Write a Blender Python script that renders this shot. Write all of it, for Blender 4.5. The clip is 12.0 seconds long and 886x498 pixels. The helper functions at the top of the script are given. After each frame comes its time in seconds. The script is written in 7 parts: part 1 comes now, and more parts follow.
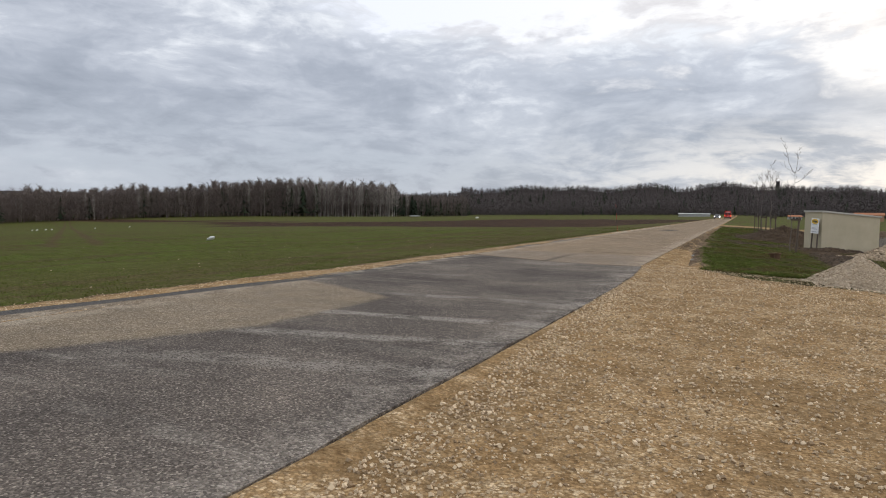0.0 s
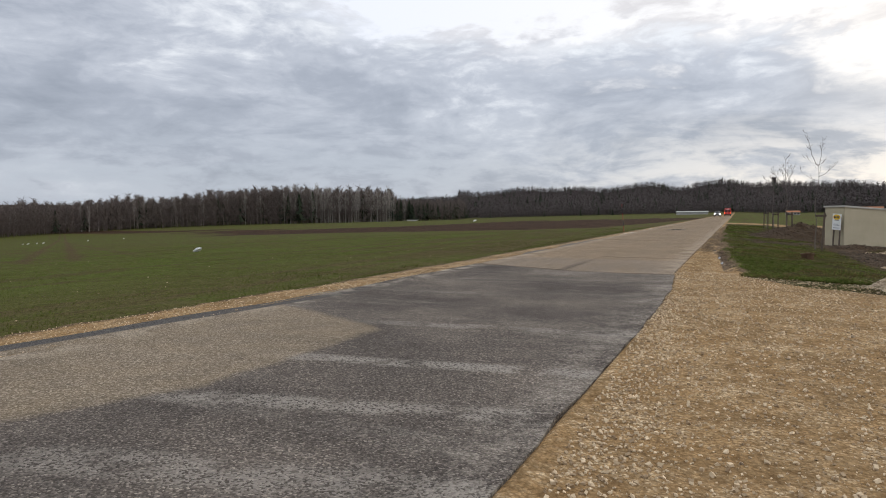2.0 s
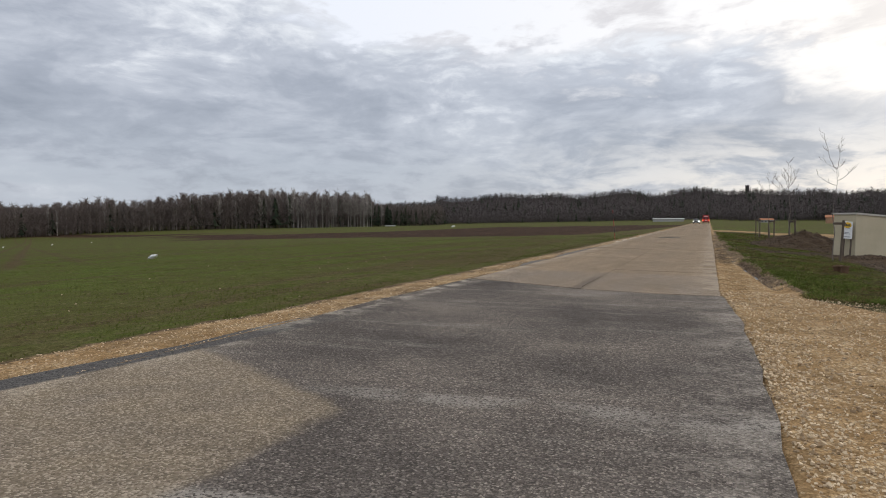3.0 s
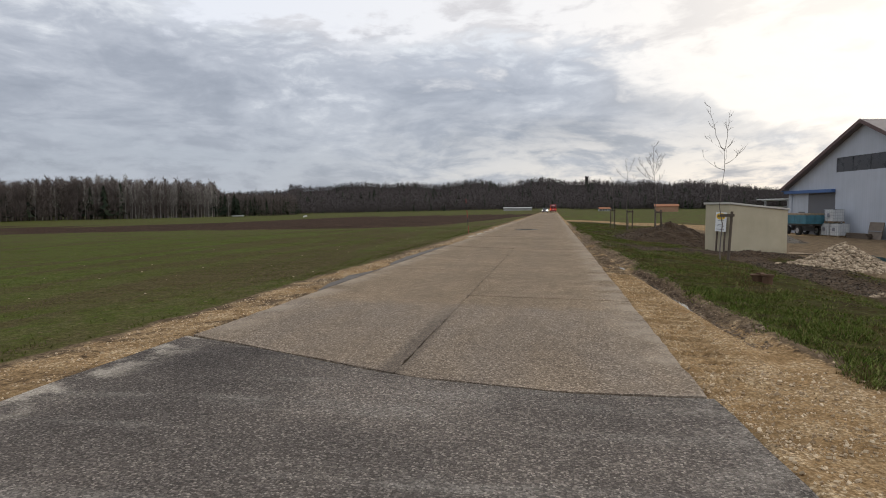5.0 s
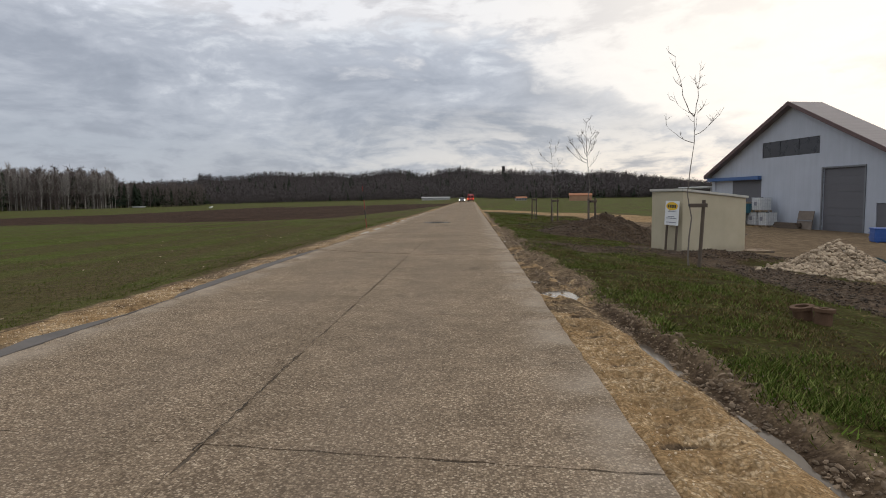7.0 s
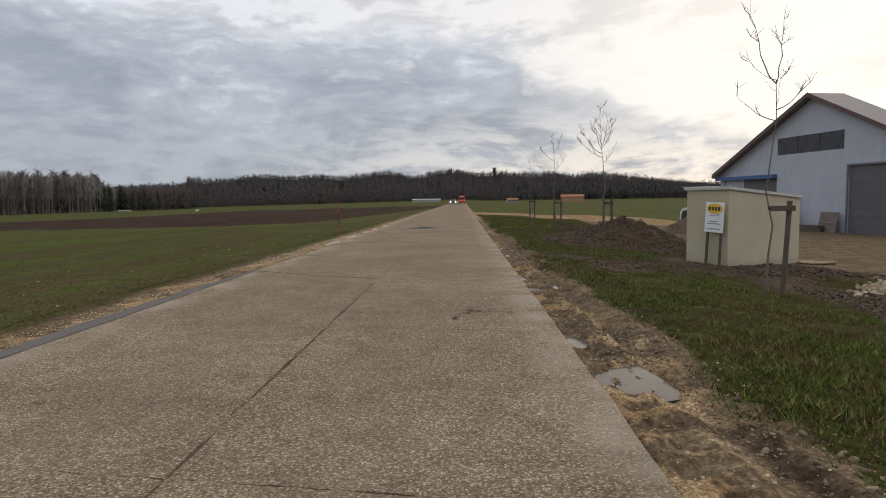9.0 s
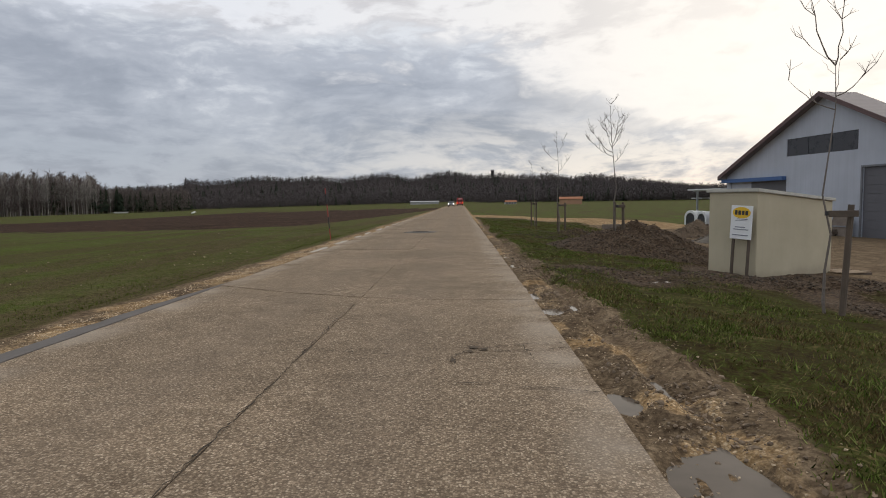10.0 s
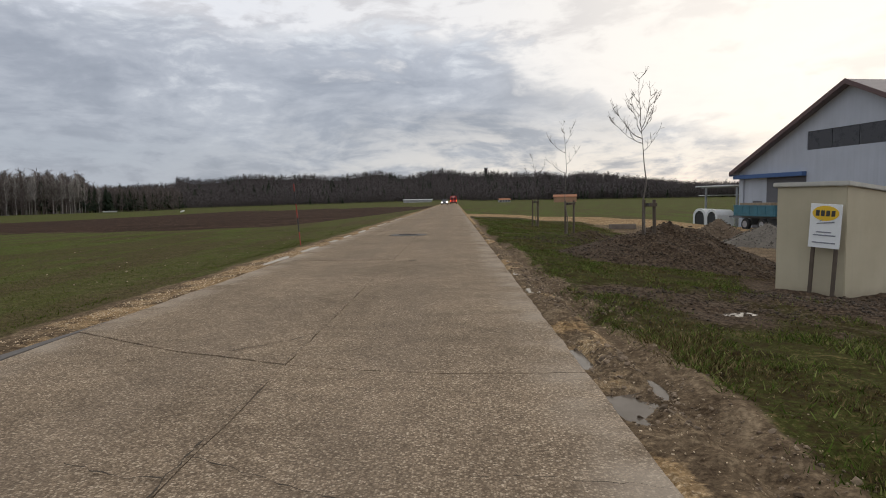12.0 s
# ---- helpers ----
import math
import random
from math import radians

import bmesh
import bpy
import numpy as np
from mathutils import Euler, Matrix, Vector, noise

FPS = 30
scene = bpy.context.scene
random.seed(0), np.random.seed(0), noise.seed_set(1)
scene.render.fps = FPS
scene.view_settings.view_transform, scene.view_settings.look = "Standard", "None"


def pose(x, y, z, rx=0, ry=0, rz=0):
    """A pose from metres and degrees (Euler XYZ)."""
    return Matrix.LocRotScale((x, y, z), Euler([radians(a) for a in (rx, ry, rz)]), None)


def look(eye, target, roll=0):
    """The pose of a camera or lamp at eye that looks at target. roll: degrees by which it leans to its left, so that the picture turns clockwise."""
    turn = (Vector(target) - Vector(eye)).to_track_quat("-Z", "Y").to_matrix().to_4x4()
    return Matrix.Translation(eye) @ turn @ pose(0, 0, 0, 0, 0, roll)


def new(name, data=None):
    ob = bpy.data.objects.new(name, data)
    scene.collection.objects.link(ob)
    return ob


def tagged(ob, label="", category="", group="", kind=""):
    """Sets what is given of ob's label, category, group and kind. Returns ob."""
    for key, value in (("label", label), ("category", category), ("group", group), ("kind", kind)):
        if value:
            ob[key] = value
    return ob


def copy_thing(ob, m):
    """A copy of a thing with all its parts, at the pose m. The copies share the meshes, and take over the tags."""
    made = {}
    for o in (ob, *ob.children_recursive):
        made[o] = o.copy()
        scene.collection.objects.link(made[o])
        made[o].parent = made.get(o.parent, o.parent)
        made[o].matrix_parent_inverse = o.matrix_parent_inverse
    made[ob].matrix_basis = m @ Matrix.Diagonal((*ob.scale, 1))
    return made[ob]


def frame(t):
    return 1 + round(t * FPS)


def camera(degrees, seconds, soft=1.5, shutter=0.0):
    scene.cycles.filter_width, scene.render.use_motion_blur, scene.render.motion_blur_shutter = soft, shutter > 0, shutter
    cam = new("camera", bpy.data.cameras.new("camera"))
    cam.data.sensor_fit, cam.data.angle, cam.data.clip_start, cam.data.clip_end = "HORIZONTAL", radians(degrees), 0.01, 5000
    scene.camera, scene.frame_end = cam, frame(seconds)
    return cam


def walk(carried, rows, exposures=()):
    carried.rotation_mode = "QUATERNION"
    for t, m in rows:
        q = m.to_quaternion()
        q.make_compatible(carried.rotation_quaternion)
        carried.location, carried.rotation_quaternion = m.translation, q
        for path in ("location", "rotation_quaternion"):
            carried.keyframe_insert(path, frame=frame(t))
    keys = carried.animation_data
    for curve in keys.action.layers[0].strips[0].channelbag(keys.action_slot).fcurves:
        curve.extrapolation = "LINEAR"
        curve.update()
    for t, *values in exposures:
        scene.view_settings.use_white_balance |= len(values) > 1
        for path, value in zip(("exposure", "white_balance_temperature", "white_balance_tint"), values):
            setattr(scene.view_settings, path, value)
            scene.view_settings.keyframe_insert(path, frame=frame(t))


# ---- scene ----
cam = camera(69.98, 12.0, 1.0)

PATH = [
    (0.0, pose(3.079, -0.097, 1.239, 86.552, -0.843, 25.053)),
    (0.5, pose(3.029, 0.035, 1.251, 86.573, -0.727, 25.093)),
    (1.0, pose(2.894, 0.340, 1.267, 86.522, -0.556, 25.083)),
    (1.5, pose(2.655, 0.850, 1.285, 86.512, -0.005, 24.954)),
    (2.0, pose(2.159, 1.640, 1.269, 86.888, 0.500, 24.801)),
    (2.5, pose(1.462, 2.739, 1.240, 87.328, 0.430, 24.143)),
    (4.5, pose(-0.172, 9.180, 1.321, 86.594, -0.172, 14.149)),
    (5.0, pose(-0.090, 10.757, 1.336, 86.371, 0.291, 9.891)),
    (5.5, pose(-0.059, 12.382, 1.346, 86.107, 0.551, 6.532)),
    (6.0, pose(0.025, 14.105, 1.336, 85.714, 0.443, 4.204)),
    (6.5, pose(0.074, 15.750, 1.330, 85.692, 0.534, 3.083)),
    (7.0, pose(0.081, 17.150, 1.307, 85.391, 0.497, 2.575)),
    (9.0, pose(0.048, 21.490, 1.298, 85.561, 0.770, 1.765)),
    (9.5, pose(0.036, 22.358, 1.305, 85.706, 0.655, 1.709)),
    (10.0, pose(0.028, 23.202, 1.315, 85.750, 0.721, 1.593)),
    (10.5, pose(0.011, 24.039, 1.320, 85.787, 0.762, 1.469)),
    (11.0, pose(0.029, 25.039, 1.303, 85.685, 1.004, 1.330)),
    (11.5, pose(0.041, 26.057, 1.302, 85.439, 1.105, 1.280)),
    (12.0, pose(0.011, 26.932, 1.312, 85.573, 0.850, 1.005)),
]
walk(cam, PATH, ((0.0, 0.18), (2.5, 0.13), (5.0, 0.0), (12.0, -0.10)))


# ------------------------------------------------------------- node helpers
class Net:
    """Short-hand for building node trees."""

    def __init__(self, tree):
        self.tree = tree
        tree.nodes.clear()

    def n(self, kind, ins=None, **props):
        node = self.tree.nodes.new(kind)
        for key, value in props.items():
            setattr(node, key, value)
        for key, value in (ins or {}).items():
            self.put(node.inputs[key], value)
        return node

    def put(self, socket, value):
        if isinstance(value, bpy.types.NodeSocket):
            self.tree.links.new(value, socket)
        elif isinstance(value, bpy.types.Node):
            self.tree.links.new(value.outputs[0], socket)
        elif isinstance(value, (tuple, list)) and len(value) == 3 and socket.type == "RGBA":
            socket.default_value = (*value, 1)
        else:
            socket.default_value = value

    def math(self, op, a, b=0.0, clamp=False):
        return self.n("ShaderNodeMath", {0: a, 1: b}, operation=op, use_clamp=clamp).outputs[0]

    def mix(self, fac, a, b, how="MIX"):
        node = self.n("ShaderNodeMix", data_type="RGBA", blend_type=how)
        self.put(node.inputs[0], fac)
        self.put(node.inputs[6], a)
        self.put(node.inputs[7], b)
        return node.outputs[2]

    def ramp(self, fac, stops, mode="LINEAR"):
        node = self.n("ShaderNodeValToRGB", {0: fac})
        node.color_ramp.interpolation = mode
        els = node.color_ramp.elements
        while len(els) < len(stops):
            els.new(0.5)
        for el, (pos, col) in zip(els, stops):
            el.position = pos
            el.color = (*col, 1) if isinstance(col, tuple) else (col, col, col, 1)
        return node.outputs[0]

    def noise(self, vec, scale, detail=4.0, rough=0.55, distort=0.0):
        node = self.n("ShaderNodeTexNoise", {"Scale": scale, "Detail": detail, "Roughness": rough, "Distortion": distort})
        if vec is not None:
            self.put(node.inputs["Vector"], vec)
        return node.outputs[0]

    def voronoi(self, vec, scale, feature="F1", out="Distance", rand=1.0):
        node = self.n("ShaderNodeTexVoronoi", {"Scale": scale, "Randomness": rand}, feature=feature)
        if vec is not None:
            self.put(node.inputs["Vector"], vec)
        return node.outputs[out]

    def step(self, x, lo, hi):
        node = self.n("ShaderNodeMapRange", {0: x, 1: lo, 2: hi, 3: 0.0, 4: 1.0}, interpolation_type="SMOOTHSTEP")
        return node.outputs[0]

    def scaled(self, vec, sx, sy, sz, rot=0.0):
        return self.n("ShaderNodeMapping", {"Vector": vec, "Scale": (sx, sy, sz), "Rotation": (0, 0, rot)}).outputs[0]


# ------------------------------------------------------------- sky and sun
SUN_AZ, SUN_EL = radians(34), radians(18)      # from the road's heading to the right


def make_world():
    world = bpy.data.worlds.new("overcast_sky")
    scene.world = world
    world.use_nodes = True
    g = Net(world.node_tree)
    way = g.n("ShaderNodeTexCoord").outputs["Generated"]
    xyz = g.n("ShaderNodeSeparateXYZ", {0: way})
    x, y, z = xyz.outputs
    az = g.math("MULTIPLY", g.math("ARCTAN2", x, y), 57.2958)
    el = g.math("MULTIPLY", g.math("ARCSINE", z), 57.2958)
    flat = g.n("ShaderNodeCombineXYZ", {0: x, 1: y, 2: g.math("MULTIPLY", z, 2.7)}).outputs[0]
    low_flat = g.n("ShaderNodeCombineXYZ", {0: x, 1: y, 2: g.math("MULTIPLY", z, 4.2)}).outputs[0]
    warp = g.n("ShaderNodeTexNoise", {"Vector": flat, "Scale": 4.0, "Detail": 3.0}).outputs["Color"]
    bent = g.mix(0.07, flat, warp, "LINEAR_LIGHT")
    big = g.noise(bent, 2.3, 4, 0.5)
    mid = g.noise(bent, 6.5, 6, 0.55)
    fine = g.noise(bent, 19.0, 6, 0.6)
    streak = g.noise(g.mix(0.09, low_flat, warp, "LINEAR_LIGHT"), 7.0, 6, 0.6)
    # height of the cloud bank's upper edge along the horizon, degrees / 40
    ramp_az = g.n("ShaderNodeMapRange", {0: az, 1: -90.0, 2: 50.0, 3: 0.0, 4: 1.0}).outputs[0]
    pos = lambda a: (a + 90) / 140
    edge = g.ramp(ramp_az, [(pos(-90), 0.9), (pos(-62), 0.72), (pos(-47), 0.57), (pos(-34), 0.41), (pos(-20), 0.33), (pos(-10), 0.37), (pos(-3), 0.33),
                            (pos(3), 0.36), (pos(9), 0.28), (pos(14), 0.21), (pos(20), 0.15), (pos(30), 0.08)], "B_SPLINE")
    edge = g.math("MULTIPLY", edge, 40.0)
    over = g.math("SUBTRACT", edge, el)
    over = g.math("ADD", over, g.math("MULTIPLY", g.math("SUBTRACT", mid, 0.5), 13.0))
    over = g.math("ADD", over, g.math("MULTIPLY", g.math("SUBTRACT", fine, 0.5), 6.0))
    cover = g.step(over, -1.2, 2.4)
    # bank: blue-grey with lighter breaks
    tone = g.math("ADD", g.math("MULTIPLY", mid, 0.42), g.math("MULTIPLY", streak, 0.26))
    tone = g.math("ADD", tone, g.math("MULTIPLY", fine, 0.32))
    tone = g.math("ADD", tone, g.math("MULTIPLY", g.math("SUBTRACT", big, 0.5), 0.45))
    tone = g.math("ADD", tone, g.math("MULTIPLY", g.math("MULTIPLY", g.step(el, 9.0, 18.0), g.step(az, 8.0, -22.0)), 0.11))
    bank = g.ramp(tone, [(0.28, (0.30, 0.333, 0.40)), (0.45, (0.395, 0.43, 0.505)), (0.57, (0.525, 0.56, 0.635)), (0.69, (0.83, 0.86, 0.91))])
    sunward = g.step(g.math("ABSOLUTE", g.math("SUBTRACT", az, 30.0)), 75.0, 5.0)
    open_sky = g.mix(sunward, (0.84, 0.88, 0.97), (1.04, 1.0, 0.96))
    veil = g.ramp(tone, [(0.33, (0.80, 0.81, 0.84)), (0.5, (1.0, 1.0, 1.0))])
    open_sky = g.mix(0.8, open_sky, veil, "MULTIPLY")
    # small torn grey clouds in the bright part
    torn = g.math("ADD", g.math("MULTIPLY", mid, 0.8), g.math("MULTIPLY", fine, 0.2))
    scraps = g.math("MULTIPLY", g.step(torn, 0.50, 0.62), g.step(el, 28.0, 14.0))
    open_sky = g.mix(g.math("MULTIPLY", scraps, 0.8), open_sky, (0.62, 0.60, 0.62))
    clouds = g.mix(cover, open_sky, bank)
    # thin bright gap low over the horizon, warmer towards the sun
    low = g.math("MULTIPLY", g.step(el, 10.0, 2.0), g.step(g.math("ADD", g.math("MULTIPLY", fine, 0.5), g.math("MULTIPLY", streak, 0.9)), 0.56, 0.80))
    lowcol = g.mix(g.step(az, -30.0, 18.0), (0.46, 0.505, 0.58), (1.02, 0.95, 0.87))
    clouds = g.mix(g.math("MULTIPLY", low, 0.85), clouds, lowcol)
    glow = g.math("MULTIPLY", g.step(g.math("ABSOLUTE", g.math("SUBTRACT", az, 30.0)), 30.0, 10.0), g.step(el, 3.0, 12.0))
    clouds = g.mix(g.math("MULTIPLY", glow, 0.6), clouds, (1.14, 1.07, 0.98))
    ground = g.step(el, -0.5, -3.0)
    clouds = g.mix(ground, clouds, (0.10, 0.10, 0.09))
    sky = g.n("ShaderNodeTexSky", sky_type="NISHITA", sun_disc=False, sun_elevation=SUN_EL, sun_rotation=SUN_AZ)
    clear = g.mix(1.0, sky.outputs[0], (0.1, 0.1, 0.1), "MULTIPLY")
    final = g.mix(0.93, clear, clouds)
    back = g.n("ShaderNodeBackground", {"Color": final, "Strength": 1.0})
    g.n("ShaderNodeOutputWorld", {"Surface": back})


make_world()
sun_data = bpy.data.lights.new("sun", "SUN")
sun_data.energy, sun_data.angle, sun_data.color = 0.6, radians(60), (1.0, 0.90, 0.76)
sun = new("sun", sun_data)
sun.matrix_world = look((0, 0, 0), (-math.sin(SUN_AZ) * math.cos(SUN_EL), -math.cos(SUN_AZ) * math.cos(SUN_EL), -math.sin(SUN_EL)))
scene.view_settings.exposure = 0.0

# ------------------------------------------------------------- materials
def material(name, build):
    m = bpy.data.materials.new(name)
    m.use_nodes = True
    g = Net(m.node_tree)
    out = g.n("ShaderNodeOutputMaterial")
    p = g.n("ShaderNodeBsdfPrincipled")
    g.put(out.inputs[0], p)
    build(g, p)
    return m


def where(g):
    return g.n("ShaderNodeNewGeometry").outputs["Position"]


def bump(g, p, height, strength, distance):
    b = g.n("ShaderNodeBump", {"Strength": strength, "Distance": distance, "Height": height})
    g.put(p.inputs["Normal"], b)


def plain(name, colour, rough=0.6, metal=0.0, vary=0.15, scale=6.0, relief=0.15, spec=0.5):
    """A surface of one colour with blotches, fine grain and slight relief."""
    def build(g, p):
        v = g.n("ShaderNodeTexCoord").outputs["Object"]
        a = g.noise(v, scale, 5)
        b = g.noise(v, scale * 14, 3)
        t = g.math("ADD", g.math("MULTIPLY", a, 0.65), g.math("MULTIPLY", b, 0.35))
        dark = tuple(c * (1 - vary) for c in colour)
        light = tuple(min(1, c * (1 + vary)) for c in colour)
        g.put(p.inputs["Base Color"], g.ramp(t, [(0.32, dark), (0.68, light)]))
        g.put(p.inputs["Roughness"], g.ramp(t, [(0.3, max(0.03, rough - 0.1)), (0.7, min(1, rough + 0.1))]))
        p.inputs["Metallic"].default_value = metal
        p.inputs["Specular IOR Level"].default_value = spec
        if relief:
            bump(g, p, b, relief, 0.01)
    return material(name, build)


def island_tint(g, lo, hi):
    r = g.n("ShaderNodeNewGeometry").outputs["Random Per Island"]
    return g.ramp(r, [(0.0, lo), (1.0, hi)])


def m_ground(g, p):
    v = where(g)
    att = lambda n: g.n("ShaderNodeAttribute", attribute_name=n).outputs["Fac"]
    n_big = g.noise(v, 0.35, 5)
    n_mid = g.noise(v, 2.2, 6, 0.6)
    n_fine = g.noise(v, 16.0, 5, 0.65)
    n_grit = g.noise(v, 70.0, 3, 0.6)
    # bare soil
    soil = g.ramp(g.math("ADD", g.math("MULTIPLY", n_fine, 0.6), g.math("MULTIPLY", n_mid, 0.4)), [(0.36, (0.060, 0.040, 0.024)), (0.5, (0.150, 0.107, 0.066)), (0.63, (0.27, 0.20, 0.125))])
    # limestone gravel with sandy fines
    cell = g.voronoi(v, 48.0, out="Color")
    cellv = g.n("ShaderNodeSeparateColor", {0: cell}).outputs[0]
    celld = g.voronoi(v, 48.0)
    stone = g.ramp(cellv, [(0.0, (0.30, 0.20, 0.105)), (0.55, (0.53, 0.395, 0.245)), (1.0, (0.84, 0.69, 0.50))])
    sand = g.ramp(g.math("ADD", g.math("MULTIPLY", n_mid, 0.5), g.math("MULTIPLY", n_fine, 0.5)), [(0.32, (0.26, 0.165, 0.082)), (0.5, (0.42, 0.285, 0.155)), (0.68, (0.58, 0.42, 0.25))])
    gravel = g.mix(g.step(g.math("ADD", n_mid, g.math("MULTIPLY", n_fine, 0.6)), 0.70, 1.0), sand, stone)
    gravel = g.mix(g.math("MULTIPLY", g.step(celld, 0.45, 0.72), 0.55), gravel, (0.19, 0.118, 0.060))
    gravel = g.mix(g.math("MULTIPLY", g.step(g.noise(v, 0.9, 7, 0.70), 0.46, 0.60), 0.68), gravel, g.ramp(n_fine, [(0.35, (0.170, 0.108, 0.056)), (0.65, (0.35, 0.245, 0.138))]))
    # winter crop: rows of short green blades over soil
    crop_n = g.math("ADD", g.math("MULTIPLY", n_fine, 0.5), g.math("MULTIPLY", n_mid, 0.5))
    crop = g.ramp(crop_n, [(0.36, (0.066, 0.050, 0.024)), (0.46, (0.076, 0.076, 0.022)), (0.55, (0.078, 0.094, 0.021)), (0.68, (0.105, 0.120, 0.032))])
    crop = g.mix(g.math("MULTIPLY", g.step(n_big, 0.42, 0.62), 0.75), crop, g.ramp(crop_n, [(0.36, (0.062, 0.066, 0.018)), (0.5, (0.074, 0.100, 0.018)), (0.66, (0.098, 0.138, 0.026))]))
    speck = g.n("ShaderNodeSeparateColor", {0: g.voronoi(v, 11.0, out="Color")}).outputs
    clodd = g.voronoi(v, 11.0)
    crop = g.mix(g.math("MULTIPLY", g.math("MULTIPLY", g.step(speck[0], 0.80, 0.86), g.step(clodd, 0.42, 0.22)), 0.8), crop, g.mix(speck[1], (0.050, 0.034, 0.022), (0.20, 0.155, 0.095)))
    rows = g.noise(g.scaled(v, 0.55, 0.06, 1.0, radians(12)), 1.0, 5, 0.6)
    crop = g.mix(g.math("MULTIPLY", g.step(rows, 0.47, 0.57), 0.7), crop, g.ramp(n_fine, [(0.34, (0.050, 0.034, 0.020)), (0.5, (0.078, 0.056, 0.028)), (0.66, (0.105, 0.088, 0.036))]))
    sx, sy = g.n("ShaderNodeSeparateXYZ", {0: v}).outputs[:2]
    for x0, y0, x1, y1, w, much in ((-24.0, 20.0, -118.0, 84.0, 0.32, 0.75), (-25.3, 18.3, -119.3, 82.3, 0.32, 0.75), (-24.0, 23.6, -98.0, 71.0, 0.3, 0.5), (-22.0, 18.0, -100.0, 40.0, 0.35, 0.45), (-22.0, 16.2, -100.0, 38.2, 0.35, 0.45)):
        ln = math.hypot(x1 - x0, y1 - y0)
        across = g.math("ADD", g.math("MULTIPLY", g.math("SUBTRACT", sx, x0), (y1 - y0) / ln), g.math("MULTIPLY", g.math("SUBTRACT", sy, y0), -(x1 - x0) / ln))
        across = g.math("ADD", across, g.math("MULTIPLY", g.math("SUBTRACT", n_mid, 0.5), 1.5))
        line = g.math("MULTIPLY", g.step(g.math("ABSOLUTE", across), w * 1.6, w * 0.4), g.step(sx, x0 + 2.0, x0 - 4.0))
        crop = g.mix(g.math("MULTIPLY", line, much), crop, g.ramp(n_fine, [(0.35, (0.050, 0.030, 0.019)), (0.65, (0.12, 0.082, 0.050))]))
    # the strip beside the road is thinner and browner
    shore = g.math("MULTIPLY", g.math("MULTIPLY", g.step(sx, 0.0, -2.0), g.step(g.math("ADD", sx, g.math("MULTIPLY", n_big, 10.0)), -9.0, -1.0)), g.step(n_mid, 0.40, 0.58))
    crop = g.mix(g.math("MULTIPLY", shore, 0.55), crop, g.ramp(n_fine, [(0.34, (0.055, 0.037, 0.021)), (0.5, (0.090, 0.066, 0.034)), (0.66, (0.15, 0.115, 0.066))]))
    # rough verge grass
    lawn = g.ramp(g.math("ADD", g.math("MULTIPLY", n_fine, 0.6), g.math("MULTIPLY", n_mid, 0.4)),
                  [(0.38, (0.026, 0.017, 0.009)), (0.47, (0.048, 0.038, 0.013)), (0.55, (0.046, 0.054, 0.012)), (0.63, (0.135, 0.100, 0.042))])
    # dark wet mud
    mud = g.ramp(n_fine, [(0.36, (0.022, 0.014, 0.009)), (0.5, (0.062, 0.042, 0.027)), (0.66, (0.14, 0.099, 0.064))])
    mud = g.mix(g.math("MULTIPLY", g.step(n_mid, 0.55, 0.68), 0.4), mud, (0.13, 0.09, 0.058))
    # ploughed strip
    plough = g.ramp(g.math("ADD", g.math("MULTIPLY", n_mid, 0.5), g.math("MULTIPLY", n_fine, 0.5)), [(0.38, (0.014, 0.008, 0.006)), (0.5, (0.046, 0.027, 0.018)), (0.64, (0.12, 0.078, 0.052))])
    furrow = g.noise(g.scaled(v, 0.09, 0.9, 1.0, radians(-6)), 1.0, 6, 0.7)
    plough = g.mix(1.0, plough, g.ramp(furrow, [(0.38, (0.45, 0.44, 0.43)), (0.62, (1.45, 1.42, 1.38))]), "MULTIPLY")
    # leaf-littered wood floor
    wood = g.ramp(n_mid, [(0.3, (0.045, 0.036, 0.028)), (0.7, (0.085, 0.066, 0.048))])
    gravel = g.mix(1.0, gravel, (0.84, 0.81, 0.74), "MULTIPLY")
    edge = g.math("MULTIPLY", g.math("SUBTRACT", g.math("ADD", g.math("MULTIPLY", n_mid, 0.6), g.math("MULTIPLY", n_fine, 0.4)), 0.5), 1.5)

    def layer(base, name, col):
        return g.mix(g.step(g.math("ADD", att(name), edge), 0.38, 0.62), base, col)

    col = soil
    col = layer(col, "crop", crop)
    col = layer(col, "plough", plough)
    col = layer(col, "lawn", lawn)
    col = layer(col, "gravel", gravel)
    col = layer(col, "mud", mud)
    col = layer(col, "wood", wood)
    # grit of mixed brightness over everything near
    grit = g.n("ShaderNodeSeparateColor", {0: g.voronoi(v, 60.0, out="Color")}).outputs[0]
    grit2 = g.n("ShaderNodeSeparateColor", {0: g.voronoi(v, 20.0, out="Color")}).outputs[1]
    gain = g.math("ADD", g.math("MULTIPLY", grit, 0.75), g.math("MULTIPLY", grit2, 0.35))
    col = g.mix(1.0, col, g.ramp(gain, [(0.1, (0.70, 0.69, 0.68)), (0.55, (0.96, 0.96, 0.96)), (1.05, (1.28, 1.27, 1.25))]), "MULTIPLY")
    g.put(p.inputs["Base Color"], col)
    wet = g.step(g.math("ADD", att("mud"), edge), 0.4, 0.9)
    g.put(p.inputs["Roughness"], g.math("SUBTRACT", 1.0, g.math("MULTIPLY", wet, 0.3)))
    p.inputs["Specular IOR Level"].default_value = 0.03
    height = g.math("ADD", g.math("MULTIPLY", n_fine, 0.6), g.math("MULTIPLY", n_grit, 0.25))
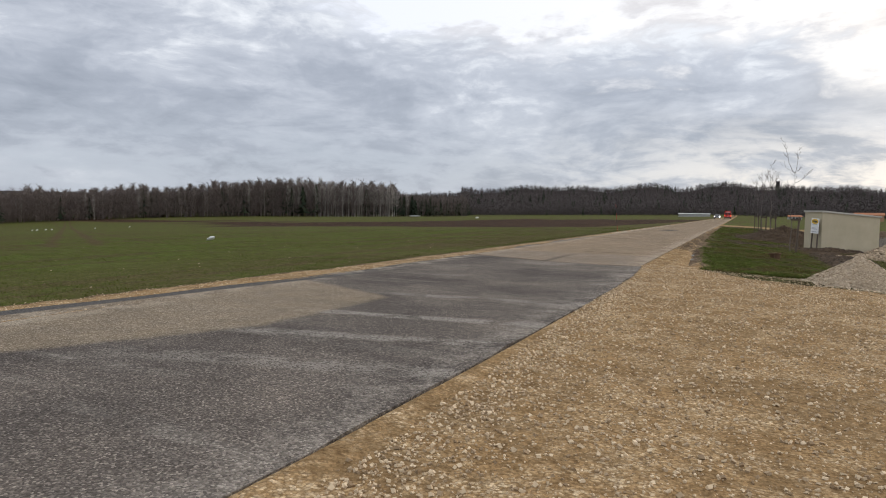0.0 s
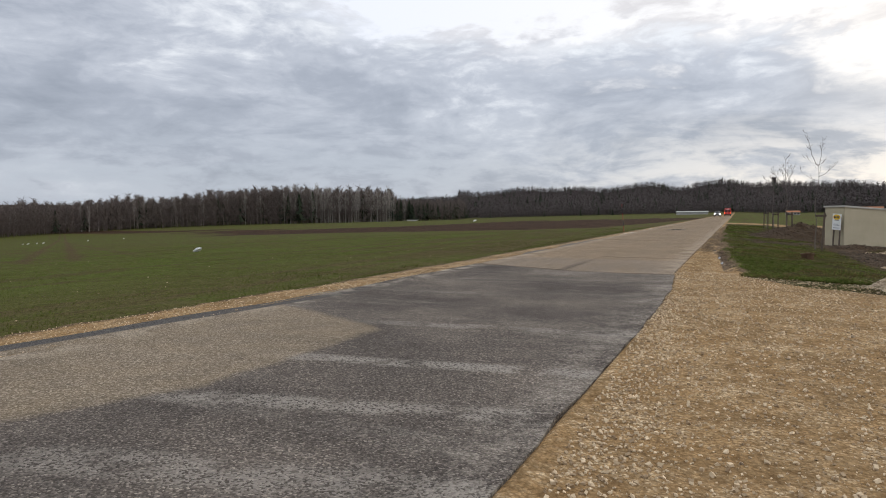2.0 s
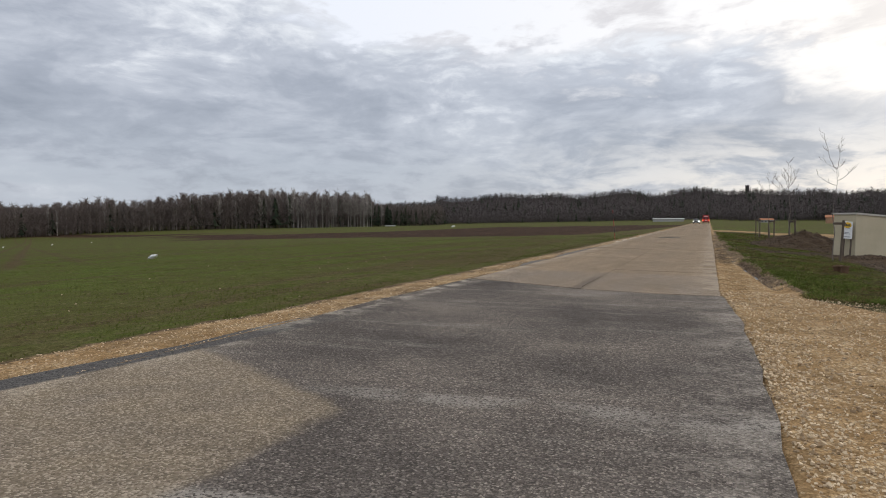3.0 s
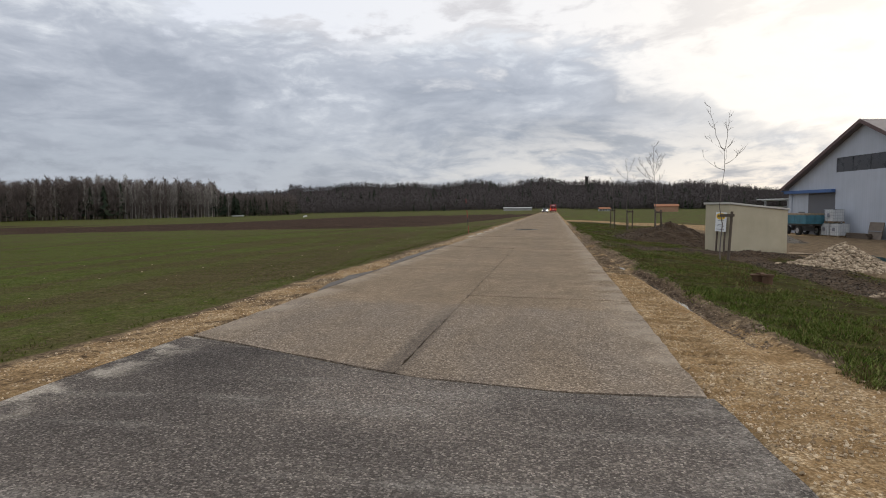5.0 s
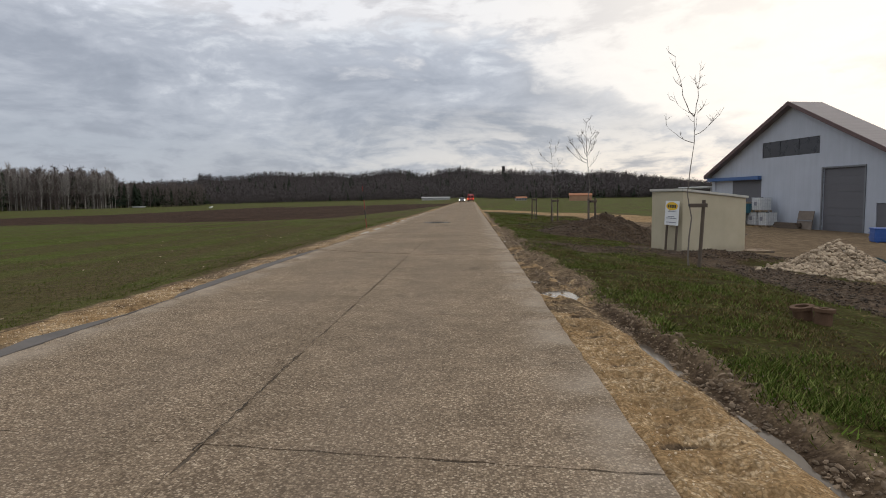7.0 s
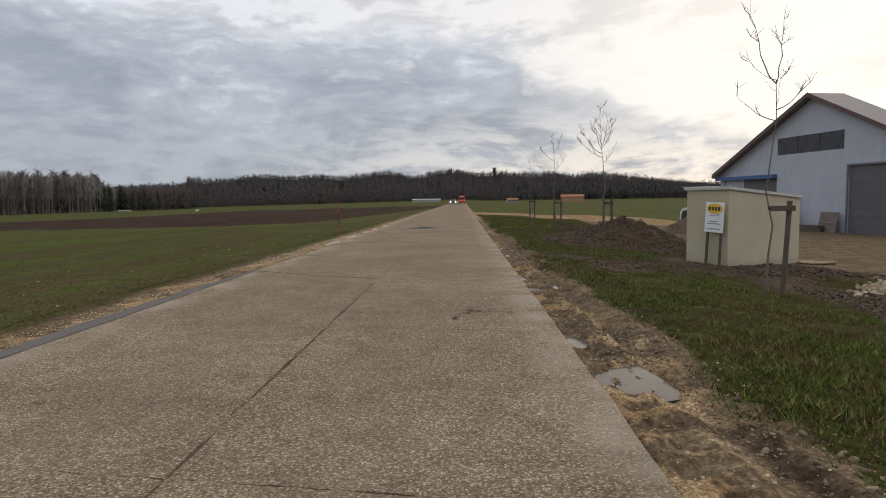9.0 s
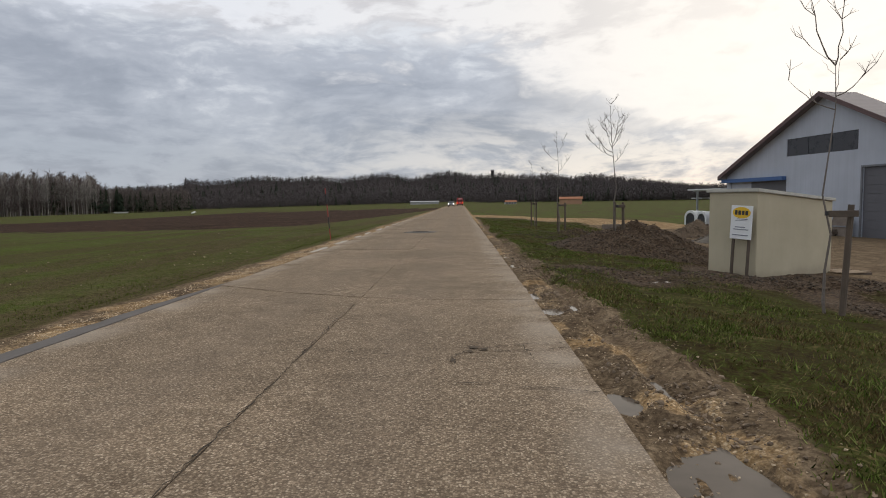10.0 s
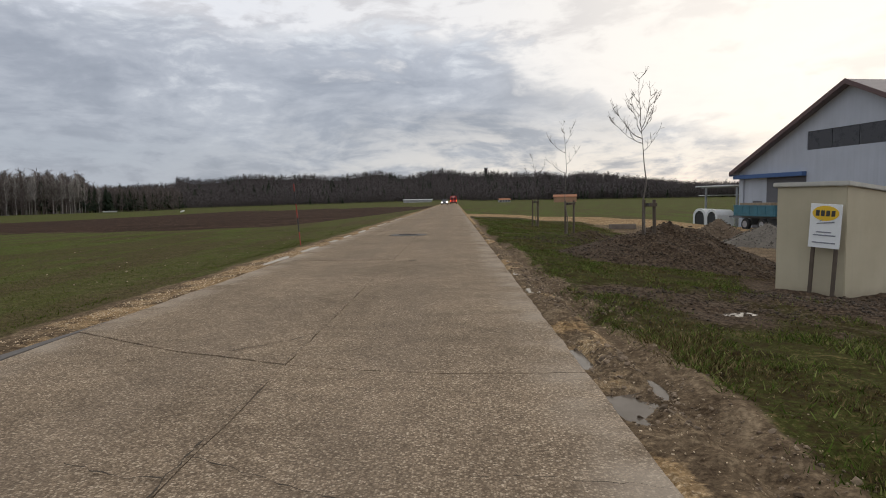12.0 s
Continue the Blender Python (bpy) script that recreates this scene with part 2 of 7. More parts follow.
    height = g.math("ADD", height, g.math("MULTIPLY", celld, g.math("MULTIPLY", att("gravel"), -0.35)))
    bump(g, p, height, 0.7, 0.03)


def m_concrete(g, p):
    v = where(g)
    n_big = g.noise(v, 0.5, 5)
    n_mid = g.noise(v, 3.0, 6)
    agg = g.n("ShaderNodeSeparateColor", {0: g.voronoi(v, 78.0, out="Color")}).outputs[0]
    aggd = g.voronoi(v, 78.0)
    agg2 = g.n("ShaderNodeSeparateColor", {0: g.voronoi(v, 40.0, out="Color")}).outputs[1]
    aggd2 = g.voronoi(v, 40.0)
    grain = g.noise(v, 190.0, 2)
    base = g.ramp(agg, [(0.0, (0.135, 0.106, 0.076)), (0.3, (0.225, 0.178, 0.128)), (0.65, (0.335, 0.272, 0.198)), (0.9, (0.47, 0.395, 0.295)), (1.0, (0.64, 0.56, 0.44))])
    base = g.mix(g.math("MULTIPLY", g.math("MULTIPLY", g.step(agg2, 0.78, 0.88), g.step(aggd2, 0.5, 0.3)), 0.2), base, (0.56, 0.49, 0.39))
    base = g.mix(g.math("MULTIPLY", g.math("MULTIPLY", g.step(agg2, 0.16, 0.10), g.step(aggd2, 0.5, 0.3)), 0.6), base, (0.11, 0.088, 0.068))
    base = g.mix(g.math("MULTIPLY", g.step(aggd, 0.42, 0.70), 0.68), base, (0.125, 0.098, 0.072))
    base = g.mix(1.0, base, g.ramp(grain, [(0.3, (0.86, 0.86, 0.86)), (0.7, (1.12, 1.12, 1.12))]), "MULTIPLY")
    tint = g.n("ShaderNodeObjectInfo").outputs["Random"]
    base = g.mix(g.math("MULTIPLY", tint, 0.22), base, (0.25, 0.206, 0.154))
    stain = g.ramp(n_big, [(0.3, (0.83, 0.82, 0.80)), (0.55, (1.0, 0.99, 0.97)), (0.75, (1.16, 1.14, 1.10))])
    base = g.mix(1.0, base, stain, "MULTIPLY")
    blot = g.ramp(n_mid, [(0.35, (0.86, 0.85, 0.84)), (0.65, (1.10, 1.09, 1.08))])
    base = g.mix(1.0, base, blot, "MULTIPLY")
    # wheel tracks worn smoother and darker along the road
    sx = g.n("ShaderNodeSeparateXYZ", {0: v}).outputs[0]
    lane = g.math("MULTIPLY", g.math("ADD", g.step(g.math("ABSOLUTE", g.math("ADD", sx, 0.55)), 0.5, 0.1), g.step(g.math("ABSOLUTE", g.math("ADD", sx, 2.2)), 0.5, 0.1)), g.math("MULTIPLY", g.noise(g.scaled(v, 1.6, 0.12, 1.0), 1.0, 4), 0.30))
    base = g.mix(lane, base, (0.18, 0.15, 0.12))
    sy = g.n("ShaderNodeSeparateXYZ", {0: v}).outputs[1]
    tar = g.math("MULTIPLY", g.step(g.math("ADD", g.math("ADD", sy, g.math("MULTIPLY", sx, 0.12)), g.math("MULTIPLY", g.math("SUBTRACT", n_mid, 0.5), 0.8)), 19.6, 18.9), g.ramp(g.noise(g.scaled(v, 1.8, 0.35, 1.0), 1.0, 5), [(0.3, 0.25), (0.7, 0.75)]))
    base = g.mix(tar, base, g.ramp(agg, [(0.0, (0.105, 0.090, 0.076)), (0.6, (0.20, 0.175, 0.15)), (1.0, (0.42, 0.375, 0.32))]))
    skid = g.math("MULTIPLY", g.step(g.math("ABSOLUTE", g.math("ADD", sx, 1.42)), 0.16, 0.05), g.step(sy, 20.0, 17.5))
    base = g.mix(g.math("MULTIPLY", skid, 0.5), base, (0.085, 0.074, 0.064))
    dust = g.math("MULTIPLY", g.step(g.math("ABSOLUTE", g.math("ADD", sx, 1.45)), 1.85, 2.4), g.step(g.noise(v, 1.1, 6), 0.35, 0.65))
    base = g.mix(g.math("MULTIPLY", dust, 0.6), base, (0.43, 0.38, 0.31))
    p.inputs["Roughness"].default_value = 0.9
    p.inputs["Specular IOR Level"].default_value = 0.05
    base = g.mix(1.0, base, (1.0, 0.945, 0.895), "MULTIPLY")
    g.put(p.inputs["Base Color"], base)
    bump(g, p, g.math("SUBTRACT", g.math("MULTIPLY", agg, 0.5), aggd), 0.3, 0.005)


def m_asphalt(g, p):
    v = where(g)
    n_big = g.noise(v, 0.45, 5)
    n_mid = g.noise(v, 2.4, 6)
    agg = g.n("ShaderNodeSeparateColor", {0: g.voronoi(v, 78.0, out="Color")}).outputs[0]
    aggd = g.voronoi(v, 78.0)
    base = g.ramp(agg, [(0.0, (0.078, 0.071, 0.066)), (0.5, (0.138, 0.125, 0.116)), (0.88, (0.215, 0.196, 0.182)), (1.0, (0.36, 0.33, 0.30))])
    base = g.mix(g.math("MULTIPLY", g.step(aggd, 0.5, 0.85), 0.8), base, (0.058, 0.054, 0.052))
    base = g.mix(1.0, base, g.ramp(n_big, [(0.34, (0.66, 0.66, 0.67)), (0.5, (1.0, 0.99, 0.97)), (0.66, (1.42, 1.39, 1.33))]), "MULTIPLY")
    # pale dust swept across by turning wheels
    streak = g.noise(g.scaled(v, 0.30, 2.4, 1.0, radians(-6)), 1.0, 5, 0.6)
    dust = g.math("MULTIPLY", g.step(streak, 0.50, 0.72), g.step(n_mid, 0.30, 0.62))
    base = g.mix(g.math("MULTIPLY", dust, 0.6), base, g.ramp(agg, [(0.0, (0.13, 0.122, 0.112)), (1.0, (0.40, 0.38, 0.35))]))
    sx = g.n("ShaderNodeSeparateXYZ", {0: v}).outputs
    rim = g.math("MULTIPLY", g.step(sx[0], 0.3, 1.25), g.step(g.math("ADD", g.math("MULTIPLY", n_mid, 0.6), g.math("MULTIPLY", g.noise(v, 14.0, 4), 0.4)), 0.42, 0.62))
    base = g.mix(g.math("MULTIPLY", rim, 0.68), base, g.ramp(agg, [(0.0, (0.20, 0.185, 0.165)), (1.0, (0.46, 0.43, 0.39))]))
    rim2 = g.math("MULTIPLY", g.step(sx[0], -3.35, -3.85), g.step(g.noise(v, 1.7, 6, 0.65), 0.46, 0.58))
    base = g.mix(g.math("MULTIPLY", rim2, 0.75), base, g.ramp(agg, [(0.0, (0.30, 0.275, 0.235)), (1.0, (0.62, 0.58, 0.51))]))
    # sandy film carried on by farm traffic along the far lane
    wob = g.math("MULTIPLY", g.math("SUBTRACT", n_mid, 0.5), 0.35)
    line = g.math("ADD", g.math("ADD", sx[0], wob), g.math("MULTIPLY", g.math("MAXIMUM", g.math("SUBTRACT", 5.2, sx[1]), 0.0), 0.5))
    far = g.math("ADD", g.math("ADD", sx[1], wob), g.math("MULTIPLY", sx[0], 0.5))
    film = g.math("MULTIPLY", g.step(line, -1.35, -1.55), g.step(far, 7.15, 6.95))
    for y0, lean, wide, much in ((6.45, 0.14, 0.11, 0.85), (5.2, 0.20, 0.12, 0.7), (4.0, 0.22, 0.15, 0.5), (8.3, 0.10, 0.12, 0.5)):
        off = g.math("SUBTRACT", g.math("SUBTRACT", sx[1], y0), g.math("MULTIPLY", sx[0], lean))
        band = g.math("MULTIPLY", g.step(g.math("ABSOLUTE", off), wide * 1.7, wide * 0.6), g.step(sx[0], -2.4, -1.0))
        base = g.mix(g.math("MULTIPLY", g.math("MULTIPLY", band, g.step(n_mid, 0.36, 0.56)), g.math("MULTIPLY", g.step(agg, 0.1, 0.5), much)), base, (0.36, 0.345, 0.32))
    base = g.mix(g.math("MULTIPLY", film, g.ramp(n_mid, [(0.3, 0.45), (0.7, 0.75)])), base, g.ramp(agg, [(0.0, (0.18, 0.146, 0.10)), (0.6, (0.295, 0.245, 0.175)), (1.0, (0.50, 0.43, 0.335))]))
    gutter = g.math("MULTIPLY", g.step(g.math("ADD", sx[0], g.math("MULTIPLY", sx[1], -0.13)), -4.88, -4.96), g.step(sx[1], 12.0, 9.0))
    base = g.mix(gutter, base, g.ramp(agg, [(0.0, (0.05, 0.05, 0.052)), (1.0, (0.15, 0.148, 0.145))]))
    base = g.mix(1.0, base, (1.04, 0.99, 0.93), "MULTIPLY")
    g.put(p.inputs["Base Color"], base)
    p.inputs["Roughness"].default_value = 0.95
    p.inputs["Specular IOR Level"].default_value = 0.06
    bump(g, p, g.math("SUBTRACT", g.math("MULTIPLY", agg, 0.5), aggd), 0.85, 0.010)


def m_render_wall(g, p):
    v = g.n("ShaderNodeTexCoord").outputs["Object"]
    a = g.noise(v, 1.2, 6)
    b = g.noise(v, 90.0, 3)
    drip = g.noise(g.scaled(v, 6.0, 6.0, 0.5), 1.0, 5)
    base = g.ramp(a, [(0.3, (0.445, 0.388, 0.265)), (0.7, (0.52, 0.457, 0.322))])
    base = g.mix(g.math("MULTIPLY", g.step(drip, 0.56, 0.75), 0.22), base, (0.40, 0.36, 0.27))
    sz = g.n("ShaderNodeSeparateXYZ", {0: v}).outputs[2]
    splash = g.math("MULTIPLY", g.step(g.math("ADD", sz, g.math("MULTIPLY", a, 0.35)), 0.42, 0.18), 0.55)
    base = g.mix(splash, base, (0.34, 0.28, 0.20))
    g.put(p.inputs["Base Color"], base)
    p.inputs["Roughness"].default_value = 0.9
    bump(g, p, b, 0.35, 0.004)


def m_bark(g, p, lo=(0.055, 0.045, 0.036), hi=(0.125, 0.105, 0.088)):
    v = where(g)
    t = g.noise(g.scaled(v, 9.0, 9.0, 2.0), 1.0, 5)
    r = g.n("ShaderNodeNewGeometry").outputs["Random Per Island"]
    t = g.math("ADD", g.math("MULTIPLY", t, 0.5), g.math("MULTIPLY", r, 0.5))
    g.put(p.inputs["Base Color"], g.ramp(t, [(0.2, lo), (0.8, hi)]))
    p.inputs["Roughness"].default_value = 0.95
    p.inputs["Specular IOR Level"].default_value = 0.1


def m_blades(lo, mid, hi):
    def build(g, p):
        r = g.n("ShaderNodeNewGeometry").outputs["Random Per Island"]
        g.put(p.inputs["Base Color"], g.ramp(r, [(0.0, lo), (0.55, mid), (1.0, hi)]))
        p.inputs["Roughness"].default_value = 0.9
        p.inputs["Specular IOR Level"].default_value = 0.05
    return build


def m_stones(lo, hi):
    def build(g, p):
        r = g.n("ShaderNodeNewGeometry").outputs["Random Per Island"]
        n = g.noise(where(g), 40.0, 4)
        t = g.math("ADD", g.math("MULTIPLY", r, 0.7), g.math("MULTIPLY", n, 0.3))
        g.put(p.inputs["Base Color"], g.ramp(t, [(0.15, lo), (0.85, hi)]))
        p.inputs["Roughness"].default_value = 0.9
        bump(g, p, n, 0.3, 0.01)
    return build


def m_sheet(colour, pitch, axis=0):
    """Painted profiled steel sheet, ribs along the object's other axis."""
    def build(g, p):
        v = g.n("ShaderNodeTexCoord").outputs["Object"]
        a = g.noise(v, 0.6, 5)
        s = g.noise(g.scaled(v, 3.0, 3.0, 0.25), 1.0, 4)
        t = g.math("ADD", g.math("MULTIPLY", a, 0.6), g.math("MULTIPLY", s, 0.4))
        g.put(p.inputs["Base Color"], g.ramp(t, [(0.3, tuple(c * 0.88 for c in colour)), (0.7, tuple(min(1, c * 1.08) for c in colour))]))
        p.inputs["Roughness"].default_value = 0.5
        c = g.n("ShaderNodeSeparateXYZ", {0: v}).outputs[axis]
        w = g.math("SINE", g.math("MULTIPLY", c, 6.2832 / pitch))
        bump(g, p, w, 0.10, 0.02)
    return build


GROUND = material("ground", m_ground)
CONCRETE = material("exposed_aggregate_concrete", m_concrete)
ASPHALT = material("old_asphalt", m_asphalt)
JOINT_DIRT = plain("joint_dirt", (0.115, 0.090, 0.066), 0.95, 0, 0.35, 9.0, 0.3, 0.05)
EDGING = plain("smooth_grey_asphalt", (0.155, 0.140, 0.126), 0.95, 0, 0.18, 2.0, 0.25, 0.06)
RENDERED = material("cream_render", m_render_wall)
BARK = material("grey_bark", m_bark)
BARN_WALL = material("barn_wall_sheet", m_sheet((0.44, 0.465, 0.515), 0.25, 0))
ROOF_SHEET = material("roof_sheet", m_sheet((0.15, 0.125, 0.128), 0.3, 0))
DARK_STEEL = plain("dark_grey_steel", (0.16, 0.165, 0.175), 0.5)
BLUE_TRIM = plain("blue_painted_steel", (0.05, 0.11, 0.26), 0.45)
CAP = plain("cement_cap", (0.50, 0.48, 0.42), 0.85)


# ------------------------------------------------------------- mesh helpers
def mesh_from(name, verts, faces, mats, idx=None):
    me = bpy.data.meshes.new(name)
    me.from_pydata(verts, [], faces)
    for m in (mats if isinstance(mats, (list, tuple)) else [mats]):
        me.materials.append(m)
    if idx is not None:
        me.polygons.foreach_set("material_index", np.asarray(idx, dtype=np.int32))
    me.update()
    return me


def mesh_np(name, verts, tris, mat):
    """A triangle mesh straight from arrays."""
    me = bpy.data.meshes.new(name)
    verts = np.ascontiguousarray(verts, dtype=np.float32)
    tris = np.ascontiguousarray(tris, dtype=np.int32)
    n = tris.shape[1]
    me.vertices.add(len(verts))
    me.vertices.foreach_set("co", verts.ravel())
    me.loops.add(tris.size)
    me.loops.foreach_set("vertex_index", tris.ravel())
    me.polygons.add(len(tris))
    me.polygons.foreach_set("loop_start", np.arange(0, tris.size, n, dtype=np.int32))
    me.polygons.foreach_set("loop_total", np.full(len(tris), n, dtype=np.int32))
    me.materials.append(mat)
    me.update(calc_edges=True)
    me.validate()
    me.shade_flat()
    return me


def part(name, bm, mat, parent=None, label="", smooth=False):
    """Links a bmesh as one mesh object under a thing or a part."""
    me = bpy.data.meshes.new(name)
    bm.to_mesh(me)
    bm.free()
    me.materials.append(mat)
    if smooth:
        me.polygons.foreach_set("use_smooth", [True] * len(me.polygons))
    ob = new(name, me)
    ob.parent = parent
    if label:
        tagged(ob, label)
    return ob


def box(bm, lo, hi, bevel=0.0, m=None):
    """Adds a box with bevelled edges to bm."""
    lo, hi = Vector(lo), Vector(hi)
    r = bmesh.ops.create_cube(bm, size=1.0)
    vs = r["verts"]
    bmesh.ops.scale(bm, vec=hi - lo, verts=vs)
    bmesh.ops.translate(bm, vec=(lo + hi) / 2, verts=vs)
    if bevel:
        es = list({e for v in vs for e in v.link_edges})
        out = bmesh.ops.bevel(bm, geom=es, offset=bevel, segments=2, affect="EDGES", profile=0.6)
        vs = list({v for f in out["faces"] for v in f.verts} | {v for v in vs if v.is_valid})
    if m is not None:
        bmesh.ops.transform(bm, matrix=m, verts=vs)
    return vs


def rod(bm, a, b, r0, r1=None, seg=8):
    """Adds a tapered rod from a to b to bm."""
    a, b = Vector(a), Vector(b)
    r1 = r0 if r1 is None else r1
    q = (b - a).to_track_quat("Z", "Y").to_matrix().to_4x4()
    bmesh.ops.create_cone(bm, cap_ends=True, segments=seg, radius1=r0, radius2=r1, depth=(b - a).length,
                          matrix=Matrix.Translation((a + b) / 2) @ q)


def thing(name, at, label, category, group="", turn=0.0):
    ob = new(name)
    ob.matrix_world = pose(*at, 0, 0, turn)
    ob.empty_display_size = 0.2
    return tagged(ob, label, category, group)

# ------------------------------------------------------------- the lie of the land
ROAD_L, ROAD_R, SEAM = -3.90, 0.99, -1.37     # road edges and its lengthwise joint


def sm(x, a, b):
    t = np.clip((np.asarray(x, dtype=float) - a) / (b - a), 0, 1)
    return t * t * (3 - 2 * t)


def wave(x, y, s, seed=0.0):
    """Cheap smooth unevenness between -1 and 1."""
    return (np.sin(x * s + 1.3 * np.sin(y * s * 0.7 + seed) + seed) * np.sin(y * s * 1.13 + 1.1 * np.sin(x * s * 0.6 - seed)) * 0.6
            + np.sin(x * s * 2.3 + y * s * 1.7 + seed * 2) * 0.4)


def lattice(i, j, seed):
    """Repeatable random numbers from 0 to 1 on whole numbers."""
    n = (i * 374761393 + j * 668265263 + seed * 1442695041) & 0xFFFFFFFF
    n = ((n ^ (n >> 13)) * 1274126177) & 0xFFFFFFFF
    return ((n ^ (n >> 16)) & 0xFFFF) / 65535.0


def rough_noise(x, y, scale, octaves=3, seed=0):
    """Layered value noise between about -1 and 1."""
    x, y = np.asarray(x, dtype=float), np.asarray(y, dtype=float)
    out, amp = np.zeros(np.broadcast(x, y).shape), 1.0
    for o in range(octaves):
        u, v = x * scale + 17.3 * o, y * scale - 9.1 * o
        i, j = np.floor(u).astype(np.int64), np.floor(v).astype(np.int64)
        fu, fv = u - i, v - j
        fu, fv = fu * fu * (3 - 2 * fu), fv * fv * (3 - 2 * fv)
        a, b = lattice(i, j, seed + o), lattice(i + 1, j, seed + o)
        c, d = lattice(i, j + 1, seed + o), lattice(i + 1, j + 1, seed + o)
        out = out + amp * ((a + (b - a) * fu) * (1 - fv) + (c + (d - c) * fu) * fv - 0.5) * 2
        amp, scale = amp * 0.55, scale * 2.1
    return out / 1.6


def lie(x, y):
    """Height of the land without clods and ruts."""
    x, y = np.asarray(x, dtype=float), np.asarray(y, dtype=float)
    right = np.interp(x, [1.0, 2.2, 5.0, 6.8, 14, 25, 60, 300], [0, -0.06, -0.30, -0.55, -0.85, -1.2, -1.2, -1.0])
    right = right * (0.25 + 0.75 * sm(y, 8, 26)) * (1 - 0.6 * sm(y, 58, 80) * (1 - sm(x, 14, 22)))
    away = np.maximum(-x - 4.0, 0)
    left = -(0.032 * away * (1 - 0.5 * sm(y, 120, 400)))
    left = np.where(away > 300, -(9.6 + 0.0 * away) * (1 - 0.5 * sm(y, 120, 400)), left)
    z = np.where(x > 0, right, left)
    # the far valley side climbs to wooded hills
    d = np.hypot(x, y)
    z = z + 8.0 * sm(d, 620, 1100) * sm(y, 100, 500)
    return z


def mound(x, y, cx, cy, rx, ry, h, p=1.3):
    r = np.hypot((x - cx) / rx, (y - cy) / ry)
    return h * np.clip(1 - r, 0, 1) ** p


def plough_near(x):
    return np.interp(x, [-270, -190, -108, -60, -40, -28, -19, -12, -10, -8, -5.5], [241, 186, 117, 98, 83, 75, 69.5, 68, 76, 95, 125])


def plough_far(x):
    return np.interp(x, [-270, -181, -130, -110, -80, -50, -16, -5.5], [272, 225, 200, 212, 262, 240, 198, 165])


LAWN_EDGE = ([13.2, 14.2, 14.9, 15.8, 17.2, 20, 24, 28, 32, 36, 42, 52, 70, 90], [9.0, 4.2, 3.1, 2.6, 2.35, 2.12, 2.0, 1.88, 1.66, 1.72, 1.65, 1.5, 1.35, 1.3])
RUT = ([15, 18, 20.5, 23, 25, 28, 34, 45], [2.15, 1.95, 1.86, 1.74, 1.64, 1.52, 1.5, 1.35])     # the wheel rut in the verge


def lug_prints(x, y):
    """Slanting bar prints of tractor tyres beside the road, 0 to 1."""
    lane = np.exp(-((x - 1.30) / 0.24) ** 4) * sm(y, 14.5, 16) * (1 - sm(y, 26.3, 27.2))
    bars = np.clip(np.sin(y * 19 + 9 * np.abs(x - 1.30) + 1.2 * rough_noise(x, y, 1.5, 2, 29)) * 2.2, 0, 1)
    return lane * bars


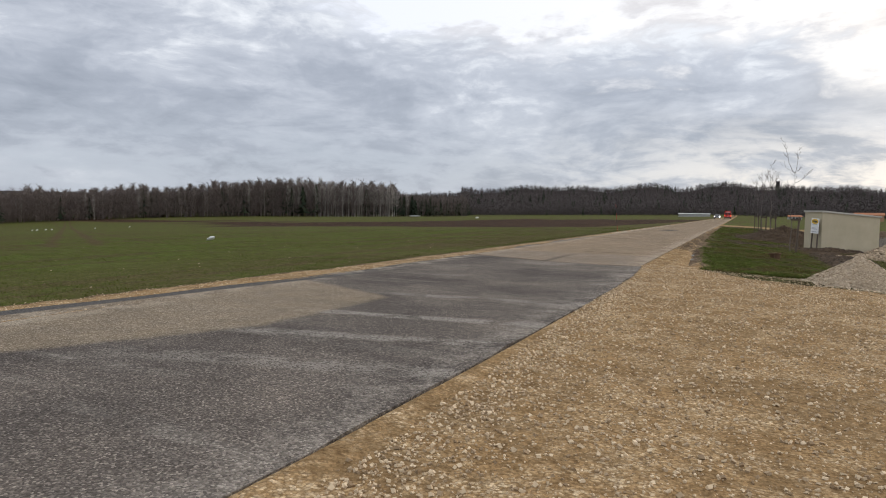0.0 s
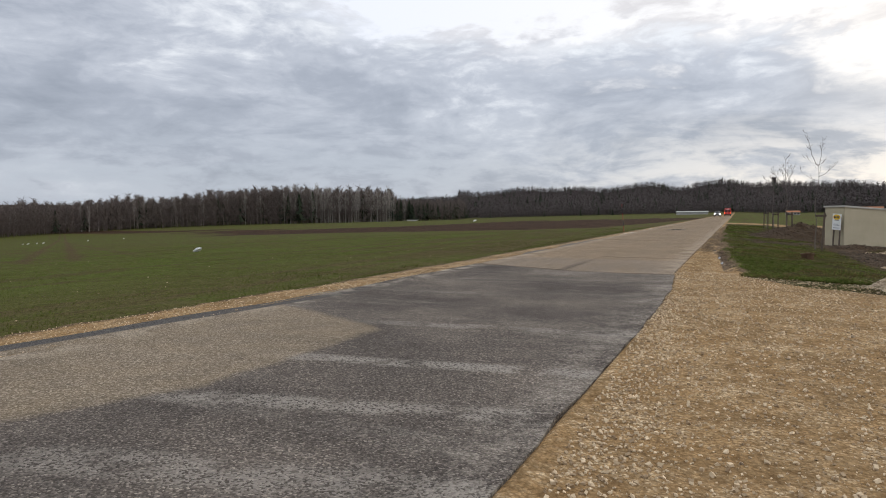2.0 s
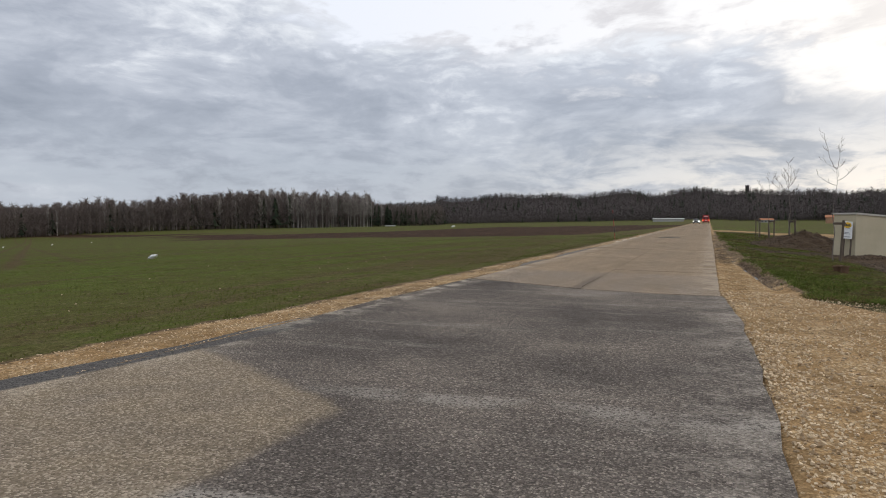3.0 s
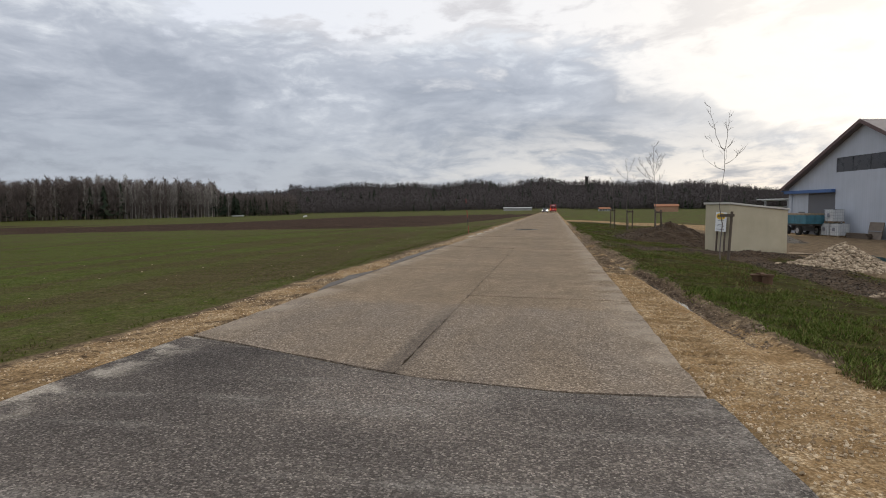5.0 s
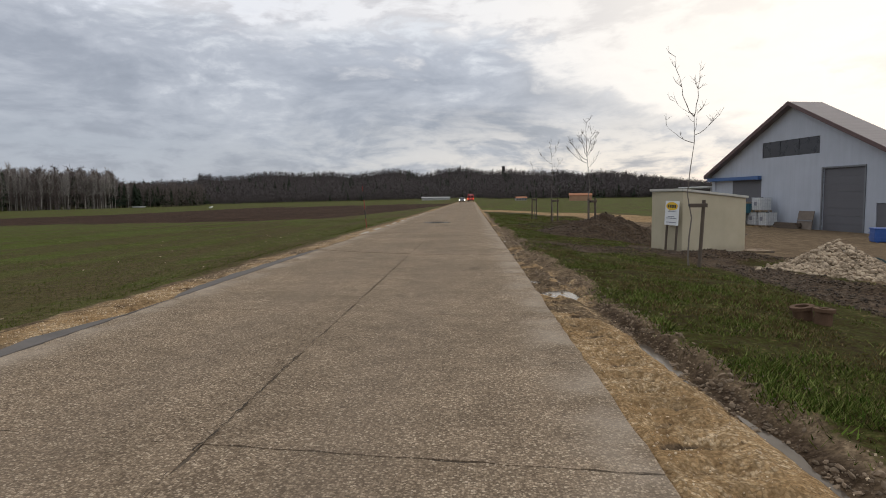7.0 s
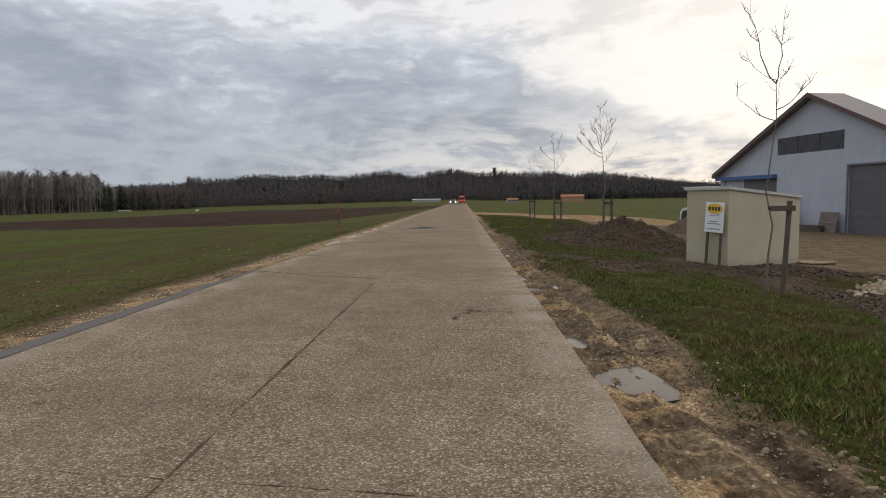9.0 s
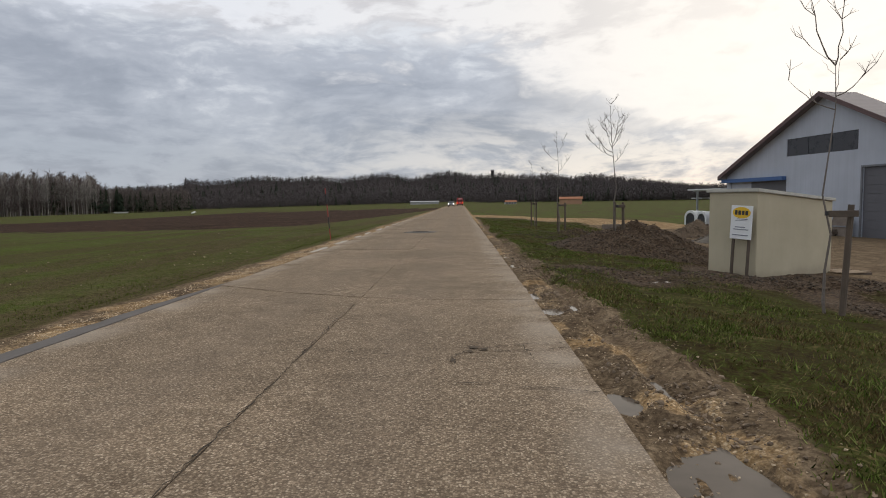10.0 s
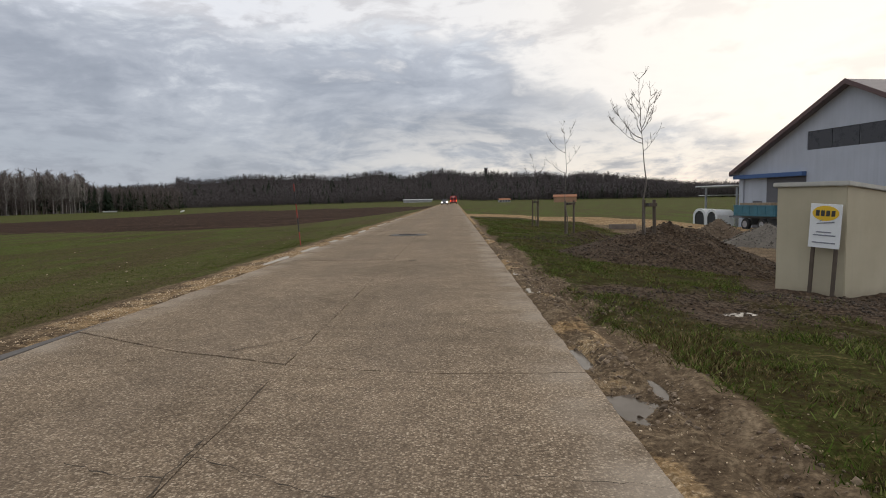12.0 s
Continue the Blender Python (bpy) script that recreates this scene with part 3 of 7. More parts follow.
def ground_masks(x, y):
    """Where each cover lies, 0 to 1."""
    m = {}
    off = 0.32 * rough_noise(x, y, 0.7, 4, 3)
    verge = np.interp(y, [-20, 5, 11, 16, 20, 26, 33, 41, 60], [-5.6, -5.4, -4.95, -4.9, -4.85, -4.72, -4.68, -4.62, -4.6])
    gl = sm(x, verge - 0.35 + off * 0.6, verge + 0.25 + off * 0.6) * (x < -2)
    lawn_x = np.interp(y, *LAWN_EDGE)
    lawn = sm(x, lawn_x - 0.25 + off, lawn_x + 0.35 + off) * (x > 0) * sm(y, 12.5, 14.5 + off)
    yard = np.clip(sm(x, 8.2 + off, 9.6 + off) * sm(y, 22, 27) * (1 - sm(y, 74, 77)) + sm(x, 9.4, 10.8) * sm(y, 38, 41) * (1 - sm(y, 74, 77)), 0, 1)
    road_end = sm(y, 79.5 - 0.95 * x, 81 - 0.95 * x) * (1 - sm(y, 88.5 - 0.8 * x, 90 - 0.8 * x)) * (1 - sm(x, 15, 16))
    farm_end = sm(x, 15, 16) * sm(y, 66, 68) * (1 - sm(y, 76, 78)) * (1 - sm(x, 40, 46))
    track = (road_end + farm_end) * (x > 0)
    lawn = lawn * (1 - yard) * (1 - track) * (1 - sm(y, 88.5 - 0.8 * np.minimum(x, 16), 90 - 0.8 * np.minimum(x, 16)))
    m["lawn"] = lawn
    right_gravel = (x > 0) * (1 - sm(y, 14.5, 16.5) * sm(x, lawn_x - 0.4, lawn_x + 0.2))
    bare = np.maximum(sm(y, 21.0, 27.0) * (y < 66), sm(y, 16.5, 20) * sm(x, 1.55, 1.85)) * (x < 3.2)
    right_gravel = right_gravel * (1 - bare * np.clip(0.60 - 0.60 * rough_noise(x, y, 1.2, 3, 7) - 0.25 * (1 - sm(y, 18, 24)), 0, 1))
    m["gravel"] = np.clip(gl * (0.56 + 0.25 * rough_noise(x, y, 1.3, 3, 9) + 0.3 * (1 - sm(y, 8, 16))) + right_gravel * (1 - lawn) + yard * 0.25 + track, 0, 1)
    # gravel thinned to darker soil in the lug prints, painting in their shade
    m["gravel"] = m["gravel"] * (1 - 0.75 * lug_prints(x, y) * np.clip(0.7 + 0.8 * rough_noise(x, y, 1.9, 2, 30), 0, 1))
    crop = (1 - sm(x, verge - 0.35 + off * 0.6, verge + 0.15 + off * 0.6)) * (x < 0)
    pl = sm(y, plough_near(x) - 1.2, plough_near(x) + 1.2) * (1 - sm(y, plough_far(x) - 2, plough_far(x) + 2)) * (x < -4.6)
    m["plough"] = pl
    m["crop"] = np.clip(crop + (x > 0) * sm(y, 88.5 - 0.8 * np.minimum(x, 16), 90 - 0.8 * np.minimum(x, 16)) * (1 - yard), 0, 1)
    hut = np.exp(-(((x - 7.6) / 2.6) ** 2 + ((y - 38.2) / 3.4) ** 2) ** 2)
    strip = np.exp(-(((y - (35.6 + 0.12 * (x - 2))) / 2.3) ** 2) ** 2) * sm(x, 1.3, 2.0) * (1 - sm(x, 6, 9)) * (0.70 + 0.55 * rough_noise(x, y, 0.9, 3, 12))
    ditch = np.exp(-((x - 6.7 - 0.03 * (y - 30) - 0.3 * rough_noise(x, y, 0.5, 2, 13)) / 0.95) ** 2) * sm(y, 21.5, 24.5) * (1 - sm(y, 36, 40))
    rut = np.exp(-((x - np.interp(y, *RUT) - 0.06) / 0.17) ** 2) * sm(y, 17, 20) * 0.8
    heap = mound(x, y, 5.8, 43.5, 3.4, 2.8, 1.0)
    far_heap = np.exp(-(((x - 5.4) / 2.6) ** 2 + ((y - 50.5) / 4.0) ** 2)) * 0.7
    berm = np.exp(-((x - np.interp(y, [15, 22, 25, 28, 34, 45], [2.45, 2.0, 1.75, 1.34, 1.36, 1.25])) / 0.16) ** 2) * sm(y, 18, 23) * 0.42
    wetside = sm(y, 26, 29) * (1 - sm(y, 60, 70)) * np.exp(-((x - 1.4) / 0.65) ** 4) * (0.12 + 0.40 * rough_noise(x, y, 1.6, 3, 8))
    rut = np.maximum(rut, berm)
    m["mud"] = np.clip(np.maximum.reduce([hut * 0.95, strip * 0.84, ditch, rut * np.where(y < 25, 0.75, 0.5), heap > 0.05, far_heap, wetside]), 0, 1) * (x > 0.9)
    m["wood"] = np.clip(sm(np.hypot(x, y), 900, 1000), 0, 1)
    return m


def height(x, y):
    """Height of the ground's surface."""
    x, y = np.asarray(x, dtype=float), np.asarray(y, dtype=float)
    z = lie(x, y)
    near = 1 - sm(np.hypot(x, y - 20), 60, 120)
    kerb = ROAD_R + np.interp(y, [-30, 0, 2, 4, 6, 8, 10, 13, 15.2, 15.6], [0.03, 0.06, 0.12, 0.17, 0.19, 0.22, 0.24, 0.2, 0.05, 0.0])
    z = z - 0.09 * sm(x, ROAD_L - 0.05, ROAD_L + 0.1) * (1 - sm(x, kerb - 0.08, kerb + 0.04))
    side = (1 - sm(x, ROAD_L - 0.25, ROAD_L)) + sm(x, kerb, kerb + 0.3)
    z = z - 0.02 * side - 0.03 * (x < -3.7) * (x > -4.2) * sm(y, 20.4, 20.8) * (1 - sm(y, 34, 34.6))
    m = ground_masks(x, y)
    rough = 0.012 + 0.03 * m["mud"] + 0.02 * m["lawn"] + 0.035 * m["plough"] + 0.014 * m["crop"]
    lumps = rough_noise(x, y, 0.6, 3, 21) * 0.7 + rough_noise(x, y, 2.6, 4, 22) * 1.0
    z = z + near * side * rough * lumps
    soft = (x > 1.0) * (1 - sm(x, 2.3, 3.0)) * sm(y, 16, 19) * (1 - sm(y, 56, 66))
    z = z + soft * 0.040 * rough_noise(x, y, 7.0, 2, 25) * sm(rough_noise(x, y, 1.1, 2, 26), -0.5, 0.3)
    # wheel ruts in the soft verge and tread marks
    rx = np.interp(y, *RUT)
    rut = np.exp(-((x - rx) / 0.14) ** 2) * sm(y, 16, 18) * (1 - sm(y, 60, 70))
    lip = np.exp(-((np.abs(x - rx) - 0.3) / 0.12) ** 2) * sm(y, 16, 18) * (1 - sm(y, 60, 70))
    ragged = 1 + 1.1 * rough_noise(x, y, 5.5, 2, 27)
    z = z - 0.06 * rut + 0.035 * lip * ragged
    bx = np.interp(y, [15, 22, 25, 28, 34, 45], [2.45, 2.0, 1.75, 1.34, 1.36, 1.25])
    z = z + 0.05 * np.exp(-((x - bx - 0.04 * rough_noise(x, y, 2.0, 2, 28)) / 0.09) ** 2) * sm(y, 19, 23) * (1 - sm(y, 45, 55)) * ragged
    for tx in (3.05, 3.25, 4.55, 4.8):
        cx = tx + 0.012 * np.maximum(y - 4, 0) ** 2
        z = z - np.exp(-((x - cx) / 0.07) ** 2) * (1 - sm(y, 10, 13)) * (0.012 + 0.008 * np.sin(y * 40))
    # lug prints of a tractor tyre, slanting across a wheel line beside the road
    z = z - lug_prints(x, y) * (0.045 + 0.035 * rough_noise(x, y, 1.9, 2, 30))
    # shallow hollows that hold water
    pond = rough_noise(x, y, 3.6, 4, 33)
    bed = rough_noise(x, y, 5.0, 3, 34)
    for cx, cy, a, b, low in PUDDLES:
        if x.size == 1 and (abs(x - cx) > 3 * a or abs(y - cy) > 3 * b).all():
            continue
        r = np.hypot((x - cx) / a, (y - cy) / b) * (1 + 0.62 * pond)
        w = np.exp(-r ** 3)
        z = z * (1 - w) + w * (water_level(cx, cy, low) - 0.024 + 0.036 * bed)
    # heaps of earth
    lump = 1 + 0.18 * wave(x, y, 2.4, 0.7) + 0.1 * wave(x, y, 6.0, 2.2)
    z = z + mound(x, y, 5.8, 43.5, 3.2, 2.6, 1.05, 1.15) * lump
    z = z + mound(x, y, 4.8, 49.3, 2.8, 2.2, 0.40) * lump
    z = z + mound(x, y, 7.6, 36.2, 3.4, 1.9, 0.26) * lump
    z = z + mound(x, y, 7.5, 29.0, 1.3, 6.0, 0.22) * lump
    return z


PUDDLES = [(1.12, 27.55, 0.16, 0.62, 0.05), (1.23, 26.3, 0.27, 0.60, 0.05), (1.50, 26.35, 0.10, 0.42, 0.06), (1.50, 27.9, 0.06, 0.34, 0.06),
           (1.08, 32.3, 0.11, 0.62, 0.04), (1.15, 30.95, 0.17, 0.60, 0.04), (1.50, 31.6, 0.06, 0.30, 0.06), (1.72, 22.75, 0.06, 0.75, 0.06), (1.83, 20.5, 0.055, 0.62, 0.06),
           (3.75, 35.4, 0.38, 0.24, 0.05)]


def water_level(cx, cy, low):
    return float(lie(cx, cy)) - 0.035 - low


def spread(lo, hi, step, far_lo, far_hi, grow=1.16):
    """Grid lines: even between lo and hi, widening outwards."""
    mid = list(np.arange(lo, hi + step / 2, step))
    out, s, v = [], step, hi
    while v < far_hi:
        s *= grow
        v += s
        out.append(v)
    inn, s, v = [], step, lo
    while v > far_lo:
        s *= grow
        v -= s
        inn.append(v)
    return np.array(inn[::-1] + mid + out)


def make_ground():
    xs = spread(-9.0, 12.0, 0.14, -3200, 3200)
    xs = np.unique(np.concatenate([xs[(xs < 0.9) | (xs > 2.75)], np.arange(0.9, 2.75, 0.045)]))
    ys = spread(-1.0, 50.0, 0.10, -400, 3800)
    ys = np.unique(np.concatenate([ys[(ys < 14.95) | (ys > 33.05)], np.arange(15.0, 33.01, 0.045)]))
    X, Y = np.meshgrid(xs, ys)
    Z = height(X, Y)
    nx, ny = len(xs), len(ys)
    verts = np.stack([X, Y, Z], -1).reshape(-1, 3)
    i = np.arange(ny - 1)[:, None] * nx + np.arange(nx - 1)[None]
    quads = np.stack([i, i + 1, i + nx + 1, i + nx], -1).reshape(-1, 4)
    me = mesh_np("ground", verts, quads, GROUND)
    masks = ground_masks(X, Y)
    for key in ("crop", "plough", "lawn", "gravel", "mud", "wood"):
        a = me.attributes.new(key, "FLOAT", "POINT")
        a.data.foreach_set("value", np.ascontiguousarray(masks[key], dtype=np.float32).ravel())
    me.polygons.foreach_set("use_smooth", [True] * len(me.polygons))
    tagged(new("ground", me), "fields, muddy grass verge and pale gravel beside the road", "ground", kind="structure")


make_ground()


# ------------------------------------------------------------- road
def make_road():
    road = tagged(new("road"), "narrow worn road of old asphalt and exposed aggregate concrete slabs", "road", kind="structure")
    # asphalt mouth of the gravel yard, with a ragged right-hand edge
    bm = bmesh.new()
    ys = np.arange(-30, 16.01, 0.5)
    rows = []
    for k, y in enumerate(ys):
        right = np.interp(y, [-30, 0, 2, 4, 6, 8, 10, 13, 15.2], [1.0, 1.05, 1.11, 1.16, 1.18, 1.21, 1.23, 1.19, 1.04]) + 0.012 * math.sin(y * 3.1) + 0.012 * math.sin(y * 7.7)
        left = np.interp(y, [-10, 4, 6.5, 9, 11.5, 14, 16], [-5.4, -4.7, -4.4, -4.1, -4.02, -3.95, -3.95]) + 0.03 * math.sin(y * 2.3)
        row = []
        for j in range(11):
            f = j / 10
            xx = left + (right - left) * f
            yy = y if k < len(ys) - 1 else np.interp(xx, [-3.9, -1.2, 0.0, 0.97], [16.9, 15.6, 15.36, 15.38])
            row.append(bm.verts.new((xx, min(yy, np.interp(xx, [-3.9, -1.2, 0.0, 0.97], [16.9, 15.6, 15.36, 15.38])), -0.004 + 0.003 * math.sin(xx * 3 + y))))
        rows.append(row)
    for a, b in zip(rows, rows[1:]):
        for j in range(10):
            if (b[j].co - a[j].co).length > 1e-4:
                bm.faces.new((a[j], a[j + 1], b[j + 1], b[j]))
    ext = bmesh.ops.extrude_face_region(bm, geom=bm.faces[:])
    bmesh.ops.translate(bm, vec=(0, 0, -0.12), verts=[e for e in ext["geom"] if isinstance(e, bmesh.types.BMVert)])
    bmesh.ops.recalc_face_normals(bm, faces=bm.faces[:])
    part("asphalt_paving", bm, ASPHALT, road, "patched dark grey asphalt with pale dust streaks")
    # narrow asphalt edging along the far side of the slabs
    bm = bmesh.new()
    rng = random.Random(8)
    left, right = [], []
    for y in np.arange(20.6, 34.6, 0.4):
        w = float(np.interp(y, [20.6, 21.6, 23.2, 24.2, 25.4, 26.4, 28, 31, 34.4], [0.01, 0.20, 0.26, 0.04, 0.04, 0.24, 0.26, 0.22, 0.01])) + rng.uniform(-0.03, 0.03) * (21.5 < y < 33)
        left.append((ROAD_L - 0.005 - max(w, 0.005), y, -0.004))
        right.append((ROAD_L - 0.004, y, 0.003))
    vs = [bm.verts.new(q) for q in right + left[::-1]]
    bm.faces.new(vs)
    ext = bmesh.ops.extrude_face_region(bm, geom=bm.faces[:])
    bmesh.ops.translate(bm, vec=(0, 0, -0.14), verts=[e for e in ext["geom"] if isinstance(e, bmesh.types.BMVert)])
    bmesh.ops.recalc_face_normals(bm, faces=bm.faces[:])
    part("edge_strip", bm, EDGING, road, "smooth grey asphalt edging strip")
    bm = bmesh.new()
    box(bm, (ROAD_L + 0.03, 17.1, -0.10), (ROAD_R - 0.03, 205.0, -0.007))
    part("joint_filling", bm, JOINT_DIRT, road, "dirt packed into the slab joints")
    # concrete slabs on both sides of the lengthwise joint
    joints = [15.5, 20.4, 24.35, 31.95, 36.6, 41.0, 45.4]
    while joints[-1] < 210:
        joints.append(joints[-1] + 4.3)
    rng = random.Random(4)
    for side in (0, 1):
        x0, x1 = (ROAD_L, SEAM) if side == 0 else (SEAM, ROAD_R)
        for a, b in zip(joints, joints[1:]):
            gap = rng.uniform(0.001, 0.004)
            g0, g1 = (gap, 0.005) if side == 0 else (0.005, gap)
            bm = bmesh.new()
            n = 22 if a < 60 else 2
            jit = 0.013 if a < 60 else 0.0

            def cross(y, x):
                if abs(y - 15.5) < 0.01:
                    return float(np.interp(x, [-3.9, -1.2, 0.0, 0.97], [16.94, 15.64, 15.40, 15.42]))
                if abs(y - 31.95) < 0.01:     # this joint runs askew
                    return y + float(np.interp(x, [ROAD_L, -2.57, SEAM, -0.9, 0.0, 1.0], [1.4, 0.55, 0.0, -0.17, -0.32, -0.33]))
                return y + (0.14 * (SEAM - x) if y < 40 else 0)

            ring = []
            for k in range(n + 1):
                x = x0 + g0 + (x1 - x0 - g0 - g1) * k / n
                ring.append((x, cross(a, x) + gap + rng.uniform(-jit, jit)))
            for k in range(1, n):
                f = k / n
                ring.append((x1 - g1 + rng.uniform(-jit, jit), cross(a, x1) + (cross(b, x1) - cross(a, x1)) * f))
            for k in range(n, -1, -1):
                x = x0 + g0 + (x1 - x0 - g0 - g1) * k / n
                ring.append((x, cross(b, x) - gap + rng.uniform(-jit, jit)))
            for k in range(n - 1, 0, -1):
                f = k / n
                ring.append((x0 + g0 + rng.uniform(-jit, jit), cross(a, x0) + (cross(b, x0) - cross(a, x0)) * f))
            z = rng.uniform(-0.004, 0.004)
            vs = [bm.verts.new((x, y, z)) for x, y in ring]
            face = bm.faces.new(vs)
            inner = bmesh.ops.inset_region(bm, faces=[face], thickness=0.008, depth=0.004)
            low = [bm.verts.new((v.co.x, v.co.y, -0.12)) for v in vs]
            for i in range(len(vs)):
                j = (i + 1) % len(vs)
                bm.faces.new((low[i], low[j], vs[j], vs[i]))
            bmesh.ops.recalc_face_normals(bm, faces=bm.faces[:])
            part("slab", bm, CONCRETE, road)


make_road()

# ------------------------------------------------------------- woods and hills
def tree_kit(rng, kind, limbs=32, twigs=4, fine=1.0):
    """Triangles of one bare or evergreen tree of unit height: verts, tris."""
    V, T = [], []

    def blade(a, b, w):
        a, b = np.array(a, float), np.array(b, float)
        d = b - a
        s = np.cross(d, rng.normal(size=3))
        s = s / (np.linalg.norm(s) + 1e-9) * w
        k = len(V)
        V.extend([a - s, a + s, b])
        T.append((k, k + 1, k + 2))

    def pole(h, r):
        k = len(V)
        for q in range(3):
            a = q * 2.094 + 0.3
            V.append(np.array([r * math.cos(a), r * math.sin(a), -0.06]))
        V.append(np.array([rng.normal(0, 0.012), rng.normal(0, 0.012), h]))
        for q in range(3):
            T.append((k + q, k + (q + 1) % 3, k + 3))

    if kind == "fir":
        pole(1.0, 0.014)
        for lev in range(9):
            z = 0.16 + 0.80 * lev / 9
            r = (1 - z) * 0.22 * rng.uniform(0.75, 1.15) + 0.012
            for q in range(6):
                a = rng.uniform(0, 6.283)
                tip = np.array([r * math.cos(a), r * math.sin(a), z - 0.05 * rng.uniform(0.5, 1.5)])
                side = np.array([-math.sin(a), math.cos(a), 0]) * r * 0.42
                k = len(V)
                V.extend([np.array([0, 0, z + 0.075]), tip - side * rng.uniform(0.6, 1.2), tip + side * rng.uniform(0.6, 1.2)])
                T.append((k, k + 1, k + 2))
    else:
        pole(0.93, 0.0065 if kind == "bare" else 0.0105)
        lo = 0.06 if kind == "bare" else 0.35
        for q in range(limbs):
            z = rng.uniform(lo, 0.9)
            a = rng.uniform(0, 6.283)
            reach = 0.15 * (1.12 - z) * rng.uniform(0.4, 1.4) + 0.015
            up = rng.uniform(0.08, 0.20)
            p0 = np.array([0, 0, z])
            p1 = p0 + np.array([reach * math.cos(a), reach * math.sin(a), up])
            p1[2] = min(p1[2], 1.0)
            blade(p0, p1, 0.004 * fine)
            for _ in range(twigs):
                f = rng.uniform(0.25, 1)
                s = p0 + (p1 - p0) * f
                e = s + np.array([rng.normal(0, 0.038), rng.normal(0, 0.038), rng.uniform(0.02, 0.09)])
                blade(s, e, 0.0045 * fine)
    return np.array(V), np.array(T)


def plant(name, mat, places, kinds, seed, label, category, limbs=32, twigs=4, fine=1.0):
    """places: rows x, y, z, height, width factor. One object of many trees."""
    rng = np.random.default_rng(seed)
    kits = [tree_kit(rng, k, limbs, twigs, fine) for k in kinds]
    VV, TT, base = [], [], 0
    for k, (x, y, z, h, w) in enumerate(places):
        v, t = kits[rng.integers(len(kits))]
        a = rng.uniform(0, 6.283)
        c, s = math.cos(a), math.sin(a)
        q = np.empty_like(v)
        q[:, 0] = (v[:, 0] * c - v[:, 1] * s) * h * w + x
        q[:, 1] = (v[:, 0] * s + v[:, 1] * c) * h * w + y
        q[:, 2] = v[:, 2] * h + z
        VV.append(q)
        TT.append(t + base)
        base += len(v)
    tagged(new(name, mesh_np(name, np.concatenate(VV), np.concatenate(TT), mat)), label, category, kind="stuff")


def polar(az, d):
    return d * math.sin(radians(az)), d * math.cos(radians(az))


FIR = material("fir_green", m_blades((0.022, 0.030, 0.020), (0.036, 0.046, 0.028), (0.055, 0.066, 0.040)))
TWIGS = material("bare_twigs", lambda g, p: m_bark(g, p, (0.108, 0.087, 0.077), (0.195, 0.160, 0.143)))
FAR_TWIGS = material("far_bare_twigs", lambda g, p: m_bark(g, p, (0.078, 0.067, 0.063), (0.118, 0.101, 0.095)))
BIRCH = material("birch_stems", lambda g, p: m_bark(g, p, (0.19, 0.165, 0.145), (0.50, 0.46, 0.41)))


def wood_edge():
    """The tall wood along the far side of the field."""
    rng = np.random.default_rng(11)
    bare, firs, birches = [], [], []
    for az in np.arange(-82, -22.5, 0.10):
        d0 = np.interp(az, [-82, -64, -50, -40, -30, -25.5, -22.5], [350, 370, 460, 500, 520, 540, 660])
        for row in range(7):
            d = d0 + row * 9 + rng.uniform(-4, 4)
            a = az + rng.uniform(-0.15, 0.15)
            x, y = polar(a, d)
            rise = np.interp(a, [-82, -60, -57.8, -56, -52.5, -50, -48.8, -45, -43.5, -41, -37.8, -34, -29.2, -28.6, -26, -22],
                             [0.8, 0.8, 1.35, 1.1, 1.5, 1.75, 1.5, 2.0, 2.25, 2.35, 2.6, 2.45, 2.35, 1.55, 1.4, 1.3])
            z = float(lie(x, y))
            h = (1.3 + math.tan(radians(rise)) * d0 - z) * (rng.uniform(0.76, 1.03) + 0.05 * math.sin(a * 7.0) + 0.04 * math.sin(a * 17.0))
            share = np.interp(a, [-82, -50, -44, -38, -33, -29.2, -28.6, -22], [0.01, 0.02, 0.07, 0.08, 0.03, 0.02, 0.30, 0.25])
            if rng.random() < share:
                firs.append((x, y, z, h * 0.97, 1.0))
            elif row < 3 and rng.random() < np.interp(a, [-60, -40, -36, -29.2, -28], [0.05, 0.08, 0.5, 0.5, 0.0]):
                birches.append((x, y, z, h * 0.98, 0.9))
            else:
                bare.append((x, y, z, h, 1.25))
    plant("bare_wood", TWIGS, bare, ["bare"] * 7, 1, "leafless grey-brown broadleaf wood beyond the field", "wood")
    plant("fir_wood", FIR, firs, ["fir"] * 5, 2, "dark evergreen firs standing in the bare wood", "wood")
    plant("birch_wood", BIRCH, birches, ["birch"] * 5, 3, "pale-stemmed birches at the edge of the wood", "wood")


def hill_line(az):
    """Skyline of the far hills, degrees above the eye."""
    return np.interp(az, [-60, -29, -26.2, -24.2, -23.34, -23.23, -22.7, -22, -19.8, -18.2, -16.5, -15.1, -12.2, -10.4, -9, -7.6, -6.6, -5.5, -4.8, -3.7, -2.3, -0.6, 1.05, 2.4, 3.4, 4.1, 6.9, 8.25, 9.8, 11, 12, 13.3, 14.5, 17, 19.3, 22, 30, 70],
                     [1.4, 1.4, 1.61, 1.7, 1.7, 2.21, 2.16, 1.97, 2.1, 2.39, 2.42, 2.28, 2.40, 2.15, 2.38, 2.58, 2.68, 2.48, 2.25, 2.27, 2.66, 2.74, 2.4, 2.42, 2.55, 2.38, 2.27, 2.15, 1.87, 2.12, 2.09, 1.95, 1.75, 1.4, 1.05, 0.85, 0.85, 0.85])


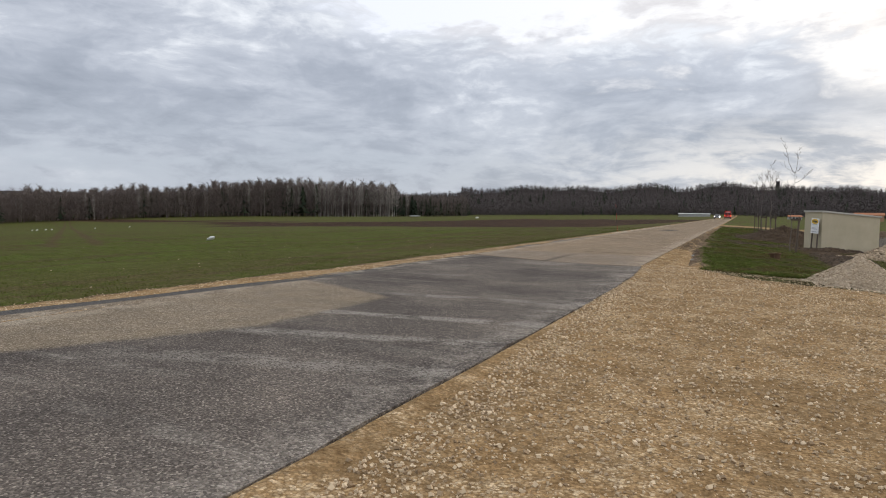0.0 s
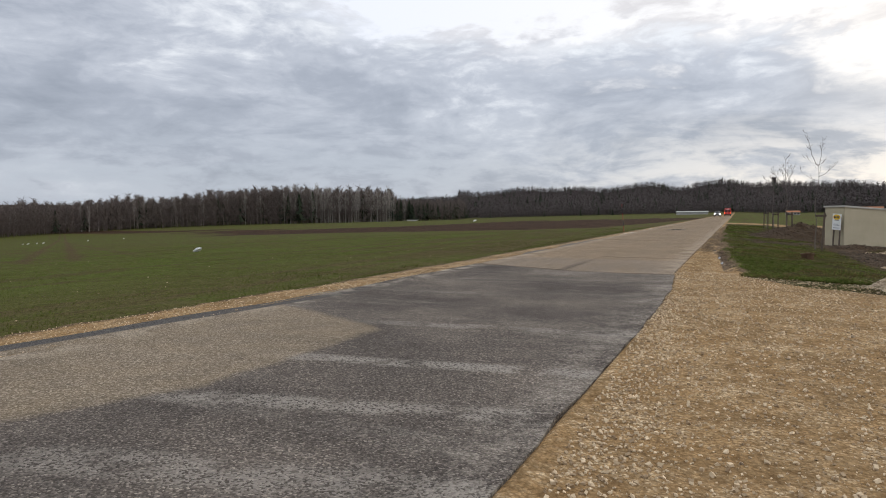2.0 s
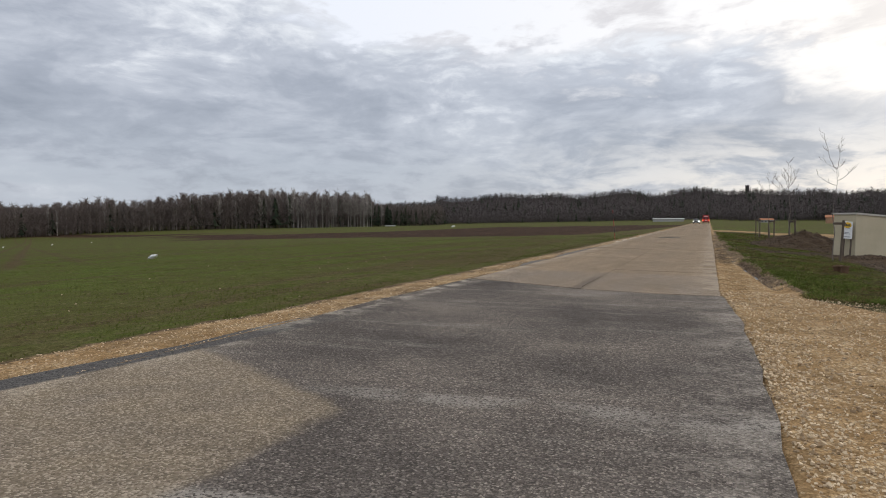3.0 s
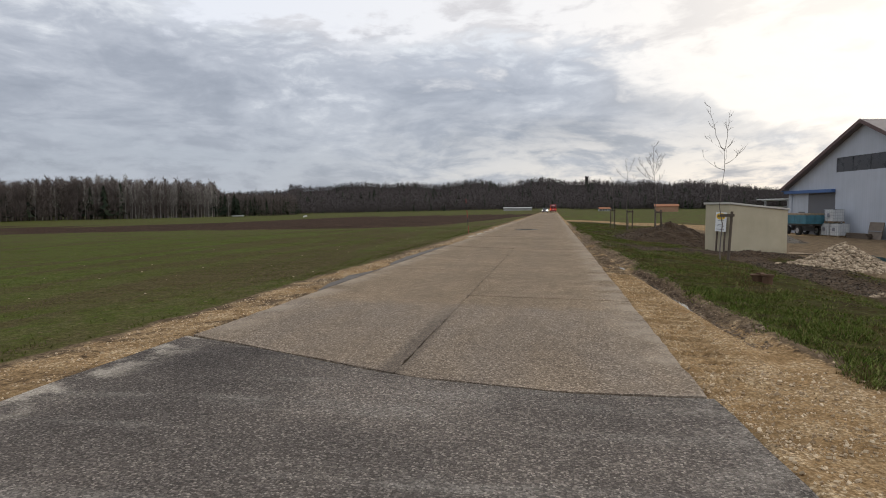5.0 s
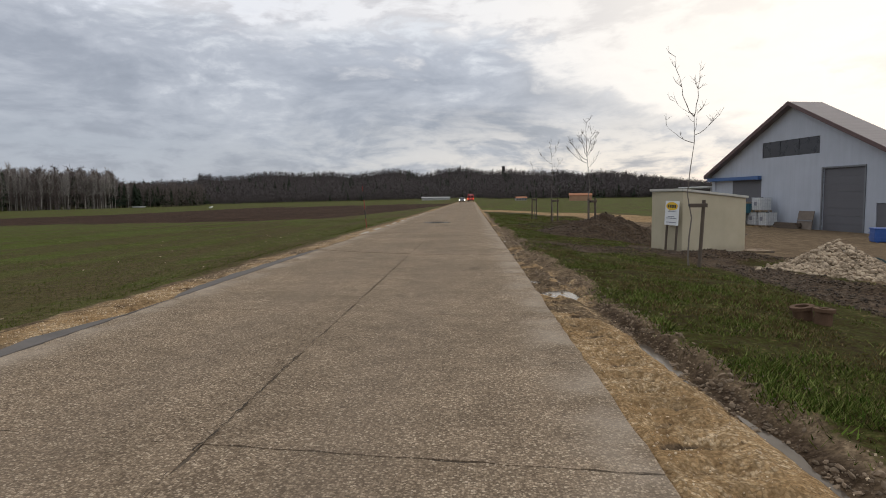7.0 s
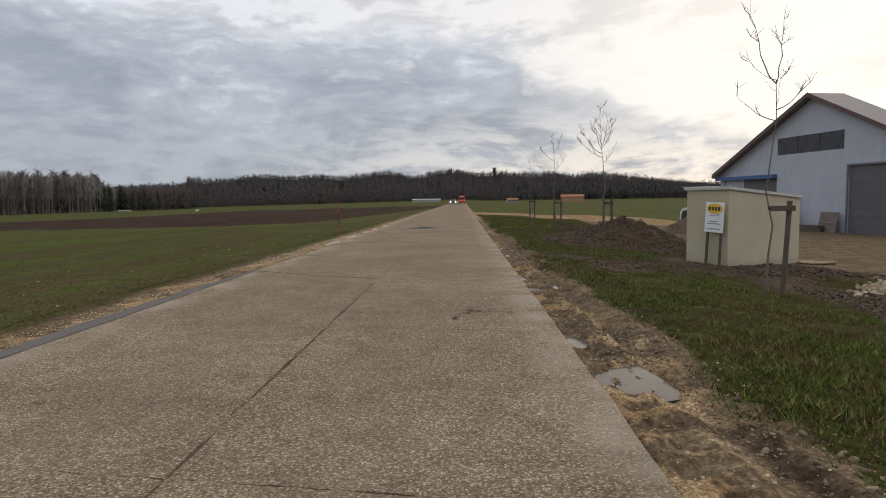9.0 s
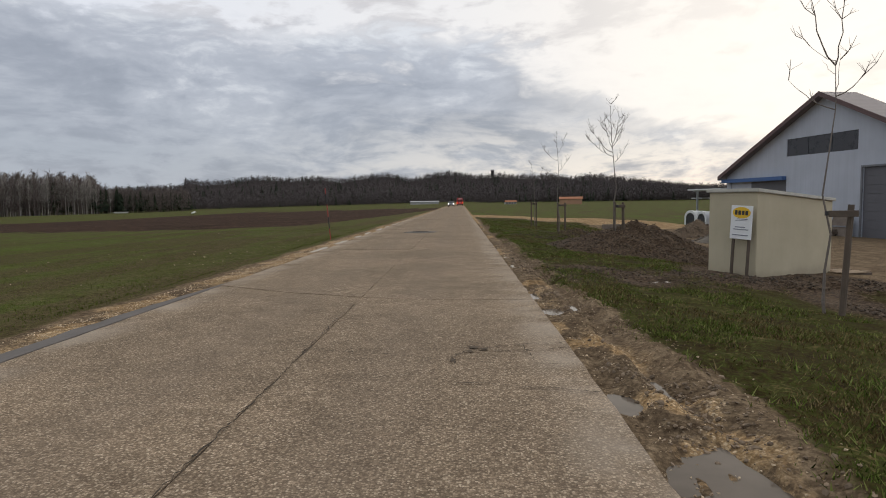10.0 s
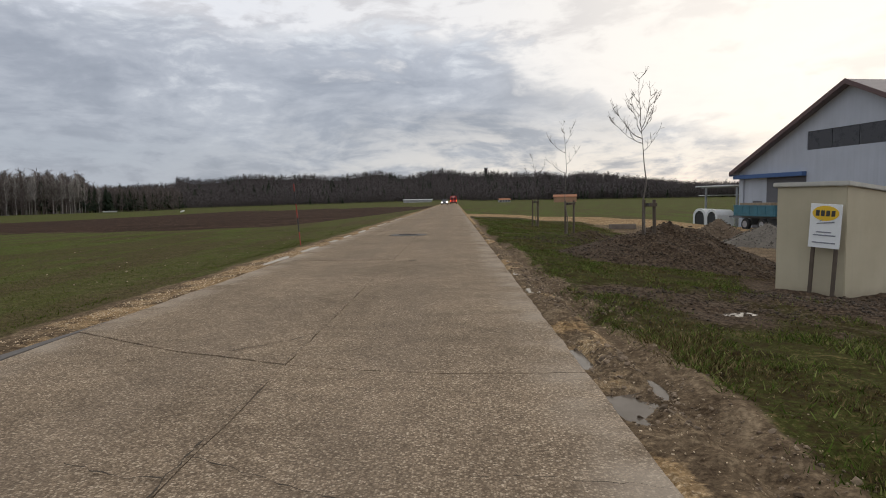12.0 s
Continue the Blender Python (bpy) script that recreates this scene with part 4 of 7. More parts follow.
HILL = plain("wooded_hillside", (0.060, 0.052, 0.049), 0.95, 0.0, 0.3, 0.02, 0.0, 0.0)


def hills():
    rng = np.random.default_rng(5)
    near_d, far_d = 760.0, 1350.0
    az = np.arange(-75, 75.01, 0.25)
    ds = np.linspace(near_d, far_d, 10)
    V, Q = [], []
    for d in ds:
        f = (d - near_d) / (far_d - near_d)
        for a in az:
            x, y = polar(a, d)
            top = 1.3 + math.tan(radians(hill_line(a))) * far_d - 9
            low = float(lie(x, y)) - 1.0
            V.append((x, y, low + (top - low) * f ** 1.15))
    n = len(az)
    for i in range(len(ds) - 1):
        for j in range(n - 1):
            Q.append((i * n + j, i * n + j + 1, (i + 1) * n + j + 1, (i + 1) * n + j))
    me = mesh_from("hills", V, Q, HILL)
    tagged(new("hills", me), "low dark wooded hills on the far side of the valley", "hill", kind="structure")
    bare, firs = [], []
    for a in np.arange(-34, 50, 0.07):
        for d in (near_d - 20, near_d - 6, near_d + 15, near_d + 45, 840, 890, 950, 1030, 1110, 1190, 1250, 1290, 1320, 1340, 1350):
            aa = a + rng.uniform(-0.12, 0.12)
            dd = d + rng.uniform(-22, 12)
            f = max(0.0, (dd - near_d) / (far_d - near_d))
            x, y = polar(aa, dd)
            top = 1.3 + math.tan(radians(hill_line(aa))) * far_d - 9
            low = float(lie(x, y)) - 1.0
            z = low + (top - low) * f ** 1.15
            patch = math.sin(aa * 0.9 + d * 0.01) + math.sin(aa * 2.3 + 1)
            fir = rng.random() < (0.3 if patch > 1.4 and d > 900 else 0.03)
            if d > 1330 and rng.random() < 0.25:
                continue
            h = rng.uniform(6.0, 11.5) * (1 + 0.22 * math.sin(aa * 11 + d) * math.sin(aa * 4.3)) * (1.3 if aa > 7 else 1.0)
            (firs if fir else bare).append((x, y, z, h, 3.0 if not fir else 1.3))
    plant("hillside_bare_trees", FAR_TWIGS, bare, ["bare"] * 4, 6, "leafless woods covering the far hills", "wood", 13, 2, 2.2)
    plant("hillside_fir_trees", FIR, firs, ["fir"] * 4, 7, "dark fir stands on the far hills", "wood")


wood_edge()
hills()

# ------------------------------------------------------------- barn
def make_barn():
    barn = thing("barn", (24.2, 67.0, -1.25), "large pale blue-grey farm hall with a shallow gabled roof", "barn", turn=-80.0)
    # local frame: x along the gable wall towards the road's start, y into the hall, z up from the yard
    ap, lift = 0.6, 1.25
    half, eave, ridge = 11.0, 3.1 + lift, 8.05 + lift
    long = 1.7

    def wall_piece(name, outline, y0, y1, mat, label=""):
        bm = bmesh.new()
        a = [bm.verts.new((x, y0, z)) for x, z in outline]
        b = [bm.verts.new((x, y1, z)) for x, z in outline]
        bm.faces.new(a[::-1])
        bm.faces.new(b)
        for i in range(len(a)):
            j = (i + 1) % len(a)
            bm.faces.new((a[i], a[j], b[j], b[i]))
        bmesh.ops.recalc_face_normals(bm, faces=bm.faces[:])
        return part(name, bm, mat, barn, label)

    L, R = ap - half, ap + half
    slope = (ridge - eave) / half
    roof_z = lambda x: ridge - slope * abs(x - ap)
    # gable wall in panels round the openings
    o_l, o_r, o_t = -9.9, -3.1, 2.6 + lift
    d_l, d_r, d_t = 3.85, 7.6, 3.13 + lift
    w_l, w_r, w_b, w_t = -3.3, 3.4, 4.27 + lift, 5.5 + lift
    m_l, m_r, m_t = 8.6, 9.6, 0.75 + lift
    wall_piece("gable_wall", [(L, -0.3), (o_l, -0.3), (o_l, roof_z(o_l)), (L, roof_z(L))], 0, 0.2, BARN_WALL)
    wall_piece("gable_wall", [(o_l, o_t), (o_r, o_t), (o_r, roof_z(o_r)), (o_l, roof_z(o_l))], 0, 0.2, BARN_WALL)
    wall_piece("gable_wall", [(o_r, -0.3), (d_l, -0.3), (d_l, w_b), (w_r, w_b), (o_r, w_b)], 0, 0.2, BARN_WALL)
    wall_piece("gable_wall", [(o_r, w_t), (w_r, w_t), (w_r, roof_z(w_r)), (ap, ridge), (o_r, roof_z(o_r))], 0, 0.2, BARN_WALL)
    wall_piece("gable_wall", [(w_r, w_b), (d_l, w_b), (d_l, roof_z(d_l)), (w_r, roof_z(w_r))], 0, 0.2, BARN_WALL)
    wall_piece("gable_wall", [(d_l, d_t), (d_r, d_t), (d_r, roof_z(d_r)), (d_l, roof_z(d_l))], 0, 0.2, BARN_WALL)
    wall_piece("gable_wall", [(d_r, -0.3), (m_l, -0.3), (m_l, roof_z(m_l)), (d_r, roof_z(d_r))], 0, 0.2, BARN_WALL)
    wall_piece("gable_wall", [(m_l, m_t), (m_r, m_t), (m_r, roof_z(m_r)), (m_l, roof_z(m_l))], 0, 0.2, BARN_WALL)
    wall_piece("gable_wall", [(m_r, -0.3), (R, -0.3), (R, roof_z(R)), (m_r, roof_z(m_r))], 0, 0.2, BARN_WALL)
    for x in (L, R - 0.2):
        bm = bmesh.new()
        box(bm, (x, 0.2, -0.3), (x + 0.2, long, eave))
        part("side_wall", bm, BARN_WALL, barn)
    wall_piece("back_wall", [(L, -0.3), (R, -0.3), (R, eave), (ap, ridge), (L, eave)], long, long + 0.2, BARN_WALL)
    # roof slabs with overhang and verge boards
    over, thick = 0.45, 0.22
    for s in (-1, 1):
        bm = bmesh.new()
        xe = ap + s * (half + over)
        ze = roof_z(xe)
        vs = [(ap, ridge), (xe, ze), (xe, ze + thick), (ap, ridge + thick)]
        a = [bm.verts.new((x, -0.55, z)) for x, z in vs]
        b = [bm.verts.new((x, long + 0.5, z)) for x, z in vs]
        bm.faces.new(a)
        bm.faces.new(b[::-1])
        for i in range(4):
            j = (i + 1) % 4
            bm.faces.new((a[i], b[i], b[j], a[j]))
        bmesh.ops.recalc_face_normals(bm, faces=bm.faces[:])
        part("roof", bm, ROOF_SHEET, barn, "grey profiled roof sheets")
        bm = bmesh.new()
        vs = [(ap, ridge - 0.06), (xe, ze - 0.06), (xe, ze + thick + 0.03), (ap, ridge + thick + 0.03)]
        a = [bm.verts.new((x, -0.60, z)) for x, z in vs]
        b = [bm.verts.new((x, -0.553, z)) for x, z in vs]
        bm.faces.new(a)
        bm.faces.new(b[::-1])
        for i in range(4):
            j = (i + 1) % 4
            bm.faces.new((a[i], b[i], b[j], a[j]))
        bmesh.ops.recalc_face_normals(bm, faces=bm.faces[:])
        part("verge_board", bm, VERGE, barn, "dull red-brown verge board")
    bm = bmesh.new()
    rod(bm, (L - over - 0.06, -0.5, eave - 0.2), (L - over - 0.06, long, eave - 0.2), 0.08, seg=8)
    part("gutter", bm, BLUE_TRIM, barn)
    # lower hall behind the tall front
    low = 2.7
    bm = bmesh.new()
    prof = [(L + 0.4, -0.3), (R - 0.4, -0.3), (R - 0.4, eave - 0.9), (ap, ridge - low), (L + 0.4, eave - 0.9)]
    loft_ends = [[bm.verts.new((x, y, z)) for x, z in prof] for y in (long + 0.25, 44.0)]
    for k in range(5):
        j = (k + 1) % 5
        bm.faces.new((loft_ends[0][k], loft_ends[0][j], loft_ends[1][j], loft_ends[1][k]))
    bm.faces.new(loft_ends[0][::-1])
    bm.faces.new(loft_ends[1])
    bmesh.ops.recalc_face_normals(bm, faces=bm.faces[:])
    part("rear_hall", bm, BARN_WALL, barn, "lower pale hall behind the front")
    # high strip window of three panes
    for k in range(3):
        a = w_l + 0.2 + k * (w_r - w_l - 0.2) / 3
        b = w_l + 0.2 + (k + 1) * (w_r - w_l - 0.2) / 3 - 0.08
        bm = bmesh.new()
        box(bm, (a, 0.05, w_b), (b, 0.09, w_t), 0.01)
        part("window_pane", bm, WIN_GLASS, barn, "dark translucent window panel")
    bm = bmesh.new()
    box(bm, (o_r, 0.10, w_b), (w_r, 0.16, w_t))
    part("window_frame", bm, DARK_STEEL, barn)
    # tall sliding door, small door and the open bay under a blue lintel
    bm = bmesh.new()
    box(bm, (d_l, 0.13, -0.1), (d_r, 0.17, d_t))
    door = part("roller_door", bm, DARK_STEEL, barn, "tall grey sectional roller door")
    for k in range(8):
        bm = bmesh.new()
        box(bm, (d_l + 0.01, 0.09, d_t * k / 8 + 0.006), (d_r - 0.01, 0.128, d_t * (k + 1) / 8 - 0.006), 0.006)
        part("door_panel", bm, DOOR_GREY, door)
    bm = bmesh.new()
    for x in (d_l - 0.12, d_r):
        box(bm, (x, -0.06, -0.1), (x + 0.12, 0.06, d_t + 0.12), 0.01)
    box(bm, (d_l, -0.06, d_t), (d_r, 0.06, d_t + 0.12), 0.01)
    part("door_frame", bm, DARK_STEEL, barn)
    bm = bmesh.new()
    box(bm, (m_l, 0.06, -0.1), (m_r, 0.12, m_t), 0.01)
    part("side_door", bm, DOOR_GREY, barn, "small grey steel door")
    bm = bmesh.new()
    box(bm, (L - 0.3, -0.35, o_t - 0.02), (o_r, -0.002, o_t + 0.28), 0.02)
    part("lintel", bm, BLUE_TRIM, barn, "blue painted steel beam over the open bay")
    bm = bmesh.new()
    box(bm, (o_l + 2.6, 0.12, -0.1), (o_r, 0.18, o_t), 0.01)
    part("bay_door", bm, DOOR_GREY, barn, "half-closed grey bay door")
    bm = bmesh.new()
    box(bm, (o_l, 0.12, -0.1), (o_l + 1.0, 0.18, o_t), 0.01)
    box(bm, (o_l + 2.15, 0.12, -0.1), (o_l + 2.6, 0.18, o_t), 0.01)
    box(bm, (o_l + 1.0, 0.12, 2.15), (o_l + 2.15, 0.18, o_t), 0.01)
    part("bay_wall", bm, BARN_WALL, barn)
    bm = bmesh.new()
    box(bm, (o_l + 1.02, 0.13, -0.1), (o_l + 2.13, 0.17, 2.13), 0.01)
    part("bay_side_door", bm, DOOR_GREY, barn, "grey steel door with a small window")


VERGE = plain("verge_brown", (0.12, 0.075, 0.07), 0.7)
WIN_GLASS = plain("dim_window", (0.045, 0.045, 0.05), 0.3, 0, 0.15, 1.5, 0.0)
DOOR_GREY = plain("door_grey", (0.115, 0.113, 0.122), 0.5, 0, 0.1, 1.5)
make_barn()


# ------------------------------------------------------------- pump hut
def make_hut():
    hut = thing("utility_hut", (7.03, 38.39, -0.62), "small cream rendered utility hut with a flat overhanging cap", "hut", turn=34.0)
    a, b = 1.27, 3.46
    hw, he = 2.08, 1.82      # wall height at the road side and at the yard side
    bm = bmesh.new()
    pts = [(0, 0, -0.2), (b, 0, -0.2), (b, a, -0.2), (0, a, -0.2), (0, 0, hw), (b, 0, he), (b, a, he), (0, a, hw)]
    v = [bm.verts.new(p) for p in pts]
    for f in ((0, 1, 5, 4), (1, 2, 6, 5), (2, 3, 7, 6), (3, 0, 4, 7), (4, 5, 6, 7), (3, 2, 1, 0)):
        bm.faces.new([v[i] for i in f])
    bmesh.ops.bevel(bm, geom=bm.edges[:], offset=0.012, segments=2, affect="EDGES")
    part("masonry", bm, RENDERED, hut, "cream rendered masonry walls with splashed mud")
    bm = bmesh.new()
    o, t = 0.06, 0.085
    pts = [(-o, -o, hw + 0.004), (b + o, -o, he + 0.004), (b + o, a + o, he + 0.004), (-o, a + o, hw + 0.004)]
    lo = [bm.verts.new(p) for p in pts]
    hi = [bm.verts.new((x, y, z + t)) for x, y, z in pts]
    bm.faces.new(lo[::-1])
    bm.faces.new(hi)
    for i in range(4):
        j = (i + 1) % 4
        bm.faces.new((lo[i], lo[j], hi[j], hi[i]))
    bmesh.ops.bevel(bm, geom=bm.edges[:], offset=0.012, segments=2, affect="EDGES")
    part("roof_cap", bm, CAP, hut, "thin grey-cream concrete roof cap")


make_hut()


def gz(x, y):
    return float(height(x, y))


WOOD_POST = plain("weathered_post", (0.105, 0.078, 0.056), 0.85, 0, 0.3, 5.0, 0.4)
BRANCH = plain("young_bark", (0.165, 0.138, 0.115), 0.9, 0, 0.3, 20.0, 0.3)
WHITE_PAINT = plain("white_board", (0.80, 0.80, 0.78), 0.45, 0, 0.05, 3.0, 0.0)
YELLOW = plain("sign_yellow", (0.80, 0.50, 0.03), 0.45, 0, 0.06, 8.0, 0.0)
INK = plain("sign_ink", (0.05, 0.045, 0.04), 0.5, 0, 0.1, 8.0, 0.0)
GREY_INK = plain("sign_grey_ink", (0.22, 0.22, 0.25), 0.5, 0, 0.1, 8.0, 0.0)
RED_PAINT = plain("red_paint", (0.33, 0.045, 0.03), 0.5, 0, 0.12, 8.0, 0.0)
BLACK_PAINT = plain("black_paint", (0.035, 0.033, 0.032), 0.55, 0, 0.2, 8.0, 0.0)


# ------------------------------------------------------------- young roadside trees with stakes
def young_tree(x, y, forks, seed, label):
    """forks: rows of start height, azimuth, reach, rise and thickness for the main limbs; the first row is the leader."""
    rng = random.Random(seed)
    z0 = gz(x, y)
    tree = thing("young_tree", (x, y, z0), label, "tree", "roadside trees")

    def limb(name, start, az, reach, rise, r, twigs, parent):
        bm = bmesh.new()
        n = 7
        pts = [Vector(start)]
        d = Vector((math.cos(az) * reach, math.sin(az) * reach, rise))
        for k in range(1, n + 1):
            f = k / n
            bend = Vector((rng.uniform(-1, 1), rng.uniform(-1, 1), 0)) * 0.035 * (d.length * 0.4 + 0.3)
            lift = Vector((d.x * (f ** 0.8), d.y * (f ** 0.8), d.z * (f ** 1.25)))
            pts.append(Vector(start) + lift + bend)
        for k in range(n):
            rod(bm, pts[k], pts[k + 1], r * (1 - k / n * 0.8), r * (1 - (k + 1) / n * 0.8), 6)
        for _ in range(twigs):
            k = rng.randrange(2, n + 1)
            a = az + rng.uniform(-1.5, 1.5)
            ln = rng.uniform(0.15, 0.5)
            p = pts[k]
            q = p + Vector((math.cos(a) * ln * 0.55, math.sin(a) * ln * 0.55, ln * rng.uniform(0.5, 1.0)))
            m = (p + q) / 2 + Vector((math.cos(a) * 0.03, math.sin(a) * 0.03, -0.01))
            rod(bm, p, m, 0.006, 0.005, 4)
            rod(bm, m, q, 0.005, 0.0025, 4)
            for _ in range(2):
                e = m + Vector((rng.uniform(-0.14, 0.14), rng.uniform(-0.14, 0.14), rng.uniform(0.03, 0.18)))
                rod(bm, m, e, 0.0035, 0.002, 3)
        part(name, bm, BRANCH, parent)
        return pts

    lead = forks[0]
    trunk = limb("trunk", (0, 0, -0.15), lead[1], lead[2], lead[3] + 0.15, lead[4], 0, tree)
    for h, az, reach, rise, r, tw in forks[1:]:
        f = min(max((h + 0.15) / (lead[3] + 0.15), 0), 1)
        k = f * (len(trunk) - 1)
        i = min(int(k), len(trunk) - 2)
        limb("branch", trunk[i].lerp(trunk[i + 1], k - i), az, reach, rise, r, tw, tree)
    return tree


young_tree(5.22, 32.3, [(0, 1.5, 0.03, 3.55, 0.024), (3.0, 3.1, 0.66, 0.42, 0.009, 2), (3.15, 0.1, 0.62, 0.62, 0.009, 3), (3.2, 0.6, 0.10, 0.55, 0.006, 2),
                       (3.5, 3.0, 0.46, 1.38, 0.012, 5), (3.5, 0.3, 0.15, 1.28, 0.011, 5), (3.65, 3.2, 0.48, 0.30, 0.005, 2), (3.4, 3.3, 0.22, 0.2, 0.004, 0)], 3,
           "bare young tree with few long limbs beside the hut")
young_tree(4.88, 43.0, [(0, 2.9, 0.14, 2.75, 0.030), (2.45, 2.8, 0.62, 0.72, 0.012, 9), (2.35, 3.3, 0.70, 0.45, 0.010, 8), (2.6, 0.4, 0.45, 0.85, 0.011, 9), (2.7, 1.6, 0.2, 1.2, 0.013, 10),
                       (2.65, 5.0, 0.4, 0.75, 0.010, 7), (2.55, 2.2, 0.35, 1.05, 0.011, 9), (2.2, 0.1, 0.35, 0.4, 0.007, 4)], 8,
           "bare young tree with a bushy crown on the earth heap")
young_tree(4.66, 53.0, [(0, 2.4, 0.12, 4.3, 0.026), (2.9, 3.1, 0.7, 0.5, 0.009, 4), (3.2, 0.2, 0.4, 0.5, 0.008, 4), (3.6, 2.9, 0.6, 0.5, 0.009, 5), (3.9, 0.5, 0.35, 0.6, 0.009, 5), (4.0, 1.8, 0.15, 0.9, 0.008, 4)], 12,
           "slender bare young tree tied to two stakes")
young_tree(4.46, 62.0, [(0, 1.2, 0.12, 3.3, 0.024), (2.6, 3.0, 0.5, 0.7, 0.009, 4), (2.9, 0.3, 0.6, 0.6, 0.009, 4), (3.0, 2.2, 0.25, 1.0, 0.009, 4)], 15,
           "small bare young tree tied to two stakes")


def tree_stake(x, y, posts, tall, label):
    z0 = gz(x, y)
    st = thing("tree_stake", (x, y, z0), label, "stake", "tree stakes")
    for px, py, lean in posts:
        bm = bmesh.new()
        rod(bm, (px + lean, py, -0.5), (px, py, tall), 0.045, 0.042, 9)
        part("post", bm, WOOD_POST, st)
    bm = bmesh.new()
    x0 = min(p[0] for p in posts) - 0.05 if len(posts) > 1 else posts[0][0] - 0.34
    x1 = max(p[0] for p in posts) + 0.06
    yy = posts[0][1] - 0.065
    box(bm, (x0, yy - 0.02, tall - 0.17), (x1, yy + 0.02, tall - 0.08), 0.006)
    part("crossbar", bm, WOOD_POST, st)
    bm = bmesh.new()
    bmesh.ops.create_cone(bm, segments=10, radius1=0.05, radius2=0.05, depth=0.06, cap_ends=False, matrix=pose(0, 0.0, tall - 0.12))
    part("tie", bm, BLACK_PAINT, st, "dark rubber tie")


tree_stake(5.22, 32.3, [(0.30, -0.02, -0.10)], 1.55, "single round post with a short crossbar holding the tree")
tree_stake(4.88, 43.0, [(-0.06, 0.12, 0.0), (0.20, 0.12, 0.03)], 0.85, "two round wooden posts joined by a bar on the heap")
tree_stake(4.66, 53.0, [(-0.08, 0.1, 0.0), (0.26, 0.1, 0.0)], 1.5, "two round wooden posts joined by a bar in the verge")
tree_stake(4.46, 62.0, [(-0.12, 0.1, 0.0), (0.18, 0.1, 0.0)], 1.5, "two round wooden posts joined by a bar in the verge")


# ------------------------------------------------------------- sign board before the hut
def make_sign():
    s = thing("sign_board", (6.70, 38.58, gz(6.70, 38.58)), "white company sign with a yellow oval on two wooden posts", "sign", turn=34.0 - 90)
    base = 0.34 - s.location.z
    s.matrix_world = s.matrix_world @ Matrix.Rotation(radians(3.0), 4, "Y")
    w, h = 0.54, 0.80
    for x in (-0.2, 0.2):
        bm = bmesh.new()
        box(bm, (x - 0.03, 0.0, -0.3), (x + 0.03, 0.05, base + h * 0.8), 0.006)
        part("post", bm, WOOD_POST, s)
    bm = bmesh.new()
    box(bm, (-w / 2, -0.03, base), (w / 2, -0.002, base + h), 0.006)
    part("board", bm, WHITE_PAINT, s, "white sheet metal board")
    bm = bmesh.new()
    bmesh.ops.create_cone(bm, segments=36, radius1=0.5, radius2=0.5, depth=0.006, cap_ends=True, matrix=Matrix.Translation((0.0, -0.034, base + h * 0.79)) @ Matrix.Diagonal((0.46, 1, 0.27, 1)) @ Matrix.Rotation(radians(90), 4, "X"))
    part("emblem", bm, YELLOW, s, "yellow oval emblem")
    bm = bmesh.new()
    tail = [(-0.06, 0.70), (0.06, 0.685), (-0.05, 0.61)]
    front = [bm.verts.new((x, -0.036, base + h * z)) for x, z in tail]
    back = [bm.verts.new((x, -0.031, base + h * z)) for x, z in tail]
    bm.faces.new(front)
    bm.faces.new(back[::-1])
    for k in range(3):
        bm.faces.new((front[k], back[k], back[(k + 1) % 3], front[(k + 1) % 3]))
    bmesh.ops.recalc_face_normals(bm, faces=bm.faces[:])
    part("emblem", bm, YELLOW, s, "yellow pointed tail of the oval")
    for k in range(4):
        bm = bmesh.new()
        x = -0.135 + k * 0.09
        box(bm, (x - 0.032, -0.041, base + h * 0.79 - 0.052), (x + 0.032, -0.038, base + h * 0.79 + 0.052), 0.004)
        part("mark", bm, INK, s)
    bm = bmesh.new()
    rod(bm, (-0.14, -0.034, base + h * 0.555), (0.16, -0.034, base + h * 0.60), 0.008, 0.012, 6)
    rod(bm, (-0.09, -0.034, base + h * 0.60), (-0.04, -0.034, base + h * 0.66), 0.006, 0.006, 6)
    part("mark", bm, GREY_INK, s, "thin grey tool drawing")
    for z, a, b in ((0.36, -0.14, 0.12), (0.29, -0.19, 0.2), (0.12, -0.2, 0.2)):
        bm = bmesh.new()
        box(bm, (a, -0.037, base + h * z - 0.011), (b, -0.033, base + h * z + 0.011), 0.001)
        part("text_bar", bm, GREY_INK, s)


make_sign()


# ------------------------------------------------------------- snow pole
def make_snow_pole():
    x, y = -4.95, 47.0
    s = thing("snow_pole", (x, y, gz(x, y)), "thin red and black snow marker pole leaning beside the road", "marker pole")
    a, b = Vector((0.07, 0, -0.3)), Vector((-0.12, 0, 1.95))
    cuts = [0, 0.32, 0.52, 0.72, 0.9, 1.0]
    for k in range(5):
        bm = bmesh.new()
        rod(bm, a.lerp(b, cuts[k]), a.lerp(b, cuts[k + 1]), 0.018, 0.018, 10)
        part("band", bm, RED_PAINT if k % 2 == 0 else BLACK_PAINT, s, "red band" if k % 2 == 0 else "black band")


make_snow_pole()


